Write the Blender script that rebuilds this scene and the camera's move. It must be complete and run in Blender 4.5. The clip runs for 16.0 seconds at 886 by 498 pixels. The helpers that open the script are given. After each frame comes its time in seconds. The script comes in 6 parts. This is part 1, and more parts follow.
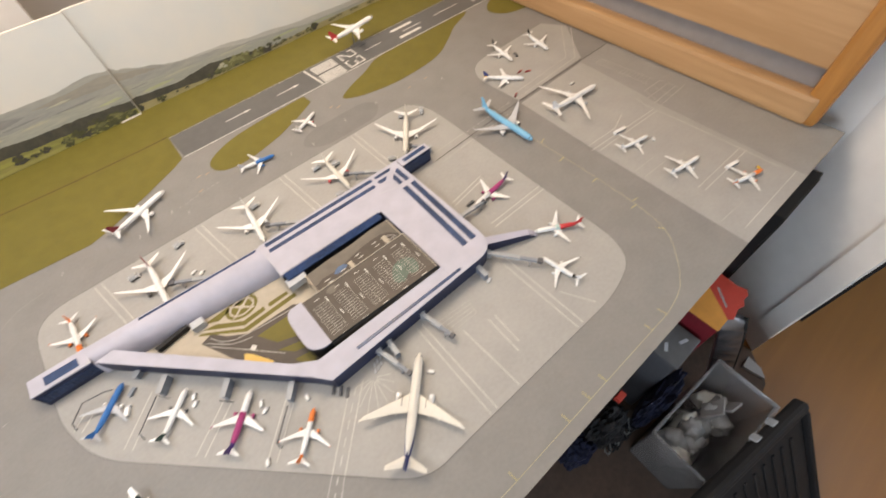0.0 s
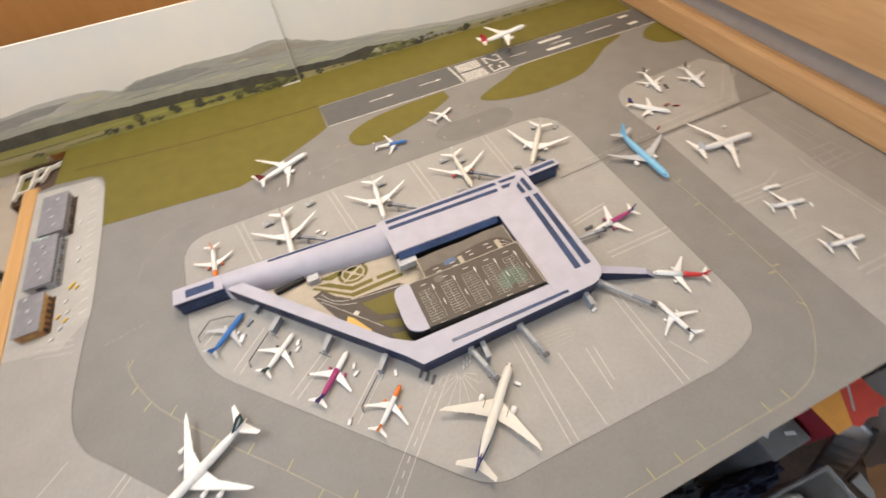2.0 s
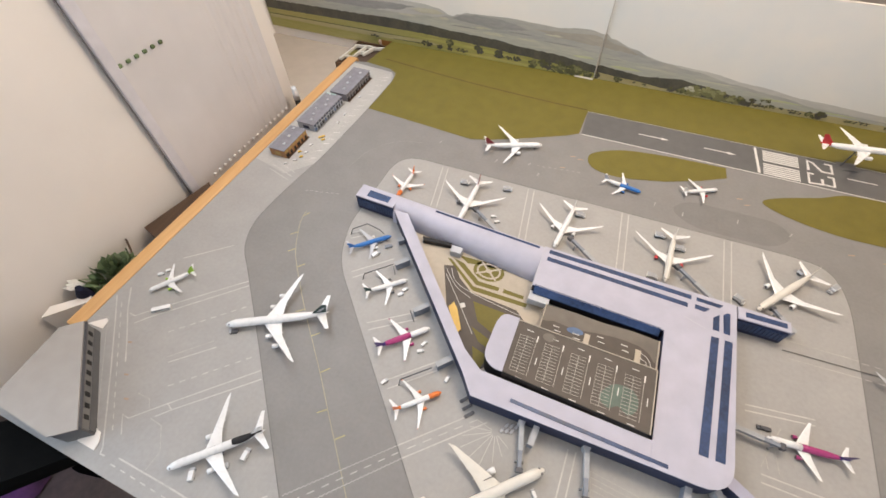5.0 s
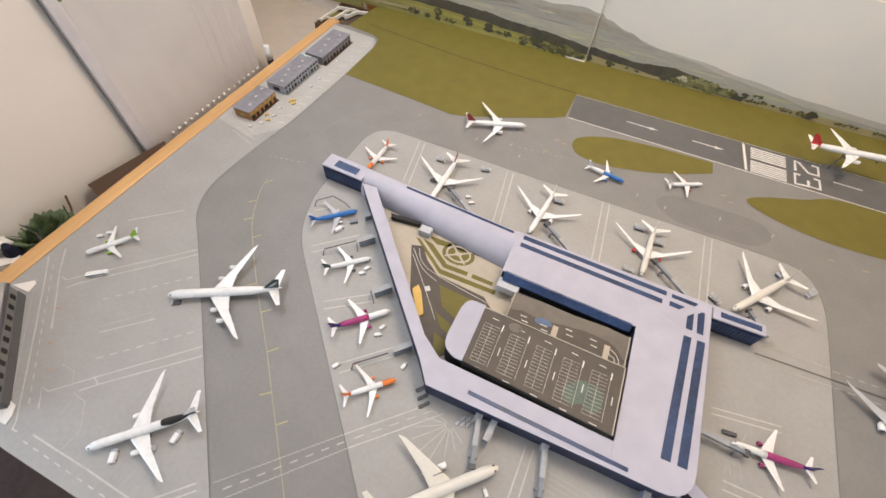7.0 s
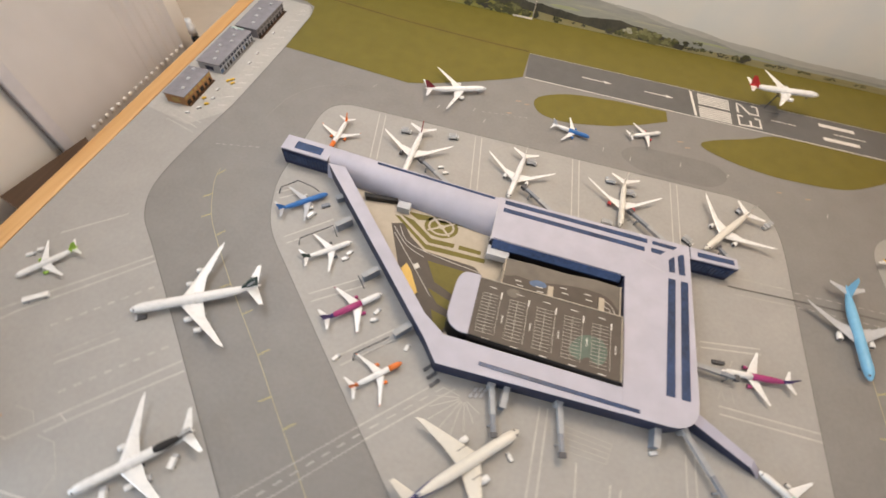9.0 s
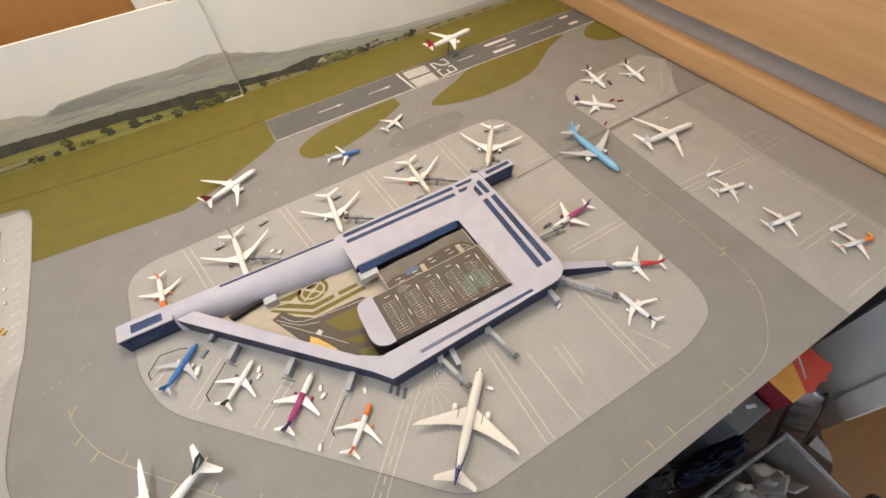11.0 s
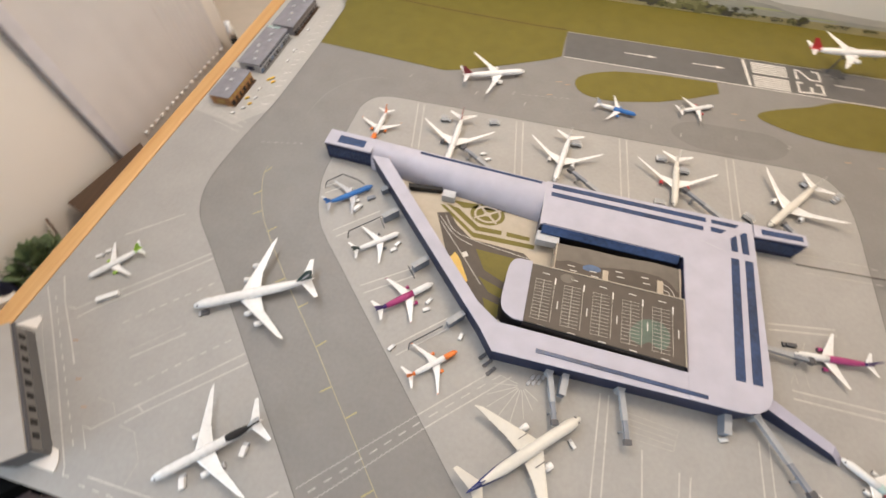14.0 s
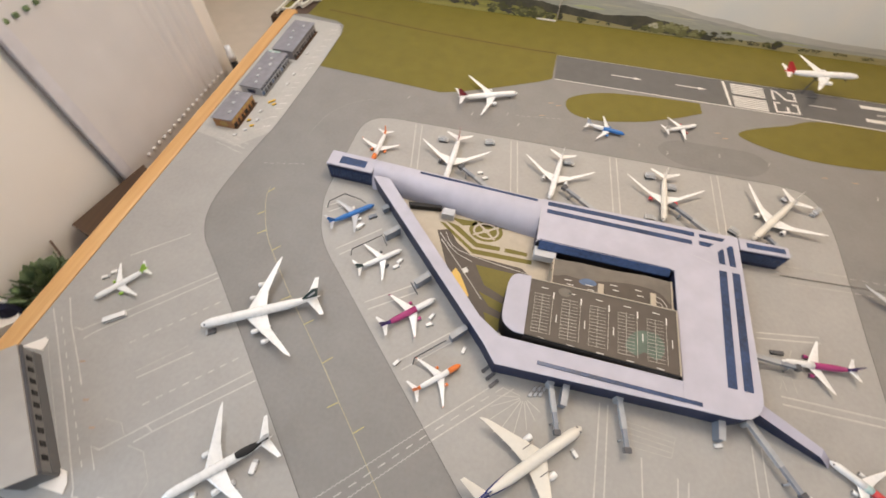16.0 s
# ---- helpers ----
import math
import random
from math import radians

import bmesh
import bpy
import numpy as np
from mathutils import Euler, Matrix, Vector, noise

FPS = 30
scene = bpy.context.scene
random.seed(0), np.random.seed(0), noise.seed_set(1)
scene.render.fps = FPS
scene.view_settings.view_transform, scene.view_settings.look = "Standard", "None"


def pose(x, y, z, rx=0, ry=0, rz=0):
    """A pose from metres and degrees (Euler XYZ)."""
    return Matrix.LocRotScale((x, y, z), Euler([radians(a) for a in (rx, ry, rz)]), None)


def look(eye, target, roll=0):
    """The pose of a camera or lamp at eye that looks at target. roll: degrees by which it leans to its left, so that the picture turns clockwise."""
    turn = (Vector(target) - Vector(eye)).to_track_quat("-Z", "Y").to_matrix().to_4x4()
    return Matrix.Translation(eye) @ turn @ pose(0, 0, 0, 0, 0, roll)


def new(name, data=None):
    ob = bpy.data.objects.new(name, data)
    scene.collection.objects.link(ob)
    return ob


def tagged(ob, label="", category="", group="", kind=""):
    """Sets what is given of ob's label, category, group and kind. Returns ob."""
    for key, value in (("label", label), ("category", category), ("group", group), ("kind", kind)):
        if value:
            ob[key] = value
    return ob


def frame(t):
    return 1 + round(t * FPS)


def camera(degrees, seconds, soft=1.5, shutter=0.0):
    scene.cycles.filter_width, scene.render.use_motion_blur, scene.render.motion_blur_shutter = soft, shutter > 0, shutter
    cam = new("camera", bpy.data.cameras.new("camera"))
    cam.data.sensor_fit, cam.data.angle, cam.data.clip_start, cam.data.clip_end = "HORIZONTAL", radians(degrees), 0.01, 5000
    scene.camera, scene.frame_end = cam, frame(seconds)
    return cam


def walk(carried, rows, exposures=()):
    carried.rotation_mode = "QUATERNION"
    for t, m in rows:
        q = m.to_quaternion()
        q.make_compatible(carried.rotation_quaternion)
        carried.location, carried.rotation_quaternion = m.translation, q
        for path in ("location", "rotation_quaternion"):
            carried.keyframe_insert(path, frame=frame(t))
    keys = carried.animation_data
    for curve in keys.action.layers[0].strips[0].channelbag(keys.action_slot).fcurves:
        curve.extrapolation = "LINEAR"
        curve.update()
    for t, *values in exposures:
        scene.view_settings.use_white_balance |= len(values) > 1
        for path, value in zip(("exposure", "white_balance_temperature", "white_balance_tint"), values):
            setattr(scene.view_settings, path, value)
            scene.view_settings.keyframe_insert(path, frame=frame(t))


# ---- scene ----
cam = camera(93.63, 16.0, soft=1.6, shutter=0.5)
PATH = [
    (0.0, -0.4203, -1.0689, 0.6982, 34.51, 3.86, -41.50),
    (0.5, -0.3692, -1.0804, 0.7272, 36.88, 3.34, -42.28),
    (1.0, -0.3946, -1.0643, 0.7439, 37.41, 3.82, -39.55),
    (1.5, -0.4577, -1.0487, 0.7177, 36.96, 4.34, -33.25),
    (2.0, -0.4869, -1.0353, 0.7086, 36.50, 3.95, -24.36),
    (2.5, -0.4464, -1.0122, 0.6879, 35.57, 3.57, -11.74),
    (3.0, -0.3645, -0.9372, 0.6550, 36.61, 2.03, 3.43),
    (3.5, -0.4129, -0.9736, 0.6408, 34.40, 0.94, 20.52),
    (4.0, -0.4532, -1.0111, 0.6484, 33.87, 0.13, 28.75),
    (4.5, -0.4342, -0.9881, 0.6616, 35.50, -0.29, 26.58),
    (4.7, -0.3908, -0.9766, 0.6988, 37.69, 1.40, 24.06),
    (5.5, -0.3958, -0.9741, 0.6915, 36.45, 0.15, 21.93),
    (6.8, -0.3751, -0.9453, 0.6566, 35.52, -1.98, 23.60),
    (7.0, -0.3724, -0.9400, 0.6496, 35.35, -2.33, 24.39),
    (7.5, -0.3731, -0.9414, 0.6570, 35.05, -2.45, 25.78),
    (8.0, -0.3732, -0.9491, 0.6431, 34.08, -3.06, 24.89),
    (8.5, -0.3910, -0.9564, 0.6347, 33.14, -3.56, 21.72),
    (9.0, -0.4407, -0.9517, 0.6259, 32.43, -4.62, 14.58),
    (9.5, -0.5749, -0.9415, 0.6387, 31.66, -5.95, 3.25),
    (10.0, -0.5637, -0.9623, 0.6645, 33.28, -5.97, -13.22),
    (10.2, -0.4879, -0.9730, 0.6779, 33.67, -3.49, -19.28),
    (10.7, -0.4728, -1.0109, 0.6978, 36.03, 1.51, -28.41),
    (11.4, -0.4766, -1.0377, 0.7011, 36.94, 3.53, -31.86),
    (12.3, -0.5050, -1.0212, 0.6763, 36.45, -0.98, -23.96),
    (12.5, -0.5050, -1.0176, 0.6690, 36.36, -1.14, -22.69),
    (13.0, -0.5463, -1.0053, 0.6702, 35.43, 0.04, -11.75),
    (13.5, -0.4843, -0.9885, 0.6525, 33.66, 0.26, 2.06),
    (14.0, -0.4729, -0.9607, 0.6168, 31.17, -0.17, 14.87),
    (14.5, -0.5054, -0.9804, 0.6286, 30.03, -2.01, 22.23),
    (15.0, -0.5053, -0.9561, 0.6208, 30.46, -3.76, 22.46),
    (15.5, -0.4988, -0.9686, 0.6321, 31.89, -2.80, 20.09),
    (16.0, -0.4888, -0.9736, 0.6390, 33.11, -0.89, 13.53),
]
walk(cam, [(t, pose(x, y, z, rx, ry, rz)) for t, x, y, z, rx, ry, rz in PATH],
     exposures=[(0.0, -0.01, 7100, 10), (1.0, -0.05, 7100, 10), (2.3, -0.04, 7090, 10), (3.0, -0.22, 7010, 10), (4.0, -0.09, 6620, 10), (7.0, -0.16, 6620, 10), (8.0, -0.16, 6760, 10), (9.0, -0.22, 6960, 10), (10.0, -0.17, 7240, 10), (12.5, -0.09, 7140, 10), (13.4, -0.24, 7110, 10), (14.0, -0.13, 6920, 10), (16.0, -0.18, 6880, 10)])

# ---- light: a warm ceiling lamp over the table, daylight from two windows on the west and south-west, an added fill in the south-east ----
world = bpy.data.worlds.new("room_world")
scene.world = world
world.use_nodes = True
world.node_tree.nodes["Background"].inputs[0].default_value = (0.9, 0.95, 1.0, 1)
world.node_tree.nodes["Background"].inputs[1].default_value = 0.5
scene.view_settings.exposure = 0.0


def area_lamp(name, eye, target, sx, sy, watts, colour):
    data = bpy.data.lights.new(name, "AREA")
    data.shape, data.size, data.size_y, data.energy, data.color = "RECTANGLE", sx, sy, watts, colour
    ob = new(name, data)
    ob.matrix_world = look(eye, target)
    return ob


bulb = bpy.data.lights.new("ceiling_lamp_light", "POINT")
bulb.energy, bulb.color, bulb.shadow_soft_size = 41, (1.0, 0.86, 0.70), 0.24
new("ceiling_lamp_light", bulb).location = (-0.18, -0.09, 1.36)
area_lamp("window_light", (-1.27, -0.30, 0.98), (-0.3, -0.38, 0.0), 1.0, 0.75, 15, (0.72, 0.84, 1.0))
area_lamp("alcove_window_light", (-1.80, -1.75, 0.45), (0.6, -1.10, -0.05), 1.3, 0.8, 25, (0.60, 0.78, 1.0))
# cool fill lamp added to lift the board's south-east side, no source known there
area_lamp("southeast_fill", (1.05, -2.05, 0.75), (0.35, -0.95, 0.0), 0.8, 1.0, 9, (0.56, 0.75, 1.0))


# ---- materials ----
def principled(name, colour, rough=0.6, vary=0.12, scale=30.0, bump=0.0, bump_scale=200.0, metal=0.0, spec=0.4, second=None, stretch=None, coat=0.0):
    """A procedural surface: two scales of noise shift the base colour, fine noise gives relief."""
    m = bpy.data.materials.new(name)
    m.use_nodes = True
    nt = m.node_tree
    b = nt.nodes["Principled BSDF"]
    b.inputs["Roughness"].default_value = rough
    b.inputs["Metallic"].default_value = metal
    b.inputs["Specular IOR Level"].default_value = spec
    b.inputs["Coat Weight"].default_value = coat
    tc = nt.nodes.new("ShaderNodeTexCoord")
    mp = nt.nodes.new("ShaderNodeMapping")
    if stretch:
        mp.inputs["Scale"].default_value = stretch
    nt.links.new(tc.outputs["Object"], mp.inputs["Vector"])
    n1 = nt.nodes.new("ShaderNodeTexNoise")
    n1.inputs["Scale"].default_value, n1.inputs["Detail"].default_value = scale, 6
    n2 = nt.nodes.new("ShaderNodeTexNoise")
    n2.inputs["Scale"].default_value, n2.inputs["Detail"].default_value = scale * 0.11, 3
    for n in (n1, n2):
        nt.links.new(mp.outputs[0], n.inputs["Vector"])
    add = nt.nodes.new("ShaderNodeMath")
    add.operation = "ADD"
    nt.links.new(n1.outputs["Fac"], add.inputs[0])
    nt.links.new(n2.outputs["Fac"], add.inputs[1])
    ramp = nt.nodes.new("ShaderNodeMapRange")
    ramp.inputs["From Min"].default_value, ramp.inputs["From Max"].default_value = 0.7, 1.3
    nt.links.new(add.outputs[0], ramp.inputs["Value"])
    mix = nt.nodes.new("ShaderNodeMix")
    mix.data_type = "RGBA"
    other = second or [c * (1 - 2 * vary) for c in colour]
    mix.inputs["A"].default_value = (*other, 1)
    mix.inputs["B"].default_value = (*(colour if second else [min(1, c * (1 + vary)) for c in colour]), 1)
    nt.links.new(ramp.outputs[0], mix.inputs["Factor"])
    nt.links.new(mix.outputs["Result"], b.inputs["Base Color"])
    rr = nt.nodes.new("ShaderNodeMapRange")
    rr.inputs["To Min"].default_value, rr.inputs["To Max"].default_value = max(0, rough - 0.08), min(1, rough + 0.08)
    nt.links.new(n1.outputs["Fac"], rr.inputs["Value"])
    nt.links.new(rr.outputs[0], b.inputs["Roughness"])
    if bump:
        n3 = nt.nodes.new("ShaderNodeTexNoise")
        n3.inputs["Scale"].default_value, n3.inputs["Detail"].default_value = bump_scale, 4
        nt.links.new(mp.outputs[0], n3.inputs["Vector"])
        bp = nt.nodes.new("ShaderNodeBump")
        bp.inputs["Strength"].default_value, bp.inputs["Distance"].default_value = bump, 0.001
        nt.links.new(n3.outputs["Fac"], bp.inputs["Height"])
        nt.links.new(bp.outputs[0], b.inputs["Normal"])
    return m


def wood(name, light, dark, along, scale=9.0, rough=0.45):
    """Wood with long grain along one axis ('x', 'y' or 'z')."""
    m = bpy.data.materials.new(name)
    m.use_nodes = True
    nt = m.node_tree
    b = nt.nodes["Principled BSDF"]
    b.inputs["Roughness"].default_value = rough
    tc = nt.nodes.new("ShaderNodeTexCoord")
    mp = nt.nodes.new("ShaderNodeMapping")
    mp.inputs["Scale"].default_value = {"x": (0.06, 1, 1), "y": (1, 0.06, 1), "z": (1, 1, 0.06)}[along]
    nt.links.new(tc.outputs["Object"], mp.inputs["Vector"])
    n1 = nt.nodes.new("ShaderNodeTexNoise")
    n1.inputs["Scale"].default_value, n1.inputs["Detail"].default_value, n1.inputs["Distortion"].default_value = scale * 6, 8, 1.2
    n2 = nt.nodes.new("ShaderNodeTexNoise")
    n2.inputs["Scale"].default_value, n2.inputs["Detail"].default_value = scale, 3
    for n in (n1, n2):
        nt.links.new(mp.outputs[0], n.inputs["Vector"])
    add = nt.nodes.new("ShaderNodeMath")
    add.operation = "ADD"
    nt.links.new(n1.outputs["Fac"], add.inputs[0])
    nt.links.new(n2.outputs["Fac"], add.inputs[1])
    ramp = nt.nodes.new("ShaderNodeMapRange")
    ramp.inputs["From Min"].default_value, ramp.inputs["From Max"].default_value = 0.75, 1.25
    nt.links.new(add.outputs[0], ramp.inputs["Value"])
    mix = nt.nodes.new("ShaderNodeMix")
    mix.data_type = "RGBA"
    mix.inputs["A"].default_value, mix.inputs["B"].default_value = (*dark, 1), (*light, 1)
    nt.links.new(ramp.outputs[0], mix.inputs["Factor"])
    nt.links.new(mix.outputs["Result"], b.inputs["Base Color"])
    bp = nt.nodes.new("ShaderNodeBump")
    bp.inputs["Strength"].default_value, bp.inputs["Distance"].default_value = 0.25, 0.001
    nt.links.new(n1.outputs["Fac"], bp.inputs["Height"])
    nt.links.new(bp.outputs[0], b.inputs["Normal"])
    return m


M = {
    "taxi": principled("printed_asphalt_vinyl", (0.228, 0.219, 0.212), 0.5, 0.045, 160, 0.15, 900),
    "taxi_dark": principled("printed_worn_asphalt", (0.197, 0.189, 0.183), 0.5, 0.05, 160, 0.15, 900),
    "apron": principled("printed_concrete_vinyl", (0.352, 0.342, 0.328), 0.5, 0.045, 150, 0.15, 900),
    "apron_pale": principled("printed_pale_concrete", (0.435, 0.422, 0.400), 0.5, 0.06, 150, 0.15, 900),
    "apron_worn": principled("printed_concrete_worn", (0.292, 0.283, 0.273), 0.5, 0.045, 150, 0.15, 900),
    "runway": principled("printed_runway_vinyl", (0.125, 0.122, 0.12), 0.5, 0.08, 40, 0.15, 900),
    "grass": principled("printed_grass_vinyl", (0.152, 0.128, 0.022), 0.6, 0.06, 240, 0.2, 1200),
    "grass_dark": principled("printed_grass_track", (0.105, 0.066, 0.018), 0.6, 0.12, 60),
    "line": principled("white_print", (0.70, 0.68, 0.65), 0.5, 0.06, 300),
    "line_pale": principled("pale_print", (0.52, 0.50, 0.475), 0.5, 0.10, 200),
    "line_ghost": principled("worn_print", (0.29, 0.28, 0.265), 0.5, 0.10, 200),
    "line_faint": principled("faint_print", (0.43, 0.41, 0.385), 0.5, 0.10, 200),
    "edge_line": principled("grey_print", (0.15, 0.145, 0.14), 0.5, 0.1, 200),
    "line_dark": principled("dark_print", (0.10, 0.095, 0.09), 0.5, 0.1, 200),
    "bay_print": principled("bay_print", (0.46, 0.43, 0.39), 0.5, 0.12, 300),
    "yellow": principled("yellow_print", (0.50, 0.44, 0.20), 0.5, 0.1, 200),
    "yellow_pale": principled("pale_yellow_print", (0.43, 0.395, 0.265), 0.5, 0.12, 200),
    "orange_print": principled("orange_print", (0.42, 0.30, 0.22), 0.5, 0.1, 200),
    "roof": principled("lavender_card_roof", (0.445, 0.437, 0.515), 0.65, 0.06, 30, 0.08, 700),
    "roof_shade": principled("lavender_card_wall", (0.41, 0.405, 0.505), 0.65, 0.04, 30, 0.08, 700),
    "glass": principled("printed_blue_glazing", (0.028, 0.055, 0.135), 0.35, 0.25, 160),
    "navy": principled("navy_card_facade", (0.02, 0.026, 0.062), 0.5, 0.2, 200),
    "deck": principled("printed_car_park_deck", (0.088, 0.072, 0.060), 0.55, 0.10, 60, 0.1, 900),
    "apron_dim": principled("printed_forecourt", (0.155, 0.135, 0.115), 0.55, 0.10, 60),
    "black": principled("black_card", (0.018, 0.016, 0.016), 0.6, 0.2, 100),
    "paving": principled("printed_paving", (0.47, 0.41, 0.33), 0.6, 0.06, 60),
    "teal": principled("teal_ink_blot", (0.085, 0.12, 0.098), 0.5, 0.25, 60),
    "white": principled("white_model_paint", (0.77, 0.77, 0.77), 0.28, 0.02, 120, coat=0.5),
    "cream": principled("cream_model_paint", (0.68, 0.65, 0.59), 0.32, 0.03, 120, coat=0.2),
    "grey": principled("grey_plastic", (0.36, 0.37, 0.39), 0.45, 0.06, 120),
    "lgrey": principled("light_grey_plastic", (0.48, 0.49, 0.52), 0.45, 0.05, 120),
    "dgrey": principled("dark_grey_plastic", (0.09, 0.09, 0.10), 0.45, 0.1, 120),
    "red": principled("red_model_paint", (0.50, 0.035, 0.04), 0.35, 0.06, 120),
    "dred": principled("dark_red_model_paint", (0.22, 0.02, 0.03), 0.35, 0.08, 120),
    "orange": principled("orange_model_paint", (0.78, 0.20, 0.04), 0.35, 0.05, 120),
    "pink": principled("magenta_model_paint", (0.36, 0.04, 0.165), 0.35, 0.06, 120),
    "purple": principled("purple_model_paint", (0.05, 0.02, 0.14), 0.35, 0.08, 120),
    "blue": principled("blue_model_paint", (0.03, 0.155, 0.45), 0.35, 0.06, 120),
    "ltblue": principled("light_blue_model_paint", (0.18, 0.44, 0.66), 0.35, 0.05, 120),
    "dblue": principled("dark_blue_model_paint", (0.02, 0.03, 0.16), 0.35, 0.08, 120),
    "dgreen": principled("dark_green_model_paint", (0.015, 0.05, 0.045), 0.35, 0.1, 120),
    "lime": principled("lime_model_paint", (0.30, 0.52, 0.06), 0.35, 0.06, 120),
    "gold": principled("yellow_model_paint", (0.72, 0.45, 0.04), 0.4, 0.06, 120),
    "tan": principled("yellow_card", (0.72, 0.48, 0.14), 0.6, 0.06, 120),
    "tan_dull": principled("dull_yellow_print", (0.42, 0.29, 0.10), 0.6, 0.1, 120),
    "brick": principled("printed_brick", (0.37, 0.19, 0.08), 0.6, 0.15, 300, 0.1, 900),
    "slate": principled("printed_slate_roof", (0.225, 0.208, 0.22), 0.6, 0.10, 90, 0.1, 900),
    "steel_mid": principled("mid_grey_card", (0.19, 0.185, 0.18), 0.6, 0.08, 60),
    "steel_dark": principled("dark_grey_card", (0.12, 0.118, 0.118), 0.6, 0.08, 60),
    "steel_pale": principled("printed_pale_cladding", (0.40, 0.42, 0.46), 0.5, 0.10, 90),
    "teal_pale": principled("pale_teal_card", (0.42, 0.55, 0.53), 0.6, 0.08, 90),
    "steel": principled("printed_steel_cladding", (0.23, 0.25, 0.29), 0.5, 0.10, 90),
    # beige darkened to carry the shade in the recess
    "sill": principled("beige_dimmed_panel", (0.47, 0.405, 0.335), 0.7, 0.05, 20, 0.15, 150),
    "wall": principled("painted_plaster", (0.80, 0.755, 0.71), 0.85, 0.03, 6, 0.2, 120),
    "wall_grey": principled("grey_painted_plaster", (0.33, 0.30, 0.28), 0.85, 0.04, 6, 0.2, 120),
    "blind": principled("white_blind_fabric", (0.62, 0.598, 0.60), 0.8, 0.03, 12, 0.15, 400),
    "trim": principled("white_gloss_paint", (0.82, 0.79, 0.77), 0.4, 0.03, 20),
    "rail_lav": principled("lavender_grey_rail", (0.60, 0.585, 0.625), 0.45, 0.05, 40),
    "pole": principled("grey_metal_rail", (0.25, 0.228, 0.225), 0.45, 0.05, 40),
    "carpet": principled("taupe_carpet", (0.100, 0.066, 0.050), 0.95, 0.12, 60, 0.6, 700),
    "pine": wood("honey_pine", (0.66, 0.40, 0.175), (0.55, 0.30, 0.115), "y"),
    "oak": wood("oak_veneer", (0.48, 0.29, 0.145), (0.39, 0.22, 0.10), "y"),
    "oak_z": wood("oak_door_veneer", (0.42, 0.19, 0.045), (0.30, 0.12, 0.025), "z"),
    "door": wood("brown_door_veneer", (0.40, 0.195, 0.065), (0.355, 0.165, 0.05), "z"),
    "laminate": wood("orange_laminate", (0.27, 0.112, 0.017), (0.215, 0.086, 0.012), "x", 3.0),
    "walnut": wood("dark_brown_wood", (0.085, 0.045, 0.022), (0.05, 0.026, 0.014), "y"),
    "sky": principled("printed_pale_sky", (0.77, 0.735, 0.68), 0.6, 0.03, 9, 0.05, 500, second=(0.66, 0.68, 0.68)),
    "sky_edge": principled("white_foam_edge", (0.80, 0.75, 0.70), 0.7, 0.03, 40),
    "hill_far": principled("printed_far_hills", (0.52, 0.51, 0.475), 0.6, 0.06, 60, second=(0.42, 0.42, 0.405), stretch=(0.5, 1, 2.2)),
    "hill": principled("printed_hills", (0.43, 0.42, 0.38), 0.6, 0.10, 70, second=(0.32, 0.325, 0.315), stretch=(0.45, 1, 2.2)),
    "hill_dark": principled("printed_hill_shade", (0.32, 0.32, 0.305), 0.6, 0.10, 80, second=(0.25, 0.255, 0.25), stretch=(0.5, 1, 2)),
    "hill_warm": principled("printed_heath_slope", (0.40, 0.37, 0.31), 0.6, 0.10, 80, second=(0.30, 0.29, 0.26), stretch=(0.5, 1, 2)),
    "hill_light": principled("printed_hill_fields", (0.46, 0.455, 0.385), 0.6, 0.15, 90, second=(0.33, 0.34, 0.31), stretch=(0.35, 1, 3)),
    "field_pale": principled("printed_pale_field", (0.55, 0.53, 0.41), 0.6, 0.10, 90, second=(0.43, 0.42, 0.33), stretch=(0.4, 1, 2)),
    "field_green": principled("printed_green_field", (0.50, 0.52, 0.33), 0.6, 0.10, 90, second=(0.38, 0.41, 0.26), stretch=(0.4, 1, 2)),
    "trees": principled("printed_tree_line", (0.105, 0.098, 0.075), 0.6, 0.3, 260, second=(0.058, 0.058, 0.050), stretch=(1, 1, 0.5)),
    "bush": principled("printed_bushes", (0.125, 0.125, 0.055), 0.6, 0.3, 260, second=(0.055, 0.058, 0.032)),
    "bush_light": principled("printed_light_bushes", (0.235, 0.225, 0.10), 0.6, 0.3, 260, second=(0.12, 0.12, 0.06)),
    "bush_pale": principled("printed_pale_leaves", (0.33, 0.32, 0.16), 0.6, 0.3, 260, second=(0.22, 0.22, 0.11)),
    "field": principled("printed_meadow", (0.27, 0.265, 0.075), 0.6, 0.2, 90, second=(0.35, 0.315, 0.12), stretch=(0.3, 1, 3)),
    "field_bright": principled("printed_bright_meadow", (0.34, 0.335, 0.085), 0.6, 0.2, 90, second=(0.42, 0.37, 0.14), stretch=(0.3, 1, 3)),
    "field_dry": principled("printed_dry_meadow", (0.34, 0.295, 0.145), 0.6, 0.2, 90, second=(0.42, 0.375, 0.22), stretch=(0.3, 1, 3)),
    "hangar_roof": principled("beige_card_roof", (0.37, 0.345, 0.32), 0.7, 0.04, 40),
    "blue_ink": principled("blue_ink", (0.09, 0.15, 0.28), 0.5, 0.15, 90),
    "shed_roof": principled("blue_grey_card_roof", (0.25, 0.245, 0.275), 0.6, 0.12, 60, 0.1, 500),
    "leaf_pale": principled("pale_green_leaf", (0.24, 0.29, 0.16), 0.55, 0.25, 60),
    "leaf": principled("green_leaf", (0.13, 0.18, 0.085), 0.5, 0.3, 60),
    "plastic": principled("frosted_plastic", (0.36, 0.34, 0.33), 0.35, 0.1, 20),
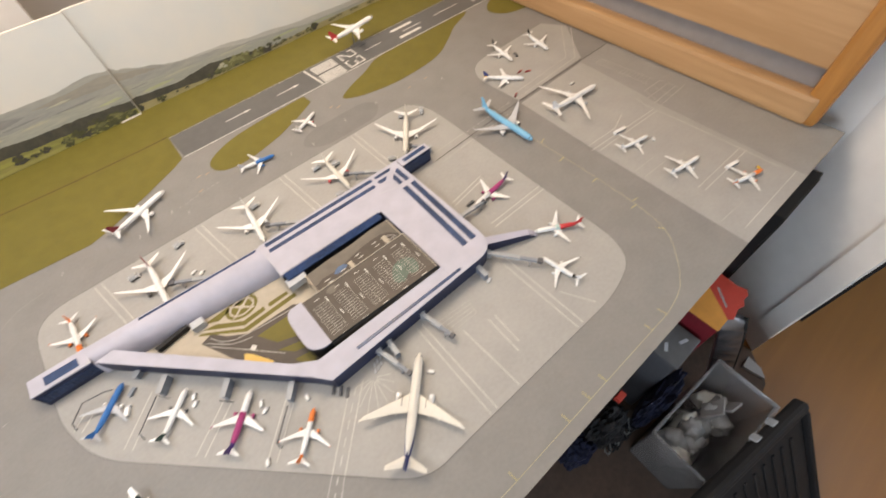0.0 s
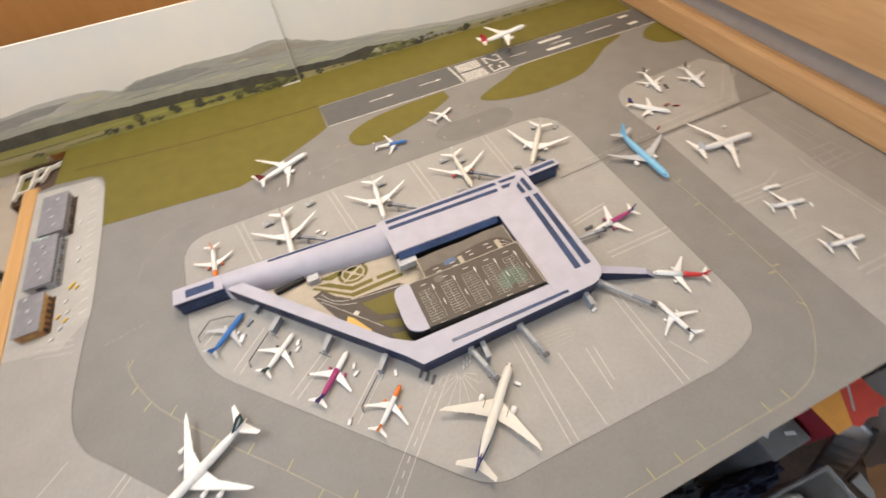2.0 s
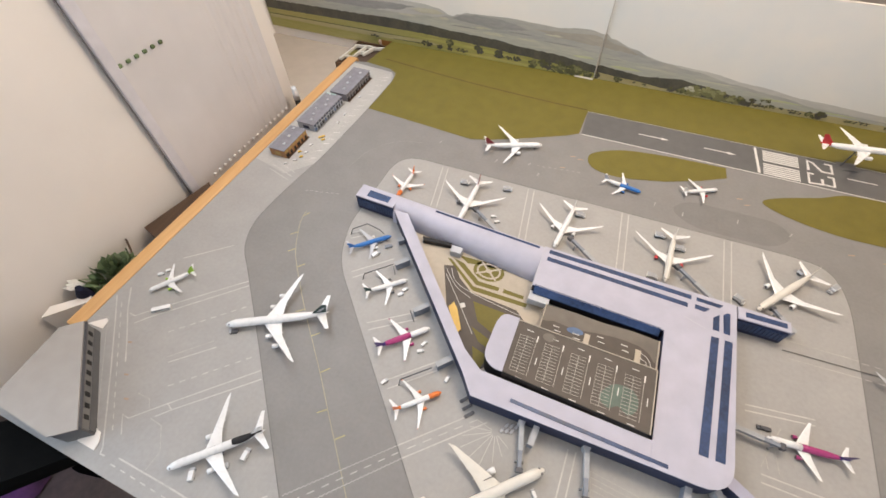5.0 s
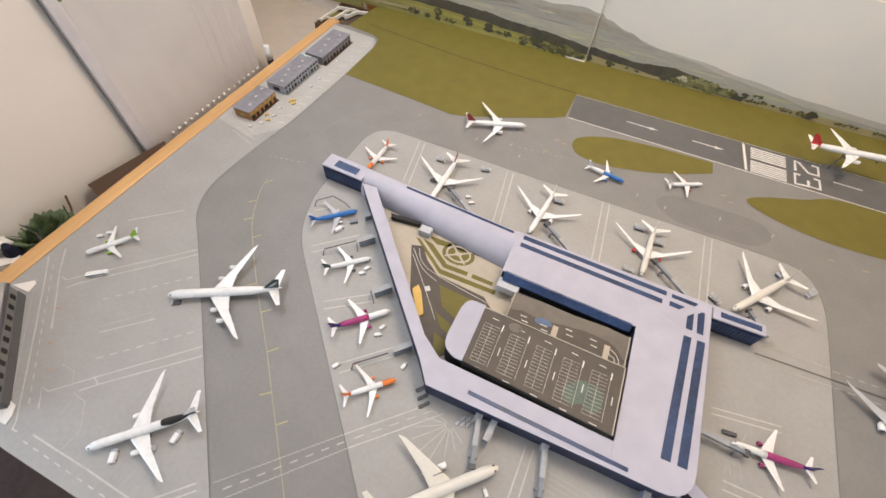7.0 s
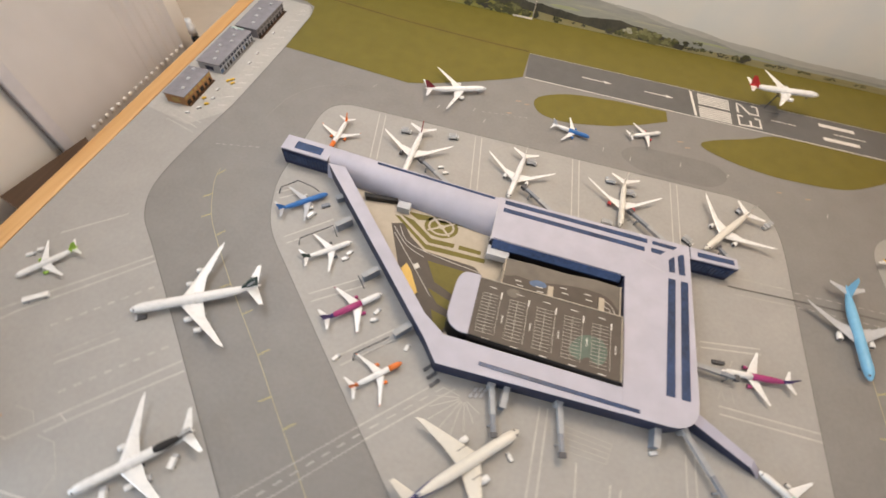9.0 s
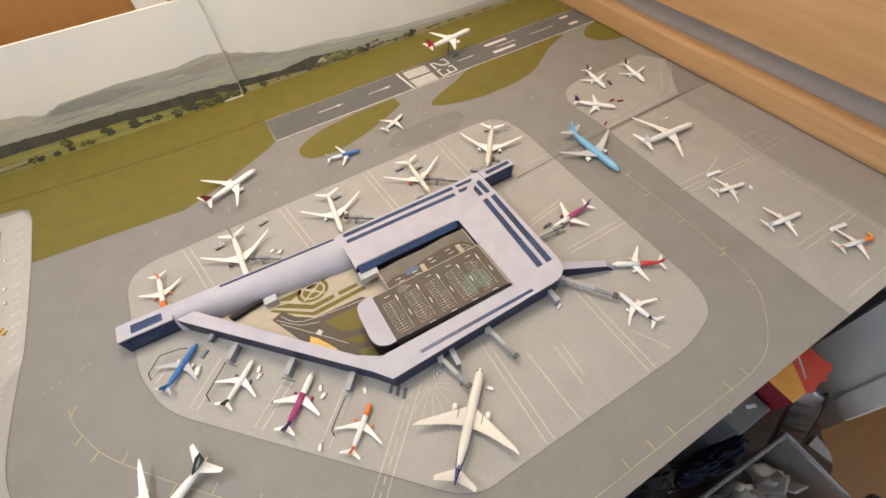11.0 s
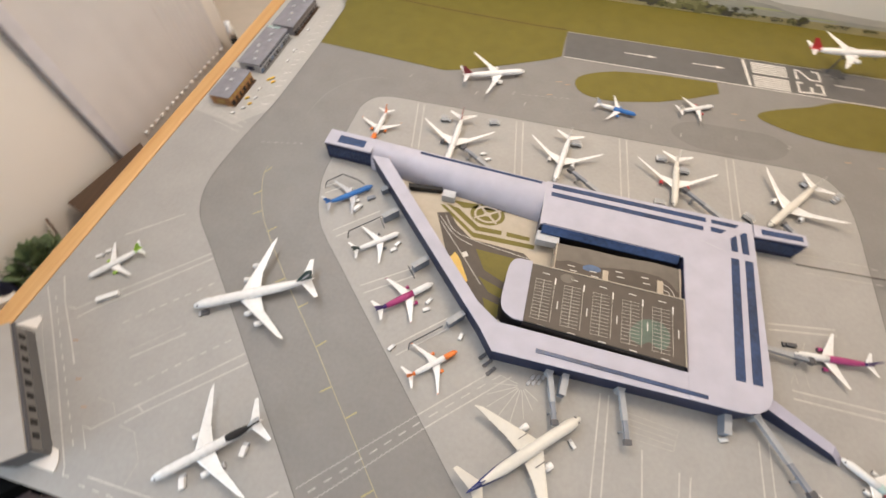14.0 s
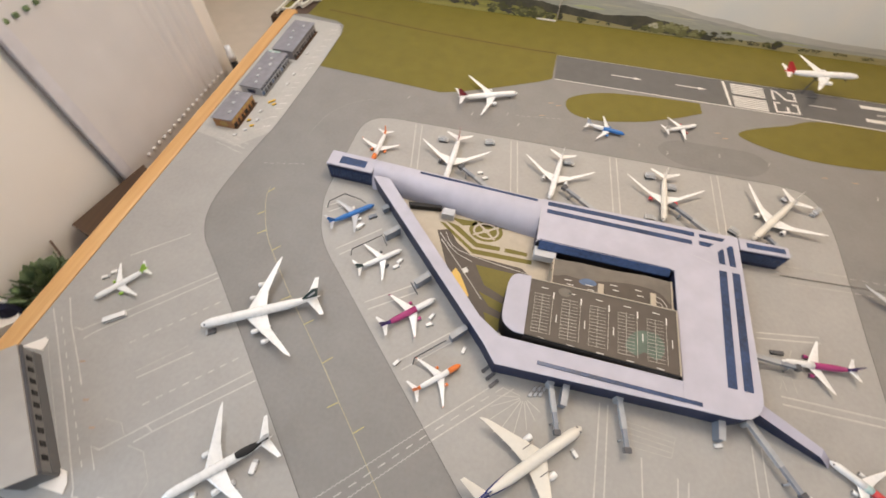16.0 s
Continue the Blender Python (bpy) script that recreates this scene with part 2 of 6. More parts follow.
    "dark": principled("black_plastic", (0.012, 0.011, 0.012), 0.65, 0.2, 60),
    "cable": principled("black_cable", (0.006, 0.006, 0.007), 0.7, 0.1, 60),
    "card_red": principled("red_carton", (0.55, 0.05, 0.03), 0.5, 0.08, 40),
    "card_orange": principled("orange_carton", (0.70, 0.30, 0.05), 0.5, 0.08, 40),
    "navy_cloth": principled("navy_cloth", (0.008, 0.010, 0.032), 0.9, 0.3, 80, 0.5, 300),
    "matt_black": principled("matt_black_laminate", (0.006, 0.0055, 0.005), 0.95, 0.2, 60, spec=0.05),
    # red-purple base carries the pink part of the glow on the cloth
    "violet": principled("glow_tinted_cloth", (0.12, 0.035, 0.085), 0.8, 0.3, 30, 0.4, 200),
}

M["clear"] = principled("frosted_clear", (0.70, 0.68, 0.68), 0.22, 0.08, 20)
M["film"] = principled("hazy_plastic_film", (0.62, 0.60, 0.59), 0.25, 0.2, 30, 0.4, 60)
M["film"].node_tree.nodes["Principled BSDF"].inputs["Transmission Weight"].default_value = 0.35
M["clear"].node_tree.nodes["Principled BSDF"].inputs["Transmission Weight"].default_value = 0.88


# ---- mesh helpers ----
def link_bm(name, bm, material, parent=None, label="", smooth=False):
    me = bpy.data.meshes.new(name)
    bmesh.ops.recalc_face_normals(bm, faces=bm.faces)
    if smooth:
        for f in bm.faces:
            f.smooth = True
    bm.to_mesh(me)
    bm.free()
    me.materials.append(material)
    ob = new(name, me)
    if parent:
        ob.parent = parent
    if label:
        ob["label"] = label
    return ob


def part(name, bm, material, parent, label="", smooth=False):
    return link_bm(name, bm, material, parent, label, smooth)


def thing(name, label, category, group="", kind="", at=None):
    ob = new(name)
    ob.empty_display_size = 0.02
    if at is not None:
        ob.matrix_world = at
    return tagged(ob, label, category, group, kind)


def prism(points, z0, z1, bm=None):
    """An upright solid over a plan polygon."""
    bm = bm or bmesh.new()
    lo = [bm.verts.new((x, y, z0)) for x, y in points]
    hi = [bm.verts.new((x, y, z1)) for x, y in points]
    bm.faces.new(hi)
    bm.faces.new(lo[::-1])
    for i in range(len(points)):
        j = (i + 1) % len(points)
        bm.faces.new((lo[i], lo[j], hi[j], hi[i]))
    return bm


def sheet(points, z, bm=None):
    """A flat printed area."""
    bm = bm or bmesh.new()
    bm.faces.new([bm.verts.new((x, y, z)) for x, y in points])
    return bm


def box(x0, x1, y0, y1, z0, z1, bevel=0.0, bm=None):
    b = prism([(x0, y0), (x1, y0), (x1, y1), (x0, y1)], z0, z1)
    if bevel:
        bmesh.ops.recalc_face_normals(b, faces=b.faces)
        bmesh.ops.bevel(b, geom=list(b.edges), offset=bevel, segments=2, affect="EDGES", profile=0.6)
    if bm is None:
        return b
    me = bpy.data.meshes.new("tmp")
    b.to_mesh(me)
    b.free()
    bm.from_mesh(me)
    bpy.data.meshes.remove(me)
    return bm


def ribbon(points, width, z, bm=None, dash=0.0, gap=0.0):
    """A printed line of the given width along a plan polyline, whole or dashed."""
    bm = bm or bmesh.new()
    pts = [Vector(p) for p in points]
    if dash:
        out = []
        for a, b in zip(pts, pts[1:]):
            n = max(1, int((b - a).length / (dash + gap)))
            u = (b - a) / n
            out += [(a + u * i, a + u * (i + dash / (dash + gap))) for i in range(n)]
        for a, b in out:
            ribbon([a, b], width, z, bm)
        return bm
    left, right = [], []
    for i, p in enumerate(pts):
        d = Vector((0, 0))
        if i:
            d += (p - pts[i - 1]).normalized()
        if i < len(pts) - 1:
            d += (pts[i + 1] - p).normalized()
        d.normalize()
        n = Vector((-d.y, d.x)) * width / 2
        left.append(bm.verts.new((*(p + n), z)))
        right.append(bm.verts.new((*(p - n), z)))
    for i in range(len(pts) - 1):
        bm.faces.new((right[i], right[i + 1], left[i + 1], left[i]))
    return bm


def smooth_line(points, steps=6, closed=False):
    """Catmull-Rom through plan points."""
    p = [Vector(q) for q in points]
    n = len(p)
    out = []
    for i in range(n if closed else n - 1):
        a, b, c, d = (p[(i - 1) % n], p[i], p[(i + 1) % n], p[(i + 2) % n]) if closed else (p[max(0, i - 1)], p[i], p[i + 1], p[min(n - 1, i + 2)])
        for s in range(steps):
            t = s / steps
            out.append(tuple(0.5 * (2 * b + (c - a) * t + (2 * a - 5 * b + 4 * c - d) * t * t + (3 * b - a - 3 * c + d) * t ** 3)))
    if not closed:
        out.append(tuple(p[-1]))
    return out


def rounded(points, radius, steps=6):
    """A plan polygon with corners rounded; a point may bring its own radius as a third value."""
    out, n = [], len(points)
    for i in range(n):
        p = Vector(points[i][:2])
        r = points[i][2] if len(points[i]) > 2 else radius
        a, b = Vector(points[i - 1][:2]) - p, Vector(points[(i + 1) % n][:2]) - p
        if r <= 0:
            out.append(tuple(p))
            continue
        ra, rb = min(r, a.length * 0.48), min(r, b.length * 0.48)
        s, e = p + a.normalized() * ra, p + b.normalized() * rb
        for k in range(steps + 1):
            t = k / steps
            out.append(tuple(s * (1 - t) ** 2 + p * 2 * t * (1 - t) + e * t * t))
    return out


def tube(points, radius, bm=None, sides=8):
    """A round bar along 3D points."""
    bm = bm or bmesh.new()
    pts = [Vector(p) for p in points]
    rings = []
    for i, p in enumerate(pts):
        d = (pts[min(i + 1, len(pts) - 1)] - pts[max(i - 1, 0)]).normalized()
        u = d.orthogonal().normalized() if not rings else (rings[-1][1] - d * rings[-1][1].dot(d)).normalized()
        v = d.cross(u)
        rings.append(([bm.verts.new(p + (u * math.cos(2 * math.pi * k / sides) + v * math.sin(2 * math.pi * k / sides)) * radius) for k in range(sides)], u))
    for (a, _), (b, _) in zip(rings, rings[1:]):
        for k in range(sides):
            bm.faces.new((a[k], a[(k + 1) % sides], b[(k + 1) % sides], b[k]))
    bm.faces.new(rings[0][0][::-1])
    bm.faces.new(rings[-1][0])
    return bm


# ---- the room ----
FLOOR, CEIL = -0.74, 1.66
WEST, EAST, NORTH, SOUTH = -1.30, 1.25, 0.62, -2.9


def wall(name, x0, x1, y0, y1, z0, z1, mat, label):
    ob = link_bm(name, box(x0, x1, y0, y1, z0, z1), mat)
    return tagged(ob, label, "wall", kind="structure")


tagged(link_bm("floor", prism([(WEST - 1.0, SOUTH - 0.3), (0.36, SOUTH - 0.3), (0.36, -1.44), (0.57, -1.40), (0.645, -1.315), (0.645, NORTH + 0.3), (WEST - 1.0, NORTH + 0.3)], FLOOR - 0.1, FLOOR), M["carpet"]), "taupe carpeted floor under the table", "floor", kind="structure")
tagged(link_bm("floor_hall", box(0.30, EAST + 0.7, SOUTH - 0.3, NORTH + 0.3, FLOOR - 0.1, FLOOR - 0.002), M["laminate"]), "orange-brown wood laminate floor", "floor", kind="structure")
tagged(link_bm("ceiling", box(WEST - 1.0, EAST + 0.7, SOUTH - 0.3, NORTH + 0.3, CEIL, CEIL + 0.1), M["wall"]), "plain white ceiling", "ceiling", kind="structure")
wall("wall_west", WEST - 0.9, WEST, -1.100, -0.075, FLOOR, CEIL, M["wall"], "cream painted wall beside the pine shelf")
wall("wall_jamb", WEST - 0.9, WEST, -1.168, -1.1005, FLOOR + 0.692, CEIL, M["wall"], "cream painted wall end above the black desk")
wall("wall_recess", WEST - 0.9, WEST - 0.34, -0.075, NORTH + 0.1, FLOOR, CEIL, M["wall"], "cream wall of the recess behind the pine rail")
wall("wall_low", WEST - 0.34, -1.185, 0.2775, 0.300, FLOOR, -0.0125, M["wall"], "cream panel under the printed backdrop")
# flat panel added here so the recess catches the ceiling lamp
tagged(link_bm("recess_panel", box(WEST - 0.34, -1.262, -0.0745, 0.2765, -0.075, -0.052, 0.004), M["sill"]), "flat beige panel added in the recess beside the blind", "window sill", kind="structure")
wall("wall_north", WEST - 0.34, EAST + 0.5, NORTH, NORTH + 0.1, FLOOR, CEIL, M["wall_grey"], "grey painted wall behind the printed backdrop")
WALL_END = [(0.645, -1.318), (0.95, -1.27), (0.95, NORTH + 0.1), (0.83, NORTH + 0.1), (0.83, -1.00), (0.80, -1.09)]
east_wall = tagged(link_bm("wall_east", prism(WALL_END, FLOOR, CEIL), M["trim"]), "white wall end behind the oak headboard", "wall", kind="structure")
part("door_gap", box(0.646, 0.672, -1.327, -1.3195, FLOOR + 0.25, CEIL - 0.3), M["dark"], east_wall, "dark door gap along the wall's edge")
part("architrave", prism([(0.6415, -1.3185), (0.6765, -1.2685), (0.6665, -1.2615), (0.6315, -1.3115)], FLOOR + 0.12, CEIL - 0.3), M["trim"], east_wall, "white door trim")
tagged(link_bm("baseboard", box(0.818, 0.8295, -0.99, 0.60, FLOOR, FLOOR + 0.075, 0.003), M["trim"]), "white skirting board at the wall's foot", "baseboard", kind="structure")
wall("wall_hall", EAST + 0.5, EAST + 0.6, SOUTH - 0.1, NORTH + 0.1, FLOOR, CEIL, M["wall"], "cream wall of the hall beyond")
wall("wall_alcove", WEST - 0.95, WEST - 0.9, SOUTH - 0.1, -1.10, FLOOR, CEIL, M["wall"], "cream wall of the alcove")
wall("wall_south", WEST - 0.9, EAST + 0.5, SOUTH - 0.1, SOUTH, FLOOR, CEIL, M["wall"], "plain cream wall closing the room")

# ---- the table board with its printed airport sheet ----
X0, X1, Y0, Y1 = -1.180, 0.745, -1.082, 0.285
ground = tagged(link_bm("ground", prism([(X0, Y0), (X1, Y0), (X1, Y1), (-1.124, Y1), (-1.143, 0.124), (X0, 0.116)], -0.018, 0.0), M["taxi"]), "grey printed airport sheet on a flat board", "ground", kind="structure")
Z1, Z2, Z3, Z4 = 0.0003, 0.0006, 0.0009, 0.0012


def printed(name, pts, z, mat, label=""):
    return part(name, sheet(pts, z), M[mat], ground, label)


STEP = [0]


def lines(name, runs, width, z, mat, dash=0.0, gap=0.0):
    for r in runs:
        STEP[0] = (STEP[0] + 1) % 40
        part(name, ribbon(r, width, z + 0.000006 * STEP[0], None, dash, gap), M[mat], ground)


# lighter concrete aprons
north_apron = rounded([(-0.835, -0.245, 0.07), (0.05, -0.245, 0.0), (0.115, -0.252, 0.04), (0.142, -0.32, 0.06), (0.132, -0.72, 0.02), (0.128, -0.94, 0.08), (0.03, -0.975, 0.05), (-0.35, -0.973, 0.0), (-0.429, -0.974, 0.05), (-0.806, -0.597, 0.05), (-0.836, -0.50, 0.03)], 0.05)
printed("apron", north_apron, Z1, "apron", "light grey printed concrete apron with rounded corners")
part("apron_edge_line", ribbon(north_apron + north_apron[:1], 0.0010, Z2, None), M["edge_line"], ground)
west_apron = [(X0, -1.082), (-0.60, -1.082)] + smooth_line([(-0.60, -1.062), (-0.66, -1.0), (-0.845, -0.812), (-0.96, -0.697), (-1.015, -0.64), (-1.04, -0.57), (-1.036, -0.46), (-1.02, -0.334)], 5) + smooth_line([(-1.012, -0.12), (-1.013, 0.05), (-1.035, 0.098)], 4) + [(X0, 0.11)]
printed("apron", west_apron, Z1, "apron", "light grey printed cargo apron")
part("apron_edge_line", ribbon(west_apron[2:], 0.0011, Z2), M["edge_line"], ground)
printed("apron", [(0.300, -1.082), (0.309, -0.704), (0.321, -0.472), (0.572, -0.468), (0.570, -0.535), (0.556, -0.72), (0.553, -1.082)], Z1, "apron", "light grey printed remote apron")
printed("apron", rounded([(0.325, -0.460, 0.01), (0.318, -0.30, 0.05), (0.37, -0.247, 0.06), (0.48, -0.248, 0.0), (0.66, -0.246, 0.0), (0.70, -0.312, 0.0), (0.590, -0.455, 0.0)], 0.03), Z1, "apron", "light grey printed apron beside the headboard")
printed("pale_strip", [(X0, -0.395), (-1.075, -0.418), (-1.024, -0.36), (-1.016, -0.25), (-1.0145, -0.12), (-1.0155, 0.05), (-1.036, 0.095), (X0, 0.107)], Z1 + 0.00015, "apron_pale", "pale printed concrete strip in front of the sheds")
printed("worn_patch", rounded([(-0.15, -0.155), (0.03, -0.155), (0.06, -0.19), (0.02, -0.235), (-0.14, -0.235), (-0.19, -0.195)], 0.03), Z1, "taxi_dark")

# runway and grass
printed("runway", [(-0.427, 0.105), (0.72, 0.105), (0.72, -0.004), (-0.424, -0.001)], Z1, "runway", "dark grey printed runway with white markings")
lines("runway_edge_line", [[(-0.427, 0.1045), (0.70, 0.1045)]], 0.0013, Z2, "line_pale")
lines("runway_edge_line", [[(-0.424, -0.001), (0.70, -0.003)]], 0.0024, Z2, "line")
printed("grass", [(-1.1245, Y1), (-1.1425, 0.124), (-1.05, 0.112), (-1.022, 0.095), (-1.013, 0.06), (-1.012, -0.100), (-0.85, -0.112), (-0.69, -0.126), (-0.645, -0.112), (-0.55, -0.068), (-0.46, -0.022), (-0.43, -0.002), (-0.427, 0.1055), (0.70, 0.1065), (0.70, Y1)], Z2, "grass", "olive green printed grass")
lines("grass_track", [smooth_line([(-1.09, 0.162), (-0.80, 0.128), (-0.55, 0.113), (-0.43, 0.1115)], 4)], 0.0046, Z3, "grass_dark")
printed("grass", smooth_line([(-0.204, -0.110), (-0.300, -0.133), (-0.364, -0.127), (-0.389, -0.095), (-0.374, -0.06), (-0.30, -0.026), (-0.19, -0.012)], 5) + [(-0.074, -0.008), (-0.072, -0.046), (-0.13, -0.078)], Z2, "grass", "olive green printed grass island")
printed("grass", smooth_line([(0.002, -0.098), (0.024, -0.120), (0.090, -0.142), (0.18, -0.152), (0.310, -0.140), (0.40, -0.095), (0.46, -0.055), (0.555, -0.010), (0.40, -0.006), (0.20, -0.006), (0.12, -0.04), (0.04, -0.072)], 5, True), Z2, "grass", "olive green printed grass island")
printed("grass", smooth_line([(0.606, -0.065), (0.628, -0.116), (0.68, -0.136), (0.72, -0.13), (0.72, -0.02), (0.655, -0.020)], 4, True), Z2, "grass", "olive green printed grass corner")

# runway markings: threshold bar, piano keys, number, aiming points, centre line
printed("threshold_bar", [(-0.012, 0.100), (-0.006, 0.100), (0.002, 0.003), (-0.004, 0.003)], Z2, "line")
for i in range(13):
    if i != 6:
        y = 0.0945 - i * 0.0072
        printed("piano_key", [(0.008, y), (0.086, y), (0.086, y - 0.0048), (0.008, y - 0.0048)], Z2, "line")
for x0, x1 in ((-0.285, -0.208), (-0.126, -0.052)):
    printed("runway_arrow", [(x0, 0.0545), (x1 - 0.02, 0.0545), (x1 - 0.02, 0.058), (x1, 0.053), (x1 - 0.02, 0.048), (x1 - 0.02, 0.0515), (x0, 0.0515)], Z2, "line")
for x0, x1 in ((0.185, 0.245), (0.335, 0.41), (0.47, 0.57)):
    printed("centre_dash", [(x0, 0.0545), (x1, 0.0545), (x1, 0.0515), (x0, 0.0515)], Z2, "line")
for y in (0.079, 0.028):
    printed("aiming_block", [(0.305, y + 0.006), (0.39, y + 0.006), (0.39, y - 0.006), (0.305, y - 0.006)], Z2, "line")
    printed("aiming_block", [(0.62, y + 0.006), (0.655, y + 0.006), (0.655, y - 0.006), (0.62, y - 0.006)], Z2, "line")


def stroke_digit(strokes, cx, cy):
    bm = bmesh.new()
    for s in strokes:
        ribbon([(cx + v, cy - u) for u, v in s], 0.0066, Z2 + 0.00002 * len(bm.faces), bm)
    part("runway_number", bm, M["line"], ground)


# 2 and 3, read looking along the runway
stroke_digit([[(-0.018, 0.012), (-0.018, 0.026), (0.014, 0.026), (0.014, 0.004), (-0.014, -0.014), (-0.018, -0.024), (0.018, -0.024)]], 0.130, 0.073)
stroke_digit([[(-0.018, 0.014), (-0.018, 0.026), (0.014, 0.026), (0.014, 0.002), (-0.006, 0.002)], [(0.014, 0.004), (0.018, -0.026), (-0.018, -0.026), (-0.018, -0.014)]], 0.130, 0.025)

# taxiway centre lines with stand ticks
yw = smooth_line([(-0.949, -0.505), (-0.945, -0.53), (-0.930, -0.565), (-0.907, -0.607), (-0.877, -0.645), (-0.805, -0.722), (-0.708, -0.818), (-0.663, -0.865), (-0.627, -0.902), (-0.555, -0.977), (-0.50, -1.035), (-0.44, -1.06)], 6) + [(-0.33, -1.061), (0.06, -1.060)]
ys = smooth_line([(0.06, -1.060), (0.12, -1.046), (0.175, -1.006), (0.217, -0.955), (0.233, -0.88), (0.238, -0.77), (0.239, -0.60), (0.238, -0.50)], 8)
lines("taxiway_centre_line", [yw, ys], 0.0012, Z2, "yellow_pale")
for x, y, a in ((-0.947, -0.520, 60), (-0.930, -0.564, 225), (-0.908, -0.606, 222), (-0.877, -0.645, 50), (-0.805, -0.722, 222), (-0.762, -0.765, 45), (-0.708, -0.817, 48), (-0.663, -0.866, 220), (-0.627, -0.901, 45), (-0.56, -0.972, 222), (-0.40, -1.061, 95), (-0.331, -1.061, 95), (-0.211, -1.061, 95), (-0.160, -1.061, 95), (-0.118, -1.061, 95), (0.012, -1.061, 95), (0.055, -1.06, 95), (0.219, -0.955, 120), (0.2335, -0.878, 175), (0.2335, -0.866, 350), (0.238, -0.775, 175), (0.239, -0.68, 185), (0.239, -0.611, 20)):
    u = Vector((math.cos(radians(a)), math.sin(radians(a)))) * 0.017
    lines("taxiway_tick", [[(x, y), (x + u.x, y + u.y)]], 0.0016, Z2, "yellow")
for pts in ([(-0.50, -0.165), (-0.43, -0.155), (-0.39, -0.15)], [(-0.991, -0.448), (-0.902, -0.429)]):
    lines("faint_taxi_line", [pts], 0.0011, Z2, "line_faint", 0.006, 0.006)
for x, y in ((-0.425, -0.10), (-0.405, -0.105), (-0.44, -0.15), (-0.03, -0.125), (-0.045, -0.11), (0.16, -0.20), (0.22, -0.20)):
    lines("guard_mark", [[(x - 0.006, y), (x + 0.006, y + 0.003)]], 0.003, Z2, "orange_print")
for x, y, a in ((-0.76, -0.17, 70), (-0.60, -0.19, 80), (-0.52, -0.17, 75), (-0.49, -0.20, 80), (-0.22, -0.20, 85), (-0.16, -0.21, 85), (-0.05, -0.19, 80), (0.25, -0.24, 70), (0.05, -0.19, 60)):
    u = Vector((math.cos(radians(a)), math.sin(radians(a)))) * 0.012
    lines("stand_tick", [[(x, y), (x + u.x, y + u.y)]], 0.0018, Z2, "line_faint")

lines("faint_taxi_line", [smooth_line([(-0.937, -0.345), (-0.930, -0.305), (-0.920, -0.270), (-0.891, -0.226), (-0.850, -0.197), (-0.800, -0.186)], 6)], 0.0011, Z2, "line_ghost")
for k in range(16):
    y = -0.345 + 0.027 * k + 0.004 * (k % 3)
    lines("bay_line", [[(-1.046, y), (-1.030, y + 0.006)]], 0.0013, Z3, "line")
# white stand lines, in pairs
pairs = [[(-0.715, -0.252), (-0.690, -0.385)], [(-0.497, -0.252), (-0.475, -0.41)], [(-0.283, -0.248), (-0.272, -0.415)], [(-0.075, -0.25), (-0.075, -0.42)]]
for a, b in pairs:
    lines("stand_line", [[a, b], [(a[0] + 0.014, a[1]), (b[0] + 0.014, b[1])]], 0.0022, Z2, "line_pale")
for (ax, ay), (bx, by) in (((-0.699, -0.551), (-0.766, -0.613)), ((-0.607, -0.650), (-0.680, -0.703)), ((-0.528, -0.722), (-0.597, -0.787)), ((-0.800, -0.508), (-0.822, -0.526))):
    lines("stand_line", [[(ax, ay), (bx, by)], [(ax + 0.010, ay - 0.011), (bx + 0.010, by - 0.011)]], 0.0022, Z2, "line_pale")
for x0, y0, x1, y1 in ((-0.287, -0.775, -0.293, -0.970), (-0.275, -0.775, -0.279, -0.970), (-0.075, -0.784, -0.076, -0.970), (-0.062, -0.784, -0.062, -0.970), (-0.228, -0.836, -0.226, -0.968), (-0.180, -0.851, -0.184, -0.928), (-0.166, -0.853, -0.171, -0.917), (-0.044, -0.902, -0.014, -0.960), (-0.04, -0.61, 0.06, -0.595), (-0.04, -0.60, 0.06, -0.585), (-0.02, -0.70, 0.132, -0.70), (-0.02, -0.712, 0.132, -0.712)):
    lines("stand_line", [[(x0, y0), (x1, y1)]], 0.0022, Z2, "line_pale")
lines("stand_line", [[(-0.250, -0.792), (-0.180, -0.799), (-0.187, -0.827), (-0.244, -0.825), (-0.250, -0.792)], [(-0.248, -0.800), (-0.182, -0.806)], [(-0.246, -0.808), (-0.184, -0.813)], [(-0.245, -0.816), (-0.186, -0.820)]], 0.0011, Z2, "line_faint")
for a, ln in ((168, 0.034), (190, 0.040), (208, 0.052), (224, 0.060), (243, 0.062), (262, 0.055), (283, 0.045), (305, 0.036), (330, 0.030)):
    u = Vector((math.cos(radians(a)), math.sin(radians(a))))
    lines("stand_line", [[(-0.398 + 0.006 * u.x, -0.794 + 0.006 * u.y), (-0.398 + ln * u.x, -0.794 + ln * u.y)]], 0.0011, Z2, "line_pale")
lines("stand_line", [[(-0.02, -0.62), (-0.01, -0.69)], [(-0.005, -0.62), (0.005, -0.69)], [(0.01, -0.62), (-0.02, -0.69)]], 0.0012, Z2, "line_faint")
# service roads
lines("service_road_line", [[(-0.447, -0.789), (-0.532, -0.871)], [(-0.414, -0.785), (-0.517, -0.884)]], 0.0020, Z2, "line_pale")
lines("service_road_dash", [[(-0.430, -0.787), (-0.5245, -0.8775)]], 0.0017, Z2, "line_pale", 0.012, 0.010)
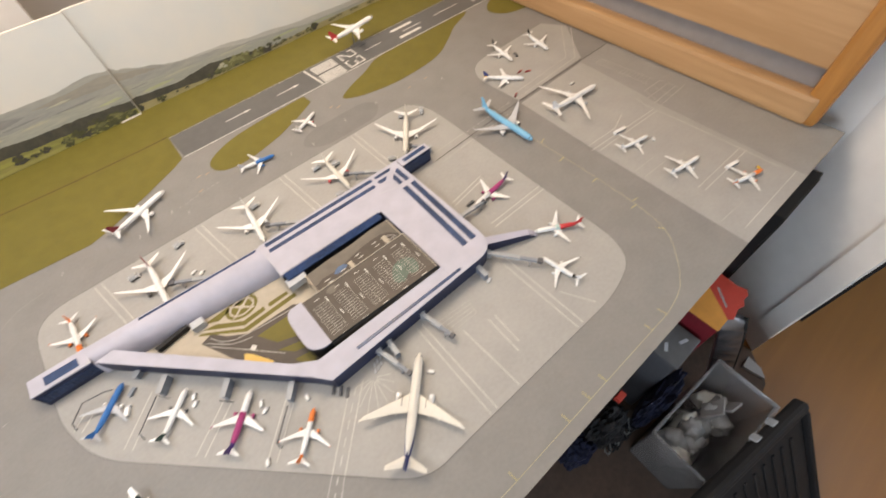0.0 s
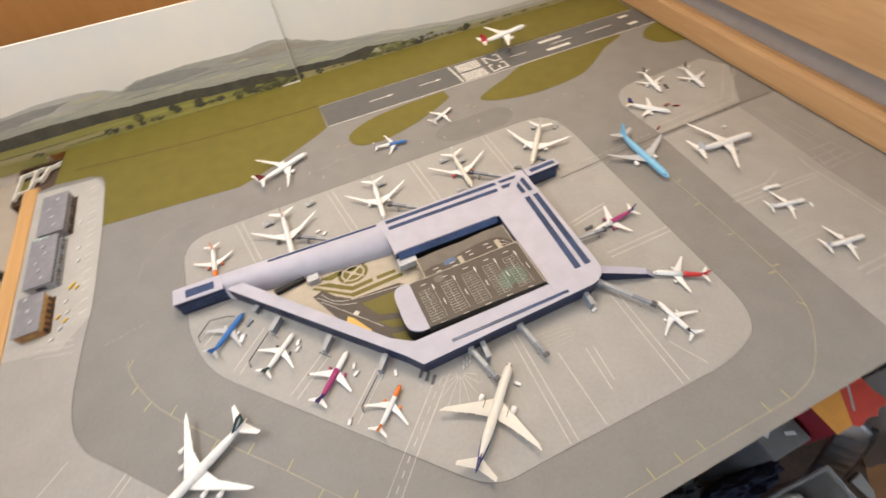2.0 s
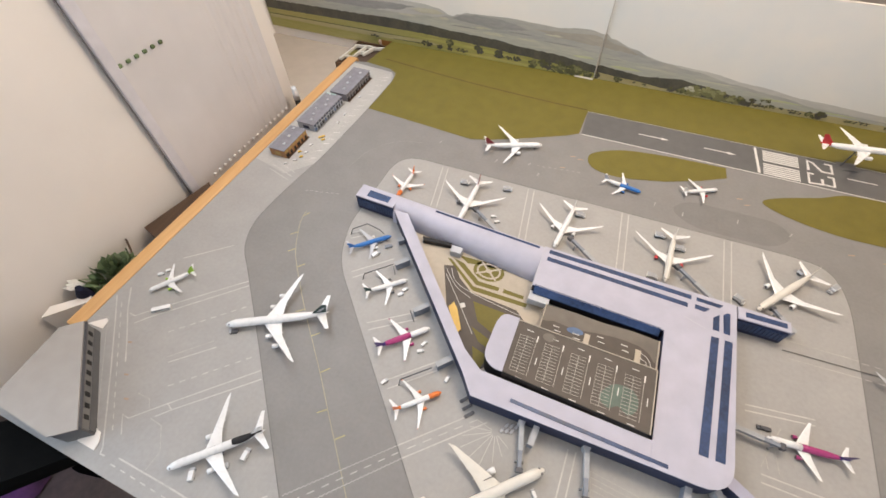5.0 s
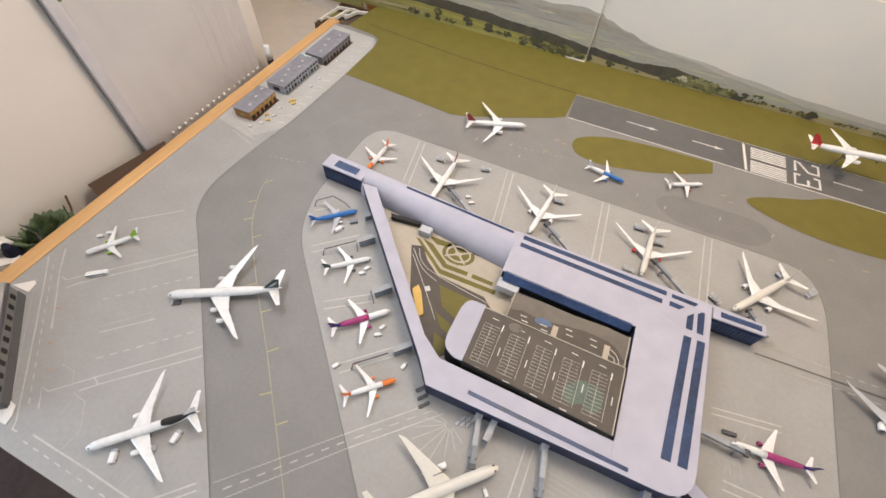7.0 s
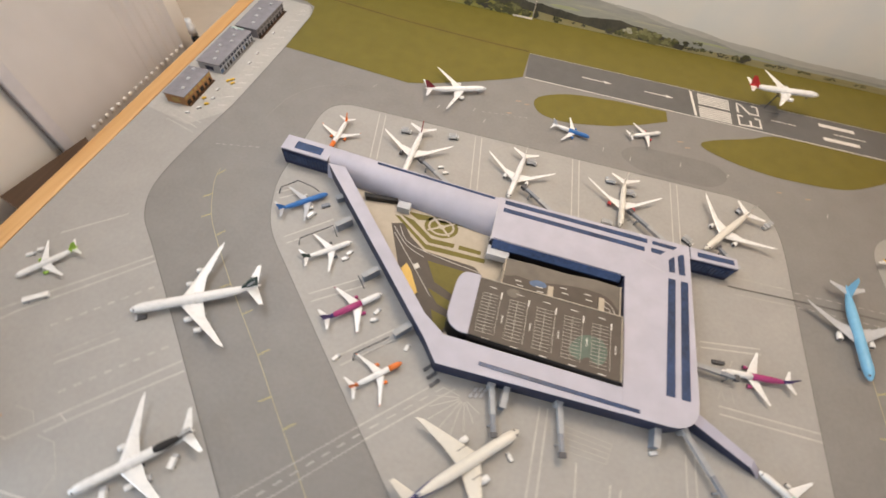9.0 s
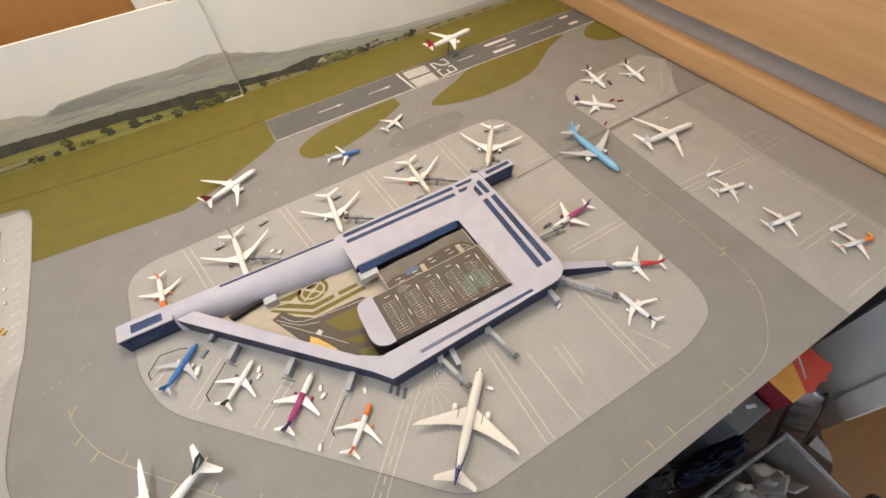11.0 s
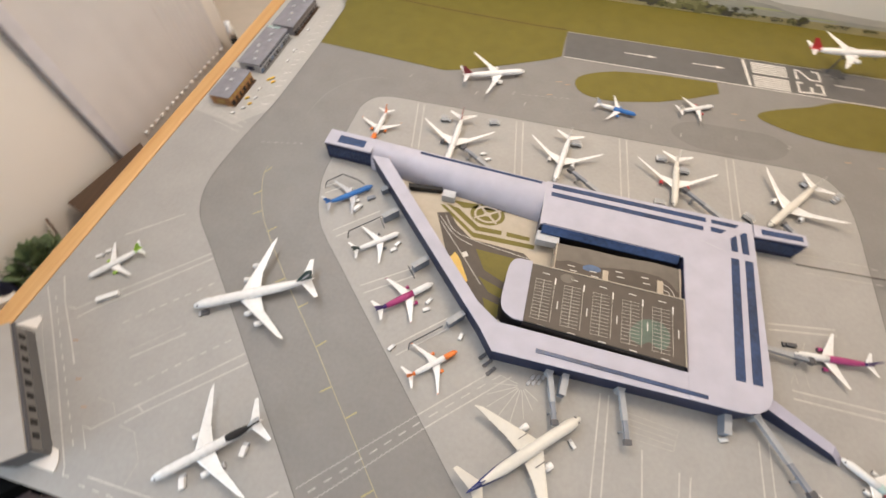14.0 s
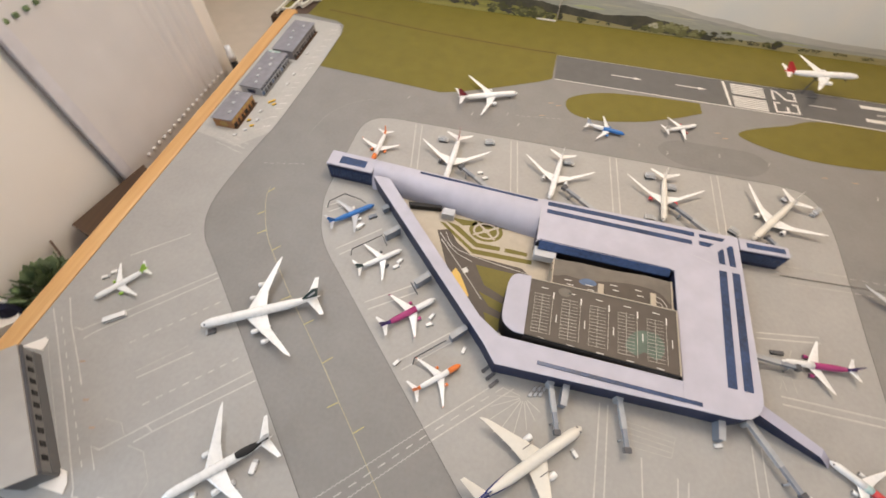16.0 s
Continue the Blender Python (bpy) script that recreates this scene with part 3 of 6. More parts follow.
for (ax, ay), (bx, by) in (((-0.657, -0.996), (-0.533, -0.872)), ((-0.641, -1.013), (-0.518, -0.885))):
    zig = []
    for i in range(53):
        t = i / 52
        w = 0.0009 if i % 2 else -0.0009
        zig.append((ax + (bx - ax) * t - 0.65 * w, ay + (by - ay) * t + 0.76 * w))
    lines("crossing_zigzag", [zig], 0.0011, Z3, "line_pale")
lines("service_road_dash", [[(-0.526, -0.879), (-0.648, -1.004)]], 0.0017, Z2, "line_pale", 0.010, 0.010)
# panel joint and crossing road east of the pier
lines("panel_joint", [[(0.02, -0.475), (0.165, -0.468), (0.334, -0.4625), (0.57, -0.4625), (0.70, -0.464)]], 0.0022, Z3, "line_dark")
lines("service_road_line", [[(0.030, -0.452), (0.138, -0.449)], [(0.030, -0.488), (0.138, -0.482)]], 0.0016, Z2, "line_faint")
lines("service_road_dash", [[(0.142, -0.452), (0.31, -0.447)], [(0.142, -0.482), (0.31, -0.478)]], 0.0014, Z2, "line_faint", 0.010, 0.008)
# west apron stand lines
for run in ([(-1.117, -0.857), (-1.102, -0.858), (-1.078, -0.834), (-0.948, -0.711)], [(-1.090, -0.870), (-1.077, -0.853), (-0.940, -0.719)], [(-0.971, -0.905), (-0.910, -0.849)], [(-0.949, -1.026), (-0.973, -1.002), (-0.959, -1.003), (-0.916, -0.960), (-0.807, -0.854)], [(-0.920, -0.984), (-0.901, -0.964), (-0.796, -0.866)], [(-0.916, -0.960), (-0.901, -0.966)], [(-1.116, -0.716), (-1.039, -0.649)]):
    lines("stand_line", [run], 0.0020, Z2, "line_pale")
for run in ([(-0.980, -0.898), (-0.923, -0.841)], [(-0.925, -0.989), (-0.899, -0.991), (-0.871, -1.021), (-0.872, -1.050)], [(-0.977, -0.966), (-0.951, -0.966), (-0.938, -0.979)]):
    lines("stand_line", [run], 0.0014, Z2, "line_faint")
for run in ([(-1.015, -0.859), (-0.907, -0.754)], [(-0.938, -0.937), (-0.831, -0.834)]):
    lines("stand_dash", [run], 0.0018, Z2, "line_pale", 0.009, 0.009)
for run in ([(-1.173, -0.837), (-1.143, -0.866), (-1.062, -0.947), (-1.013, -0.997), (-0.961, -1.051), (-0.956, -1.060), (-0.947, -1.059)], [(-1.161, -0.813), (-1.127, -0.852), (-1.071, -0.905), (-1.043, -0.933)], [(-0.924, -1.053), (-0.823, -1.053), (-0.728, -1.055), (-0.710, -1.050), (-0.671, -1.012)], [(-0.728, -1.055), (-0.677, -1.005)]):
    lines("service_road_line", [run], 0.0023, Z2, "line_pale")
lines("service_road_line", [[(-1.177, -0.886), (-1.146, -0.879), (-1.124, -0.905), (-1.000, -1.029)]], 0.0014, Z2, "line_faint")
lines("service_road_dash", [[(-1.150, -0.846), (-1.084, -0.912)], [(-1.084, -0.912), (-0.960, -1.034)], [(-0.929, -1.064), (-0.740, -1.067)]], 0.0017, Z2, "line_pale", 0.009, 0.010)
for x, y in ((-1.066, -0.903), (-1.022, -0.951), (-0.988, -0.982)):
    lines("guard_mark", [[(x - 0.004, y), (x + 0.004, y + 0.002)]], 0.003, Z2, "orange_print")
# general aviation strip lines by the sheds
for k in range(9):
    y = -0.36 + k * 0.035
    lines("bay_line", [[(-1.058, y), (-1.04, y + 0.012)]], 0.0014, Z2, "line_pale")
for y in (-0.385, -0.40, -0.415):
    lines("bay_line", [[(-1.12, y), (-1.05, y - 0.02)]], 0.0014, Z2, "line_pale")
for k in range(5):
    lines("bay_line", [[(-1.07 + 0.004 * k, 0.03 + 0.012 * k), (-1.052 + 0.004 * k, 0.034 + 0.012 * k)]], 0.0014, Z2, "line_pale")
# remote apron lines
for run in ([(0.301, -0.712), (0.527, -0.728)], [(0.315, -0.725), (0.525, -0.737)], [(0.309, -0.697), (0.403, -0.703), (0.458, -0.684)], [(0.364, -0.941), (0.534, -0.942)], [(0.369, -0.955), (0.537, -0.956)], [(0.535, -0.675), (0.528, -0.712), (0.534, -0.80), (0.540, -1.03)], [(0.33, -1.06), (0.55, -1.06)]):
    lines("stand_line", [run], 0.0017, Z2, "line_pale")
for run in ([(0.695, -0.297), (0.564, -0.422), (0.335, -0.431)], [(0.700, -0.330), (0.581, -0.441), (0.334, -0.452)]):
    lines("stand_line", [run], 0.0028, Z2, "line_faint")
for y in (-0.82, -0.845, -1.02):
    lines("stand_line", [[(0.315, y), (0.39, y - 0.004)]], 0.0014, Z2, "line_faint")
printed("worn_patch", [(0.5525, -1.08), (0.5555, -0.72), (0.5695, -0.535), (0.5715, -0.466), (0.70, -0.462), (0.74, -0.60), (0.74, -1.08)], Z1, "apron_worn")
for run in ([(0.576, -0.670), (0.642, -0.673)], [(0.556, -0.693), (0.639, -0.695)], [(0.549, -0.716), (0.646, -0.715)], [(0.560, -0.732), (0.670, -0.729)]):
    lines("bay_line", [run], 0.0015, Z2, "line_faint")
for run in ([(0.576, -0.670), (0.560, -0.732)], [(0.642, -0.673), (0.648, -0.730)], [(0.608, -0.671), (0.602, -0.731)], [(0.597, -0.491), (0.605, -0.663)], [(0.622, -0.500), (0.637, -0.657)]):
    lines("bay_line", [run], 0.0011, Z3, "line_faint")
for k in range(15):
    lines("bay_line", [[(0.5975 + 0.0005 * k, -0.500 - 0.0108 * k), (0.6225 + 0.0009 * k, -0.506 - 0.0102 * k)]], 0.0008, Z3, "line_faint")

# ---- terminal ----
RZ = 0.040
terminal = thing("airport_terminal", "lavender card model airport terminal with navy glazing and a courtyard", "model building", at=pose(-0.4, -0.58, 0))


def tpart(name, bm, mat, label="", smooth=False):
    bm.transform(Matrix.Translation((0.4, 0.58, 0)))
    return part(name, bm, M[mat], terminal, label, smooth)


def block(pts, z, wallmat, roofname="roof", lip=0.003):
    """Walls below, a roof slab with a thin lip above."""
    tpart("facade", prism(pts, 0.0, z - lip), wallmat, "dark navy glazed facade" if wallmat == "navy" else "")
    c = Vector((sum(p[0] for p in pts) / len(pts), sum(p[1] for p in pts) / len(pts)))
    tpart(roofname, prism([tuple(c + (Vector(p) - c) * 1.004) for p in pts], z - lip, z), "roof", "pale lavender flat roof")


block([(-0.842, -0.413), (-0.842, -0.449), (-0.748, -0.453), (-0.748, -0.417)], RZ, "navy")
block([(-0.068, -0.441), (-0.068, -0.4655), (0.014, -0.4635), (0.014, -0.443)], RZ, "navy")
# hall and east block in one roof with a rounded corner
east = rounded([(-0.416, -0.436, 0), (-0.07, -0.441, 0), (-0.074, -0.764, 0.045), (-0.183, -0.764, 0), (-0.183, -0.538, 0), (-0.416, -0.531, 0)], 0.0)
tpart("facade", prism(east, 0.0, RZ - 0.003), "navy", "dark navy glazed facade")
tpart("inner_facade", prism([(-0.415, -0.530), (-0.184, -0.537), (-0.184, -0.541), (-0.415, -0.534)], 0.0, 0.030), "black")
tpart("roof", prism(east, RZ - 0.003, RZ), "roof", "pale lavender flat roof")
block([(-0.1832, -0.7275), (-0.1832, -0.7640), (-0.451, -0.767), (-0.475, -0.737), (-0.452, -0.7225)], RZ - 0.0006, "navy")
block([(-0.452, -0.7205), (-0.4755, -0.7365), (-0.742, -0.4575), (-0.710, -0.456), (-0.487, -0.697)], RZ - 0.002, "navy")
# barrel wing: a quarter round that falls from the ridge into the courtyard
bm = bmesh.new()
rings = []
for i in range(2):
    x = (-0.748, -0.416)[i]
    yn = (-0.416, -0.437)[i]
    rad = (0.030, 0.050)[i]
    prof = [(yn, 0.0), (yn, RZ - 0.002), (yn - 0.004, RZ + 0.0015), (yn - 0.014, RZ + 0.002)]
    for k in range(1, 31):
        a = radians(3 * k)
        prof.append((yn - 0.014 - rad * math.sin(a), (RZ + 0.002) * math.cos(a)))
    rings.append([bm.verts.new((x, y, z)) for y, z in prof])
for k in range(len(rings[0]) - 1):
    bm.faces.new((rings[0][k], rings[1][k], rings[1][k + 1], rings[0][k + 1]))
for r in rings:
    bm.faces.new(r)
tpart("barrel_roof", bm, "roof", "pale lavender curved card roof", False)


def glazing(pts, z=RZ):
    tpart("skylight", prism(pts, z - 0.001, z + 0.0006), "glass", "dark blue printed glazing strip")


glazing([(-0.818, -0.424), (-0.818, -0.443), (-0.764, -0.445), (-0.764, -0.4275)])
glazing([(-0.655, -0.4285), (-0.655, -0.433), (-0.425, -0.4465), (-0.425, -0.442)], RZ + 0.0022)
glazing([(-0.405, -0.441), (-0.405, -0.450), (-0.145, -0.457), (-0.145, -0.448)])
glazing([(-0.405, -0.459), (-0.405, -0.468), (-0.150, -0.476), (-0.150, -0.467)])
glazing([(-0.136, -0.449), (-0.136, -0.4565), (-0.098, -0.4575), (-0.092, -0.450)])
glazing([(-0.138, -0.465), (-0.138, -0.474), (-0.122, -0.475), (-0.113, -0.466)])
glazing([(-0.108, -0.482), (-0.108, -0.506), (-0.098, -0.506), (-0.098, -0.472)])
glazing([(-0.086, -0.464), (-0.092, -0.470), (-0.091, -0.507), (-0.081, -0.507), (-0.081, -0.464)])
glazing([(-0.056, -0.449), (-0.056, -0.459), (0.008, -0.4575), (0.008, -0.4475)])
glazing([(-0.110, -0.520), (-0.121, -0.722), (-0.108, -0.722), (-0.098, -0.520)])
glazing([(-0.089, -0.520), (-0.099, -0.722), (-0.086, -0.722), (-0.077, -0.520)])
glazing([(-0.391, -0.7480), (-0.391, -0.7535), (-0.159, -0.7585), (-0.159, -0.7530)], RZ + 0.0002)
# the hall's sloped inner glazing over the drop-off road
bm = bmesh.new()
v = [bm.verts.new(p) for p in ((-0.411, -0.5295, RZ + 0.0008), (-0.189, -0.5365, RZ + 0.0008), (-0.189, -0.5475, RZ - 0.009), (-0.411, -0.5425, RZ - 0.009), (-0.411, -0.5425, RZ - 0.012), (-0.189, -0.5475, RZ - 0.012))]
bm.faces.new(v[:4])
bm.faces.new((v[3], v[2], v[5], v[4]))
tpart("sloped_glazing", bm, "glass", "dark blue sloped glazing band")
tpart("canopy_edge", box(-0.4165, -0.378, -0.556, -0.536, 0.010, 0.027, 0.001), "lgrey")
tpart("roof_joint", ribbon([(-0.155, -0.497), (-0.115, -0.51)], 0.0008, RZ + 0.0003), "lgrey")
for p in ([(-0.416, -0.436), (-0.416, -0.538)], [(-0.748, -0.414), (-0.748, -0.453)]):
    tpart("roof_joint", ribbon(p, 0.0009, RZ + 0.0004), "lgrey")
# glazed bands in the facades
for k in range(14):
    x = -0.838 + k * 0.0065
    tpart("window", box(x, x + 0.0052, -0.4510 - 0.0036 * k / 14, -0.4490, 0.010, 0.030), "glass")
for k in range(12):
    x = -0.063 + k * 0.0063
    tpart("window", box(x, x + 0.005, -0.4662, -0.4635, 0.010, 0.032), "glass")

# ---- car park and drop-off inside the courtyard ----
carpark = thing("car_park", "dark printed multi-storey car park model with white bay markings", "model building", at=pose(-0.3, -0.63, 0))


def cpart(name, bm, mat, label=""):
    bm.transform(Matrix.Translation((0.3, 0.63, 0)))
    return part(name, bm, M[mat], carpark, label)


DZ, RD = 0.046, 0.029
deck_plan = [(-0.4165, -0.6155), (-0.1885, -0.6195), (-0.1885, -0.7245), (-0.4165, -0.7145)]
cpart("deck", prism(deck_plan, 0.0, DZ), "deck", "dark brown-grey printed parking deck")
cpart("drop_off_road", prism([(-0.380, -0.5565), (-0.1845, -0.5555), (-0.1875, -0.6185), (-0.380, -0.6150)], 0.0, RD), "deck", "dark printed drop-off road")
cpart("parapet", prism([(-0.4165, -0.6150), (-0.4165, -0.6163), (-0.1885, -0.6203), (-0.1885, -0.6190)], DZ - 0.003, DZ + 0.0018), "paving")
cpart("parapet", prism([(-0.1895, -0.6200), (-0.1880, -0.6200), (-0.1880, -0.7240), (-0.1895, -0.7240)], DZ - 0.003, DZ + 0.0016), "paving")
cpart("parapet", prism([(-0.382, -0.556), (-0.3803, -0.556), (-0.3803, -0.614), (-0.382, -0.614)], 0.0, RD + 0.002), "paving")
cpart("parapet", prism([(-0.1865, -0.556), (-0.1845, -0.556), (-0.1850, -0.618), (-0.1870, -0.618)], 0.0, RD + 0.002), "paving")
cpart("parapet", prism([(-0.4165, -0.7135), (-0.4165, -0.7147), (-0.1885, -0.7247), (-0.1885, -0.7235)], DZ - 0.004, DZ + 0.0008), "black")
ramp_plan = rounded([(-0.4168, -0.612, 0.0), (-0.452, -0.612, 0.030), (-0.4545, -0.700, 0.022), (-0.434, -0.7145, 0.012), (-0.4168, -0.7145, 0.0)], 0.02)
cpart("ramp_wall", prism(ramp_plan, 0.0, DZ - 0.002), "black")
cpart("ramp_roof", prism(ramp_plan, DZ - 0.002, DZ + 0.001), "roof", "pale lavender rounded ramp roof")
mz = DZ + 0.0004
for c in range(5):
    bx = -0.4075 + c * 0.0433
    top, low = -0.6405 - 0.0008 * c, -0.7060 - 0.0014 * c
    for col in (0, 1):
        for r in range(13):
            y = top + (low - top) * r / 12
            cpart("bay_mark", ribbon([(bx + 0.0128 * col, y), (bx + 0.0128 * col + 0.0118, y)], 0.0006, mz), "bay_print")
    for x in (bx + 0.0122, bx + 0.0285):
        cpart("bay_mark", ribbon([(x, top + 0.0015), (x, low - 0.001)], 0.0007, mz + 0.0001), "bay_print")
    cpart("bay_mark", ribbon([(bx, top + 0.0005), (bx, low)], 0.0004, mz + 0.0001), "bay_print")
    cpart("lane_block", ribbon([(bx + 0.0292, top + 0.0075), (bx + 0.0292, top - 0.004)], 0.0020, mz + 0.0002), "line")
    cpart("lane_arrow", ribbon([(bx + 0.0085, top + 0.0125), (bx + 0.0195, top + 0.0120)], 0.0012, mz), "line")
    cpart("lane_arrow", ribbon([(bx + 0.0365, -0.671), (bx + 0.0365, -0.684)], 0.0014, mz), "line")
    cpart("lane_arrow", ribbon([(bx + 0.012, low - 0.0085), (bx + 0.023, low - 0.0090)], 0.0013, mz), "line")
cpart("ink_blot", sheet(smooth_line([(-0.267, -0.696), (-0.256, -0.674), (-0.240, -0.665), (-0.220, -0.667), (-0.210, -0.682), (-0.213, -0.700), (-0.224, -0.708), (-0.238, -0.700), (-0.252, -0.708)], 4, True), mz - 0.0002), "teal", "pale green-blue printed patch")
cpart("ink_blot", sheet(smooth_line([(-0.372, -0.628), (-0.366, -0.622), (-0.355, -0.622), (-0.350, -0.629), (-0.358, -0.636), (-0.368, -0.635)], 4, True), mz), "apron_dim")
rz = RD + 0.0004
cpart("pavement_strip", sheet(smooth_line([(-0.3795, -0.557), (-0.28, -0.5565), (-0.187, -0.556), (-0.188, -0.600), (-0.198, -0.588), (-0.218, -0.578), (-0.26, -0.577), (-0.298, -0.583), (-0.33, -0.588), (-0.36, -0.585), (-0.3795, -0.590)], 2, True), rz), "apron_dim")
for x, y in ((-0.360, -0.594), (-0.356, -0.602), (-0.325, -0.596), (-0.322, -0.604), (-0.285, -0.586), (-0.282, -0.595), (-0.245, -0.586), (-0.242, -0.596)):
    cpart("lane_arrow", ribbon([(x, y), (x + 0.011, y - 0.0003)], 0.0014, rz + 0.0003), "line")
cpart("kiosk", box(-0.3055, -0.2965, -0.611, -0.590, rz, rz + 0.003), "paving")
cpart("kiosk", box(-0.2215, -0.2125, -0.613, -0.587, rz, rz + 0.003), "paving")
cpart("blue_patch", sheet(smooth_line([(-0.336, -0.590), (-0.325, -0.584), (-0.311, -0.586), (-0.308, -0.593), (-0.320, -0.597), (-0.333, -0.596)], 4, True), rz + 0.0002), "blue_ink")
for k in (0.0, 0.007):
    cpart("lane_curve", ribbon(smooth_line([(-0.212, -0.590 - k), (-0.203 - k, -0.594 - k), (-0.196 - k, -0.603), (-0.194 - k, -0.614)], 4), 0.0012, rz + 0.0003), "line_pale")

# ---- garden court printed flat ----
garden = thing("garden_court", "printed forecourt with olive lawns, cream paths and dark access roads", "printed sheet", at=pose(-0.52, -0.56, 0))


def gpart(name, pts, z, mat, label="", width=0.0):
    bm = ribbon(pts, width, z) if width else sheet(pts, z)
    bm.transform(Matrix.Translation((0.52, 0.56, 0)))
    return part(name, bm, M[mat], garden, label)


gpart("paving", [(-0.69, -0.468), (-0.42, -0.487), (-0.372, -0.545), (-0.372, -0.605), (-0.44, -0.60), (-0.445, -0.70), (-0.455, -0.718), (-0.475, -0.70), (-0.70, -0.47)], Z2, "paving", "cream printed paving")
gpart("access_road", [(-0.597, -0.527), (-0.575, -0.520), (-0.555, -0.545), (-0.524, -0.567), (-0.43, -0.573), (-0.41, -0.59), (-0.44, -0.605), (-0.448, -0.70), (-0.462, -0.714), (-0.492, -0.686), (-0.546, -0.634)], Z3, "deck", "dark printed access road")
gpart("lawn", [(-0.512, -0.585), (-0.43, -0.588), (-0.442, -0.607), (-0.446, -0.64), (-0.490, -0.622)], Z4, "grass")
gpart("lawn", [(-0.497, -0.636), (-0.448, -0.652), (-0.449, -0.668), (-0.475, -0.66)], Z4, "grass")
gpart("lawn", [(-0.482, -0.672), (-0.449, -0.680), (-0.456, -0.708), (-0.470, -0.70)], Z4, "grass")
for pts in ([(-0.590, -0.532), (-0.555, -0.566), (-0.52, -0.580)], [(-0.585, -0.545), (-0.53, -0.605), (-0.49, -0.65)], [(-0.58, -0.528), (-0.545, -0.563), (-0.42, -0.582)]):
    gpart("road_line", smooth_line(pts, 4), Z4, "line_pale", "", 0.0012)
gpart("road_symbol", [(-0.535, -0.600), (-0.527, -0.594), (-0.521, -0.602), (-0.529, -0.608)], Z4, "line")
gpart("lawn", [(-0.577, -0.492), (-0.462, -0.487), (-0.462, -0.494), (-0.53, -0.500), (-0.553, -0.505)], Z3, "grass")
gpart("lawn", [(-0.585, -0.503), (-0.560, -0.508), (-0.518, -0.538), (-0.475, -0.537), (-0.475, -0.546), (-0.52, -0.548)], Z3, "grass")
gpart("lawn", [(-0.466, -0.537), (-0.425, -0.538), (-0.425, -0.546), (-0.466, -0.546)], Z3, "grass")
gpart("lawn", [(-0.597, -0.507), (-0.588, -0.507), (-0.524, -0.553), (-0.415, -0.552), (-0.415, -0.561), (-0.522, -0.563)], Z3, "grass")
ring = [(-0.507 + 0.032 * math.cos(radians(a)), -0.508 + 0.024 * math.sin(radians(a))) for a in range(0, 360, 15)]
gpart("lawn", ring, Z3, "grass")
gpart("path_ring", [(-0.507 + 0.023 * math.cos(radians(a)), -0.508 + 0.017 * math.sin(radians(a))) for a in range(0, 361, 15)], Z4, "paving", "", 0.004)
for a in (40, 130):
    u = Vector((0.030 * math.cos(radians(a)), 0.022 * math.sin(radians(a))))
    gpart("path", [(-0.507 - u.x, -0.508 - u.y), (-0.507 + u.x, -0.508 + u.y)], Z4 + 0.0001 + a * 1e-6, "paving", "", 0.004)
gpart("path_hub", [(-0.507 + 0.007 * math.cos(radians(a)), -0.508 + 0.005 * math.sin(radians(a))) for a in range(0, 360, 30)], Z4 + 0.0004, "paving")
tagged(link_bm("entrance_hut", box(-0.596, -0.572, -0.499, -0.483, 0.0, 0.016, 0.001), M["lgrey"]), "small pale grey card hut in the courtyard", "model building")
tagged(link_bm("yellow_card", prism([(-0.551, -0.615), (-0.545, -0.602), (-0.534, -0.613), (-0.512, -0.650), (-0.516, -0.658), (-0.526, -0.650)], 0.0016, 0.005), M["tan"]), "yellow card canopy lying by the access road", "card")
tagged(link_bm("walkway", prism([(-0.665, -0.482), (-0.60, -0.477), (-0.60, -0.483), (-0.66, -0.491)], 0.0014, 0.012), M["black"]), "dark card walkway across the courtyard", "model building")

# ---- printed backdrop on two foam boards ----
BY = 0.285


def ridge(x0, x1, pts, seed, amp, step=0.004):
    """A skyline between x0 and x1 through (x, z) points with a ragged edge."""
    out = []
    n = max(2, int((x1 - x0) / step))
    for i in range(n + 1):
        x = x0 + (x1 - x0) * i / n
        for (ax, az), (bx, bz) in zip(pts, pts[1:]):
            if ax <= x <= bx:
                t = (x - ax) / (bx - ax)
                t = t * t * (3 - 2 * t)
                z = az + (bz - az) * t
        z += amp * (noise.noise((x * 60 + seed, seed, 0)) + 0.6 * noise.noise((x * 170, seed, 3)) + 0.4 * noise.noise((x * 420, seed, 7)))
        out.append((x, z))
    return out


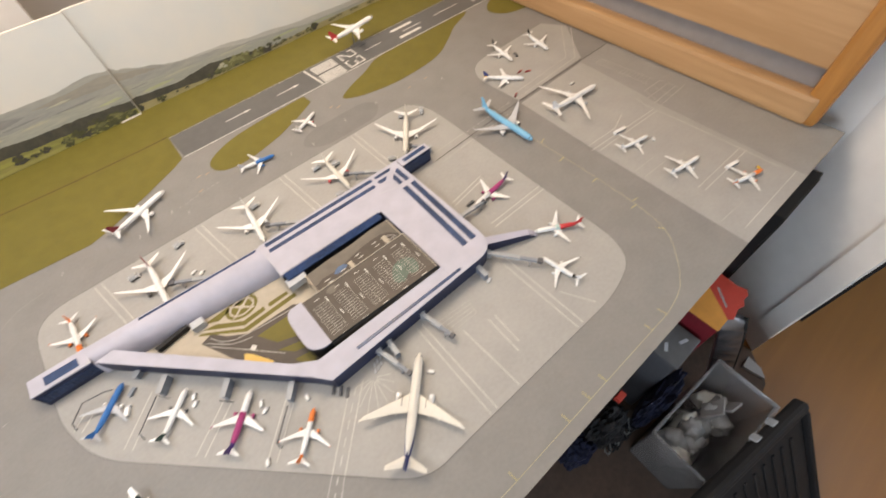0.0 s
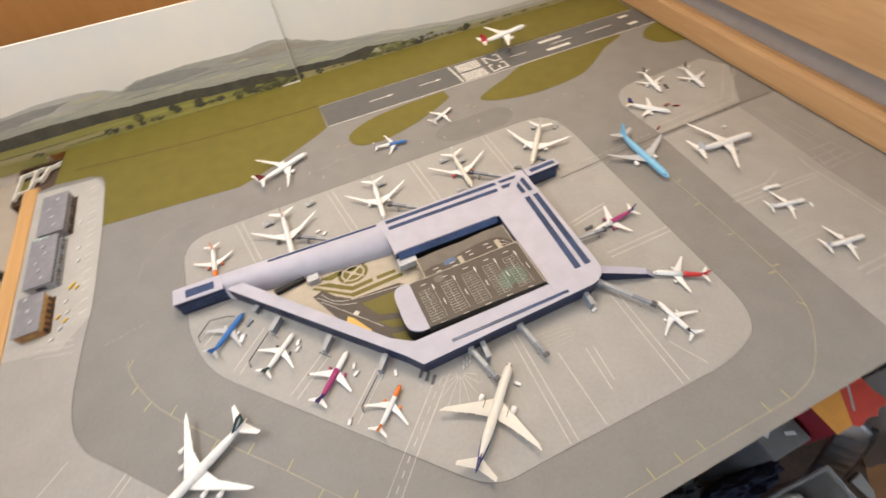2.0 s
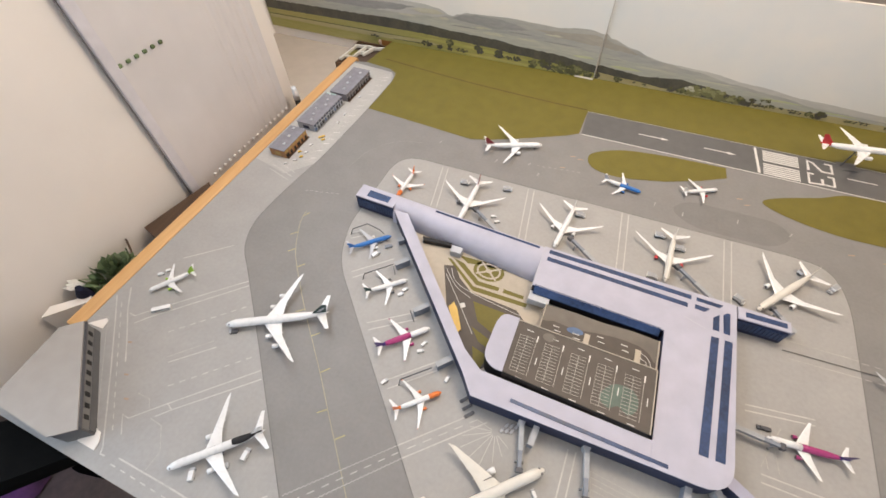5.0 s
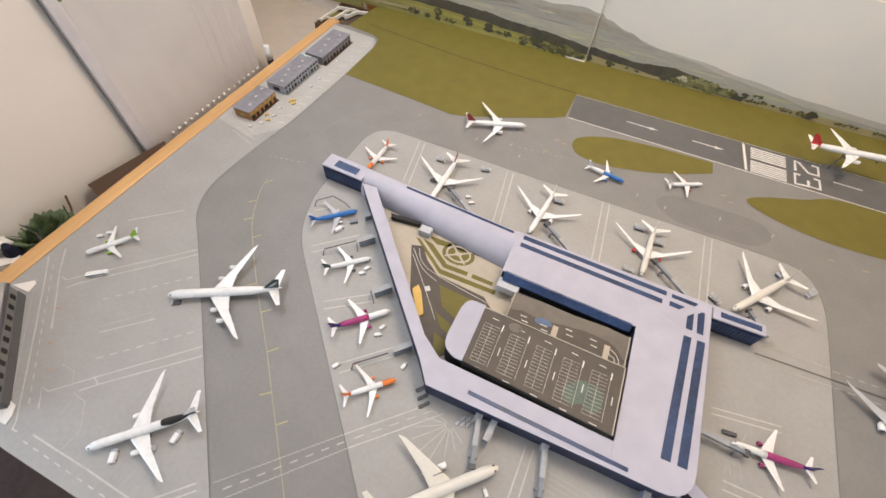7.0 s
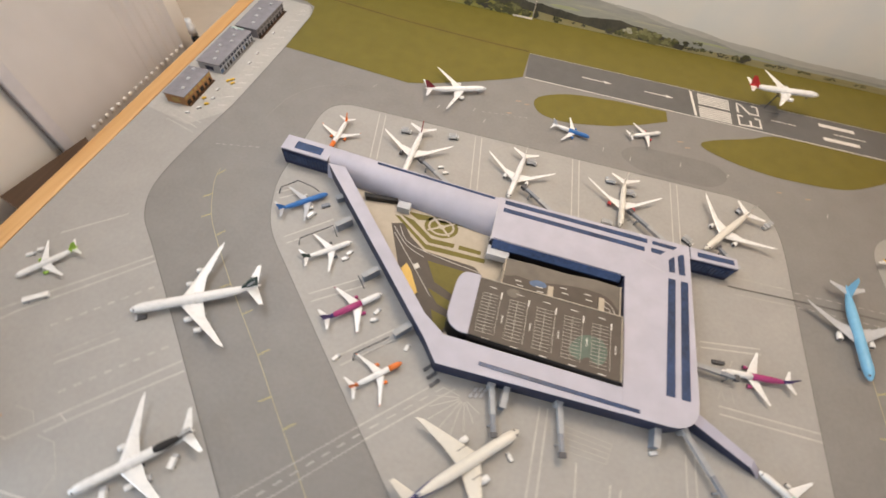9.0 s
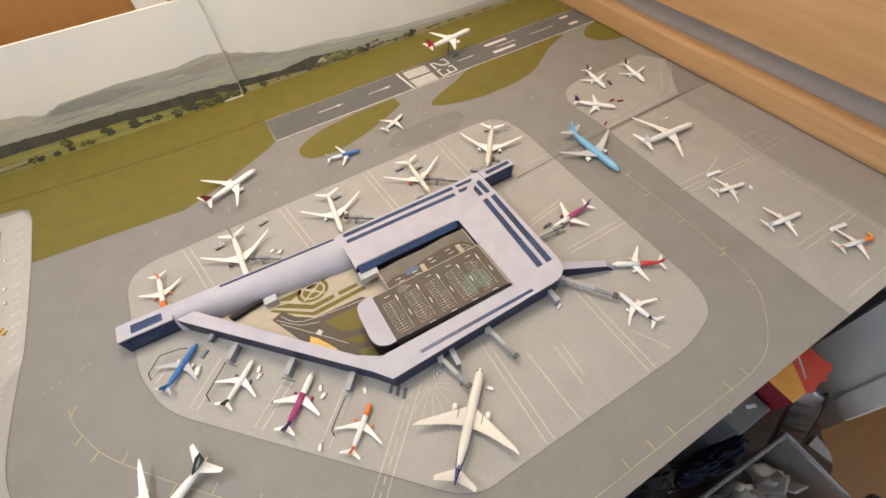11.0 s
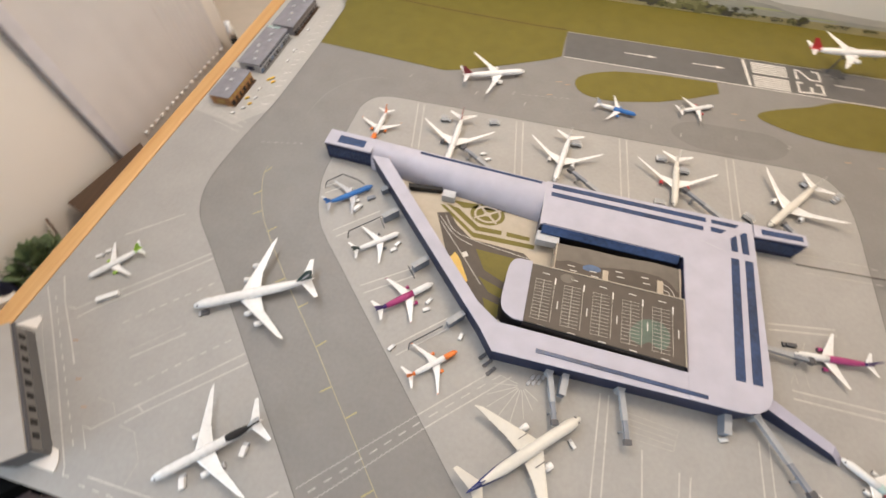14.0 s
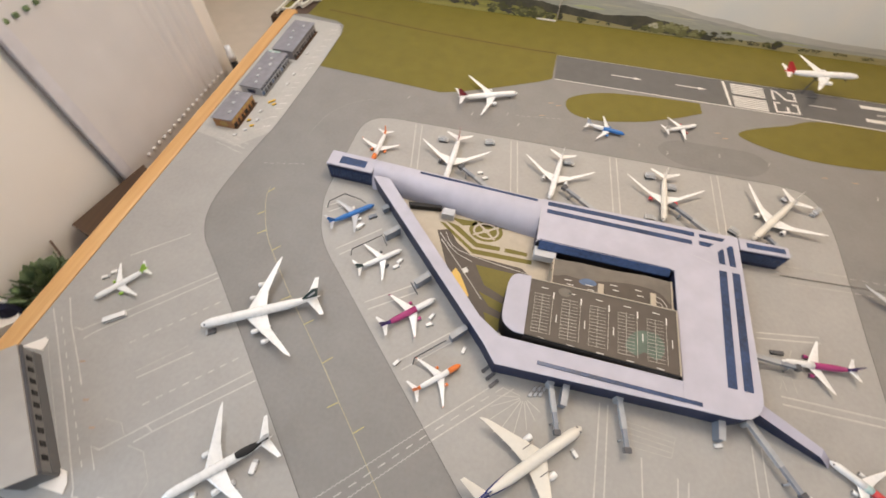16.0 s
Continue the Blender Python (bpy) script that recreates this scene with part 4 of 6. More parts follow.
def backdrop(name, x0, x1, y, label):
    top = 0.278
    root = tagged(link_bm(name, box(x0, x1, y, y + 0.006, 0.0005, top), M["sky"]), label, "backdrop", kind="structure")
    part("board_edge", box(x0, x1, y - 0.0004, y + 0.0064, top, top + 0.002), M["sky_edge"], root)

    def band(nm, upper, lower, off, mat, seed=0.0, amp=0.0, low_amp=0.0005):
        """A printed band between two skylines, clipped to the board; bands that miss the board are left out."""
        a0, a1 = max(x0 + 0.001, upper[0][0], lower[0][0]), min(x1 - 0.001, upper[-1][0], lower[-1][0])
        if a1 - a0 < 0.004:
            return
        up, lo = ridge(a0, a1, upper, seed, amp), ridge(a0, a1, lower, seed + 50, low_amp)
        bm = bmesh.new()
        a = [bm.verts.new((x, y - off, max(z, zl + 0.0002))) for (x, z), (_, zl) in zip(up, lo)]
        b = [bm.verts.new((x, y - off, zl)) for x, zl in lo]
        for i in range(len(a) - 1):
            bm.faces.new((a[i], a[i + 1], b[i + 1], b[i]))
        part(nm, bm, M[mat], root)

    base = [(-1.7, 0.02), (0.8, 0.01)]
    # hills, from the far haze to the near slopes
    band("far_hills", [(-1.7, 0.118), (-1.19, 0.130), (-1.09, 0.139), (-1.006, 0.139), (-0.953, 0.133), (-0.905, 0.117), (-0.80, 0.10), (-0.5, 0.10), (-0.333, 0.092), (-0.263, 0.081), (-0.171, 0.077), (-0.037, 0.062), (0.10, 0.048), (0.30, 0.040), (0.8, 0.034)], base, 0.0003, "hill_far", 11, 0.0010)
    band("near_hills", [(-1.7, 0.080), (-1.0, 0.100), (-0.905, 0.114), (-0.883, 0.124), (-0.851, 0.132), (-0.784, 0.134), (-0.72, 0.137), (-0.637, 0.134), (-0.576, 0.132), (-0.519, 0.139), (-0.492, 0.141), (-0.443, 0.134), (-0.423, 0.122), (-0.36, 0.104), (-0.295, 0.083), (-0.19, 0.072), (-0.079, 0.055), (0.024, 0.045), (0.132, 0.030), (0.30, 0.026), (0.8, 0.022)], base, 0.0005, "hill", 5, 0.0012)
    band("hill_shoulder", [(-0.90, 0.112), (-0.866, 0.125), (-0.82, 0.130), (-0.76, 0.130), (-0.71, 0.124), (-0.66, 0.112)], [(-0.90, 0.110), (-0.84, 0.104), (-0.76, 0.100), (-0.70, 0.105), (-0.66, 0.111)], 0.0007, "hill_dark", 9, 0.0010, 0.003)
    band("hill_shoulder", [(-1.64, 0.108), (-1.25, 0.120), (-1.10, 0.128), (-1.03, 0.126)], [(-1.64, 0.085), (-1.25, 0.092), (-1.10, 0.108), (-1.03, 0.124)], 0.0007, "hill_dark", 19, 0.0010, 0.003)
    band("hill_shoulder", [(-0.64, 0.118), (-0.56, 0.122), (-0.47, 0.128), (-0.40, 0.108), (-0.33, 0.090)], [(-0.64, 0.116), (-0.56, 0.104), (-0.47, 0.100), (-0.40, 0.092), (-0.33, 0.088)], 0.0007, "hill_warm", 29, 0.0012, 0.003)
    band("hill_fields", [(-1.7, 0.096), (-1.1, 0.100), (-0.976, 0.106), (-0.85, 0.096), (-0.768, 0.090), (-0.6, 0.088), (-0.46, 0.080), (-0.34, 0.068), (-0.2, 0.058), (-0.05, 0.044), (0.10, 0.030), (0.3, 0.022), (0.8, 0.018)], base, 0.0009, "hill_light", 23, 0.0030)
    # pale fields and hedge lines on the slopes
    for cx, cz, w, h, mat in ((-0.985, 0.119, 0.062, 0.0085, "field_pale"), (-0.93, 0.105, 0.020, 0.004, "field_pale"), (-1.06, 0.098, 0.04, 0.003, "field_pale"), (-0.86, 0.090, 0.05, 0.0025, "hill_dark"), (-0.765, 0.083, 0.040, 0.0048, "field_pale"), (-0.80, 0.096, 0.030, 0.003, "field_pale"), (-0.68, 0.098, 0.05, 0.002, "hill_dark"), (-0.66, 0.083, 0.04, 0.003, "field_pale"), (-0.56, 0.088, 0.07, 0.0018, "hill_dark"), (-0.585, 0.108, 0.03, 0.0028, "field_pale"), (-0.487, 0.062, 0.036, 0.0042, "field_green"), (-0.405, 0.066, 0.03, 0.0018, "hill_dark"), (-0.365, 0.046, 0.050, 0.0048, "field_green"), (-0.30, 0.058, 0.05, 0.002, "field_pale"), (-0.13, 0.050, 0.06, 0.002, "field_pale"), (0.04, 0.032, 0.06, 0.0035, "field_green"), (0.17, 0.024, 0.06, 0.0025, "field_green")):
        band("field_patch", [(cx - w, cz + 0.0002), (cx - 0.45 * w, cz + 0.8 * h), (cx + 0.3 * w, cz + h), (cx + w, cz + 0.0002)], [(cx - w, cz), (cx - 0.3 * w, cz - 0.8 * h), (cx + 0.5 * w, cz - 0.6 * h), (cx + w, cz)], 0.0011, mat, cx * 37, 0.0007, 0.0007)
    # the dark wood and the meadow below it
    wood_top = [(-1.7, 0.072), (-1.25, 0.076), (-1.13, 0.080), (-1.0, 0.077), (-0.894, 0.072), (-0.767, 0.069), (-0.668, 0.060), (-0.576, 0.057), (-0.508, 0.051), (-0.445, 0.044), (-0.372, 0.038), (-0.309, 0.033), (-0.269, 0.038), (-0.216, 0.044), (-0.165, 0.038), (-0.10, 0.028), (-0.05, 0.020), (-0.02, 0.014)]
    wood_low = [(-1.7, 0.043), (-1.15, 0.047), (-1.02, 0.048), (-0.908, 0.045), (-0.78, 0.041), (-0.679, 0.034), (-0.556, 0.029), (-0.451, 0.022), (-0.351, 0.017), (-0.226, 0.009), (-0.10, 0.004), (-0.02, 0.003)]
    band("meadow", [(x, z + 0.004) for x, z in wood_low[:-2]] + [(-0.10, 0.012), (0.0, 0.014), (0.15, 0.018), (0.35, 0.017), (0.8, 0.013)], [(-1.7, 0.001), (0.8, 0.001)], 0.0013, "field" if x0 < -0.8 else "field_dry", 43, 0.0008)
    band("tree_line", wood_top, wood_low, 0.0015, "trees", 31, 0.0022, 0.0012)
    if x0 < -0.8:
        band("meadow_strip", [(-1.64, 0.022), (-1.2, 0.024), (-1.0, 0.026), (-0.93, 0.020)], [(-1.64, 0.012), (-1.2, 0.010), (-1.0, 0.013), (-0.93, 0.0195)], 0.0017, "field_dry", 61, 0.001)
        band("meadow_strip", [(-1.05, 0.036), (-0.90, 0.037), (-0.75, 0.031), (-0.60, 0.021)], [(-1.05, 0.034), (-0.90, 0.028), (-0.75, 0.022), (-0.60, 0.0195)], 0.0017, "field_bright", 67, 0.001)
        band("meadow_strip", [(-0.95, 0.010), (-0.75, 0.012), (-0.55, 0.010), (-0.4455, 0.008)], [(-0.95, 0.006), (-0.75, 0.004), (-0.55, 0.003), (-0.4455, 0.002)], 0.0017, "field_bright", 71, 0.001)
        band("hedge_line", [(-1.64, 0.027), (-1.15, 0.027), (-1.03, 0.028)], [(-1.64, 0.024), (-1.15, 0.0245), (-1.03, 0.027)], 0.0019, "bush", 73, 0.0012, 0.0008)
        band("hedge_line", [(-1.12, 0.014), (-1.03, 0.016), (-0.97, 0.016)], [(-1.12, 0.0125), (-1.03, 0.013), (-0.97, 0.0145)], 0.0019, "bush", 77, 0.0012, 0.0008)

    def tree(cx, cz, w, h, i, tone, rng):
        """A printed tree or hedge: a dark mass of ragged lobes with lighter leaf clumps on its upper side."""
        dark, light = tone
        for layer, (count, mat) in enumerate(((16, dark), (12, light))):
            bm = bmesh.new()
            for lobe in range(count):
                a, r = rng.uniform(0, 2 * math.pi), math.sqrt(rng.uniform(0, 1)) * 0.78
                ox, oz = w * r * math.cos(a), h * r * math.sin(a)
                if layer:
                    ox, oz = ox * 0.8 - 0.10 * w, oz * 0.6 + 0.25 * h
                r0 = min(w, h) * (rng.uniform(0.26, 0.44) if not layer else rng.uniform(0.12, 0.24))
                pts = []
                for k in range(11):
                    b = 2 * math.pi * k / 11
                    q = r0 * rng.uniform(0.65, 1.25)
                    px = min(x1 - 0.002, max(x0 + 0.002, cx + ox + q * 1.15 * math.cos(b)))
                    pts.append((px, y - 0.0021 - 0.00002 * lobe - 0.0004 * layer - 0.0008 * (i % 3), max(0.0015, cz + oz + q * math.sin(b))))
                bm.faces.new([bm.verts.new(p) for p in pts])
            part("printed_tree", bm, M[mat], root)

    rng = random.Random(7 if x0 < -0.8 else 8)
    deep, mid, pale = ("trees", "bush"), ("bush", "bush_light"), ("bush_light", "bush_pale")
    if x0 < -0.8:
        spots = [(-1.19, 0.011, 0.016, 0.005, deep), (-0.995, 0.018, 0.020, 0.008, deep), (-0.946, 0.016, 0.009, 0.006, deep), (-0.911, 0.033, 0.011, 0.010, mid), (-0.909, 0.016, 0.009, 0.006, deep), (-0.867, 0.018, 0.019, 0.006, deep), (-0.811, 0.029, 0.014, 0.012, deep), (-0.742, 0.026, 0.015, 0.011, deep), (-0.715, 0.020, 0.022, 0.005, deep), (-0.684, 0.021, 0.012, 0.007, deep), (-0.628, 0.017, 0.017, 0.012, mid), (-0.595, 0.021, 0.017, 0.016, deep), (-0.56, 0.012, 0.014, 0.009, mid), (-0.537, 0.018, 0.018, 0.014, mid), (-0.500, 0.021, 0.020, 0.016, mid), (-0.465, 0.014, 0.012, 0.009, mid), (-0.55, 0.034, 0.02, 0.008, deep)]
    else:
        spots = [(-0.437, 0.012, 0.006, 0.009, deep), (-0.376, 0.013, 0.010, 0.008, mid), (-0.33, 0.012, 0.004, 0.003, deep), (-0.30, 0.010, 0.008, 0.003, deep), (-0.228, 0.012, 0.008, 0.007, deep), (-0.200, 0.014, 0.010, 0.008, mid), (-0.178, 0.018, 0.018, 0.014, ("bush_light", "field_pale")), (-0.140, 0.021, 0.020, 0.016, pale), (-0.108, 0.019, 0.020, 0.015, pale), (-0.070, 0.013, 0.016, 0.012, pale), (-0.05, 0.020, 0.010, 0.008, mid), (-0.011, 0.013, 0.022, 0.006, deep), (0.03, 0.012, 0.026, 0.0055, mid), (-0.022, 0.024, 0.007, 0.005, deep), (0.008, 0.029, 0.014, 0.0045, mid), (0.085, 0.012, 0.018, 0.005, deep), (0.118, 0.013, 0.008, 0.006, mid), (0.142, 0.017, 0.010, 0.010, deep), (0.132, 0.008, 0.008, 0.004, mid), (0.21, 0.013, 0.014, 0.004, mid), (0.24, 0.015, 0.016, 0.004, deep), (0.30, 0.013, 0.018, 0.004, mid), (0.37, 0.012, 0.015, 0.004, mid), (0.45, 0.011, 0.018, 0.0035, mid), (0.55, 0.010, 0.018, 0.003, mid)]
    for i, (cx, cz, w, h, tone) in enumerate(spots):
        tree(cx, cz, w * 1.3, h * 1.25, i, tone, rng)
    return root


bd_west = backdrop("backdrop_west", -1.635, -0.4445, BY - 0.012, "printed countryside backdrop with misty hills, trees and pale sky")
part("meadow_strip", box(-1.634, -1.182, BY - 0.0137, BY - 0.0061, -0.020, 0.0012), M["field"], bd_west, "lower edge of the printed meadow")
part("paper_edge", box(-0.50, -0.4447, BY - 0.0165, BY - 0.0145, 0.0012, 0.0052), M["sky_edge"], bd_west, "white torn paper edge")
backdrop("backdrop_east", -0.4435, 0.695, BY - 0.004, "printed countryside backdrop with misty hills and pale sky")

# ---- model aeroplanes ----


def loft(sections, sides=16, bm=None):
    """A body from (x, centre z, half width, half height) sections, closed at both ends."""
    bm = bm or bmesh.new()
    rings = []
    for x, cz, w, h in sections:
        rings.append([bm.verts.new((x, w * math.cos(2 * math.pi * k / sides), cz + h * math.sin(2 * math.pi * k / sides))) for k in range(sides)])
    for a, b in zip(rings, rings[1:]):
        for k in range(sides):
            bm.faces.new((a[k], a[(k + 1) % sides], b[(k + 1) % sides], b[k]))
    bm.faces.new(rings[0])
    bm.faces.new(rings[-1][::-1])
    return bm


def blade(root_le, root_te, tip_le, tip_te, thick_root, thick_tip, kink=None):
    """A wing or fin between a root and a tip chord, thin and rounded at the leading edge; points are 3D."""
    bm = bmesh.new()
    up = (Vector(root_te) - Vector(root_le)).cross(Vector(tip_le) - Vector(root_le)).normalized()
    chords = [(Vector(root_le), Vector(root_te), thick_root)] + ([(Vector(kink[0]), Vector(kink[1]), (thick_root + thick_tip) / 2)] if kink else []) + [(Vector(tip_le), Vector(tip_te), thick_tip)]
    rows = []
    for le, te, th in chords:
        c = te - le
        rows.append([bm.verts.new(p) for p in (le, le + c * 0.12 + up * th * 0.45, le + c * 0.4 + up * th * 0.5, te, le + c * 0.4 - up * th * 0.5, le + c * 0.12 - up * th * 0.4)])
    for a, b in zip(rows, rows[1:]):
        for k in range(6):
            bm.faces.new((a[k], a[(k + 1) % 6], b[(k + 1) % 6], b[k]))
    bm.faces.new(rows[0][::-1])
    bm.faces.new(rows[-1])
    return bm


def aeroplane(label, x, y, heading, length, span, fus=("white",), fin="white", engine="white", wing="white", tail="white", cuts=(), engines=2, winglet=None, z=0.0, wide=False, rear_engines=False, high=False, group="model aeroplanes on the airport", nose=None, lift=0.0, sweep_part=0.66, saddle=None, flank=None, swoosh=None):
    """One die-cast model. fus: colours from nose to tail, cuts: where they change, as parts of the length from the nose."""
    ob = thing("model_aeroplane", label, "model aeroplane", group, at=pose(x, y, z, 0, -lift, heading))
    L, R = length, (0.0435 if wide else 0.052) * length
    R = min(R, 0.0078) if wide else min(R, 0.0053)
    cz = R + (0.0065 if wide else 0.0042)

    def sec(f):
        """Section at f of the length from the nose."""
        xx = L / 2 - f * L
        if f < 0.13:
            t = f / 0.13
            r = R * math.sqrt(max(0.0, 1 - (1 - t) ** 2.1))
            return (xx, cz - R * 0.22 * (1 - t) ** 2, max(r, R * 0.06), max(r * (0.9 + 0.1 * t), R * 0.06))
        if f > 0.66:
            t = (f - 0.66) / 0.34
            r = R * (1 - t ** 1.7 * 0.93)
            return (xx, cz + R * 0.62 * t ** 1.6, r, r)
        return (xx, cz, R, R)

    bounds = [0.0, *cuts, 1.0]
    names = ["fuselage"] if len(fus) == 1 else (["nose_section", "fuselage", "tail_section"] if len(fus) == 3 else ["fuselage", "tail_section"])
    base = [0.0, 0.006, 0.018, 0.04, 0.07, 0.10, 0.13, 0.3, 0.5, 0.66, 0.72, 0.78, 0.84, 0.90, 0.95, 1.0]
    for i, col in enumerate(fus):
        a, b = bounds[i], bounds[i + 1]
        fs = sorted({a, b, *[f for f in base if a < f < b]})
        part(names[i], loft([sec(f) for f in fs]), M[col], ob, "", True)
    if saddle:
        bm = bmesh.new()
        rows = []
        for k in range(9):
            f = saddle[0] + (saddle[1] - saddle[0]) * k / 8
            xx, c, w, h = sec(f)
            spread = 14 + 62 * math.sin(math.pi * min(1.0, 0.12 + k / 8 * 0.75))
            rows.append([bm.verts.new((xx, w * 1.06 * math.sin(radians(a * spread)), c + h * 1.06 * math.cos(radians(a * spread)))) for a in (-1, -0.75, -0.5, -0.25, 0, 0.25, 0.5, 0.75, 1)])
        for p, q in zip(rows, rows[1:]):
            for k in range(8):
                bm.faces.new((p[k], p[k + 1], q[k + 1], q[k]))
        part("livery_patch", bm, M[saddle[2]], ob, "dark livery patch", True)
    if flank:
        for s in (-1, 1):
            bm = bmesh.new()
            rows = []
            for k in range(8):
                xx, c, w, h = sec(flank[0] + (flank[1] - flank[0]) * k / 7)
                top = 96 - 66 * (k / 7) ** 1.3
                rows.append([bm.verts.new((xx, s * w * 1.035 * math.sin(radians(a)), c + h * 1.035 * math.cos(radians(a)))) for a in (108, 108 + (top - 108) * 0.33, 108 + (top - 108) * 0.67, top)])
            for p, q in zip(rows, rows[1:]):
                for k in range(3):
                    bm.faces.new((p[k], p[k + 1], q[k + 1], q[k]))
            part("flank_stripe", bm, M[flank[2]], ob, "dark blue stripe along the rear flank", True)
    # cockpit glazing
    bm = bmesh.new()
    for s in (-1, 1):
        p = []
        for f, a in ((0.030, 62), (0.046, 68), (0.052, 36), (0.036, 28)):
            xx, c, w, h = sec(f)
            p.append(bm.verts.new((xx + 0.0002, s * w * 1.03 * math.cos(radians(a)), c + h * 1.03 * math.sin(radians(a)))))
        bm.faces.new(p)
    part("cockpit_window", bm, M["dgrey"], ob)
    half = span / 2
    zw = cz + (R * 0.85 if high else -R * 0.45)
    xr = L * 0.14
    for s in (-1, 1):
        sweep, chord = half * (sweep_part if wide else 0.54), L * (0.175 if wide else 0.165)
        dih = half * (0.10 if wide else 0.08)
        le, te = (xr, s * R * 0.55, zw), (xr - chord, s * R * 0.55, zw)
        kk = 0.36
        kle = (xr - sweep * kk, s * (R * 0.5 + (half - R * 0.5) * kk), zw + dih * kk * 0.7)
        kte = (xr - chord - 0.0025 * (L / 0.1), s * (R * 0.5 + (half - R * 0.5) * kk), zw + dih * kk * 0.7)
        tle = (xr - sweep, s * half * 0.97, zw + dih)
        tte = (xr - sweep - chord * 0.20, s * half * 0.97, zw + dih)
        w = part("wing", blade(le, te, tle, tte, R * 0.42, R * 0.09, (kle, kte)), M[wing], ob)
        if winglet:
            part("winglet", blade(tle, tte, (tle[0] - chord * 0.2, s * half * 1.0, tle[2] + L * 0.022), (tte[0] - chord * 0.12, s * half * 1.0, tle[2] + L * 0.022), R * 0.12, R * 0.06), M[winglet], w)
        elif wide:
            part("winglet", blade(tle, tte, (tle[0] - chord * 0.24, s * half * 1.05, tle[2] + L * 0.009), (tte[0] - chord * 0.10, s * half * 1.05, tle[2] + L * 0.009), R * 0.10, R * 0.05), M[wing], w)
        # flap track fairings, small pods past the trailing edge
        for f in (0.30, 0.52, 0.74) if wide else (0.34, 0.62):
            g = (f - kk) / (1 - kk) if f > kk else 0.0
            p = Vector(kte).lerp(Vector(tte), g) if f > kk else Vector(te).lerp(Vector(kte), f / kk)
            fl = chord * (0.17 - 0.07 * f)
            pod = part("flap_fairing", loft([(fl * 0.55, 0, R * 0.03, R * 0.03), (fl * 0.25, 0, R * 0.10, R * 0.10), (-fl * 0.2, 0, R * 0.09, R * 0.09), (-fl * 0.5, 0, R * 0.03, R * 0.03)], 6), M[wing], w, "", True)
            pod.location = (p.x, p.y, p.z - R * 0.06)
        # tailplane
        tz = cz + R * 0.45
        xt = -L * 0.375
        th = half * (0.40 if wide else 0.41)
        part("tailplane", blade((xt, s * R * 0.2, tz), (xt - L * 0.095, s * R * 0.2, tz), (xt - th * 0.55, s * th, tz + th * 0.1), (xt - th * 0.55 - L * 0.035, s * th, tz + th * 0.1), R * 0.22, R * 0.08), M[tail], ob)
        # engines under the wing
        where = [0.31] if engines == 2 else [0.32, 0.58]
        er = R * (0.62 if wide else 0.55) * (0.8 if engines == 4 else 1.0)
        for f in where:
            if rear_engines:
                ey, ez, ex = s * R * 1.55, cz + R * 0.35, -L * 0.27
            else:
                ey = s * (R * 0.5 + (half - R * 0.5) * f)
                ez = zw + dih * f * 0.7 - er * 1.15
                ex = xr - sweep * f + L * 0.025
            el = er * 3.2
            e = part("engine", loft([(ex + el * 0.5, ez, er * 0.86, er * 0.86), (ex + el * 0.42, ez, er, er), (ex + el * 0.05, ez, er * 1.0, er * 1.0), (ex - el * 0.3, ez, er * 0.78, er * 0.78), (ex - el * 0.32, ez, er * 0.5, er * 0.5), (ex - el * 0.5, ez, er * 0.22, er * 0.22)], 14), M[engine], ob, "", True)
            e2 = part("intake", loft([(ex + el * 0.505, ez, er * 0.70, er * 0.70), (ex + el * 0.512, ez, er * 0.15, er * 0.15)], 14), M["dgrey"], e)
            e2.location.x = ex * 0
            part("pylon", blade((ex + el * 0.25, ey, ez + er * 0.8), (ex - el * 0.45, ey, ez + er * 0.5), (ex + el * 0.02, ey, zw + dih * f * 0.7), (ex - el * 0.6, ey, zw + dih * f * 0.7), R * 0.1, R * 0.1), M[wing], ob)
            for v in (*e.data.vertices, *e2.data.vertices):
                v.co.y += ey
    # fin
    part("fin", blade((-L * 0.335, 0, cz + R * 0.75), (-L * 0.475, 0, cz + R * 0.75), (-L * 0.335 - L * 0.125, 0, cz + R * 0.75 + L * 0.135), (-L * 0.475 - L * 0.035, 0, cz + R * 0.75 + L * 0.135), R * 0.28, R * 0.10), M[fin], ob)
    if saddle:
        z0 = cz + R * 0.78
        part("fin_patch", prism([(-L * 0.345, -R * 0.16), (-L * 0.345, R * 0.16), (-L * 0.470, R * 0.16), (-L * 0.470, -R * 0.16)], z0, z0 + L * 0.028), M[saddle[2]], ob, "dark band on the fin")
    if swoosh:
        bm = bmesh.new()
        z0 = cz + R * 0.75
        plan = [(-0.385, 0.020), (-0.415, 0.050), (-0.447, 0.078), (-0.478, 0.092), (-0.470, 0.070), (-0.448, 0.052), (-0.420, 0.030)]
        two = [[bm.verts.new((L * px, s * R * 0.16, z0 + L * pz)) for px, pz in plan] for s in (-1, 1)]
        bm.faces.new(two[0])
        bm.faces.new(two[1][::-1])
        for k in range(7):
            bm.faces.new((two[0][k], two[1][k], two[1][(k + 1) % 7], two[0][(k + 1) % 7]))
        part("fin_swoosh", bm, M[swoosh], ob, "pale swoosh on the fin")
    # undercarriage
    g = 0.0016 if wide else 0.0011
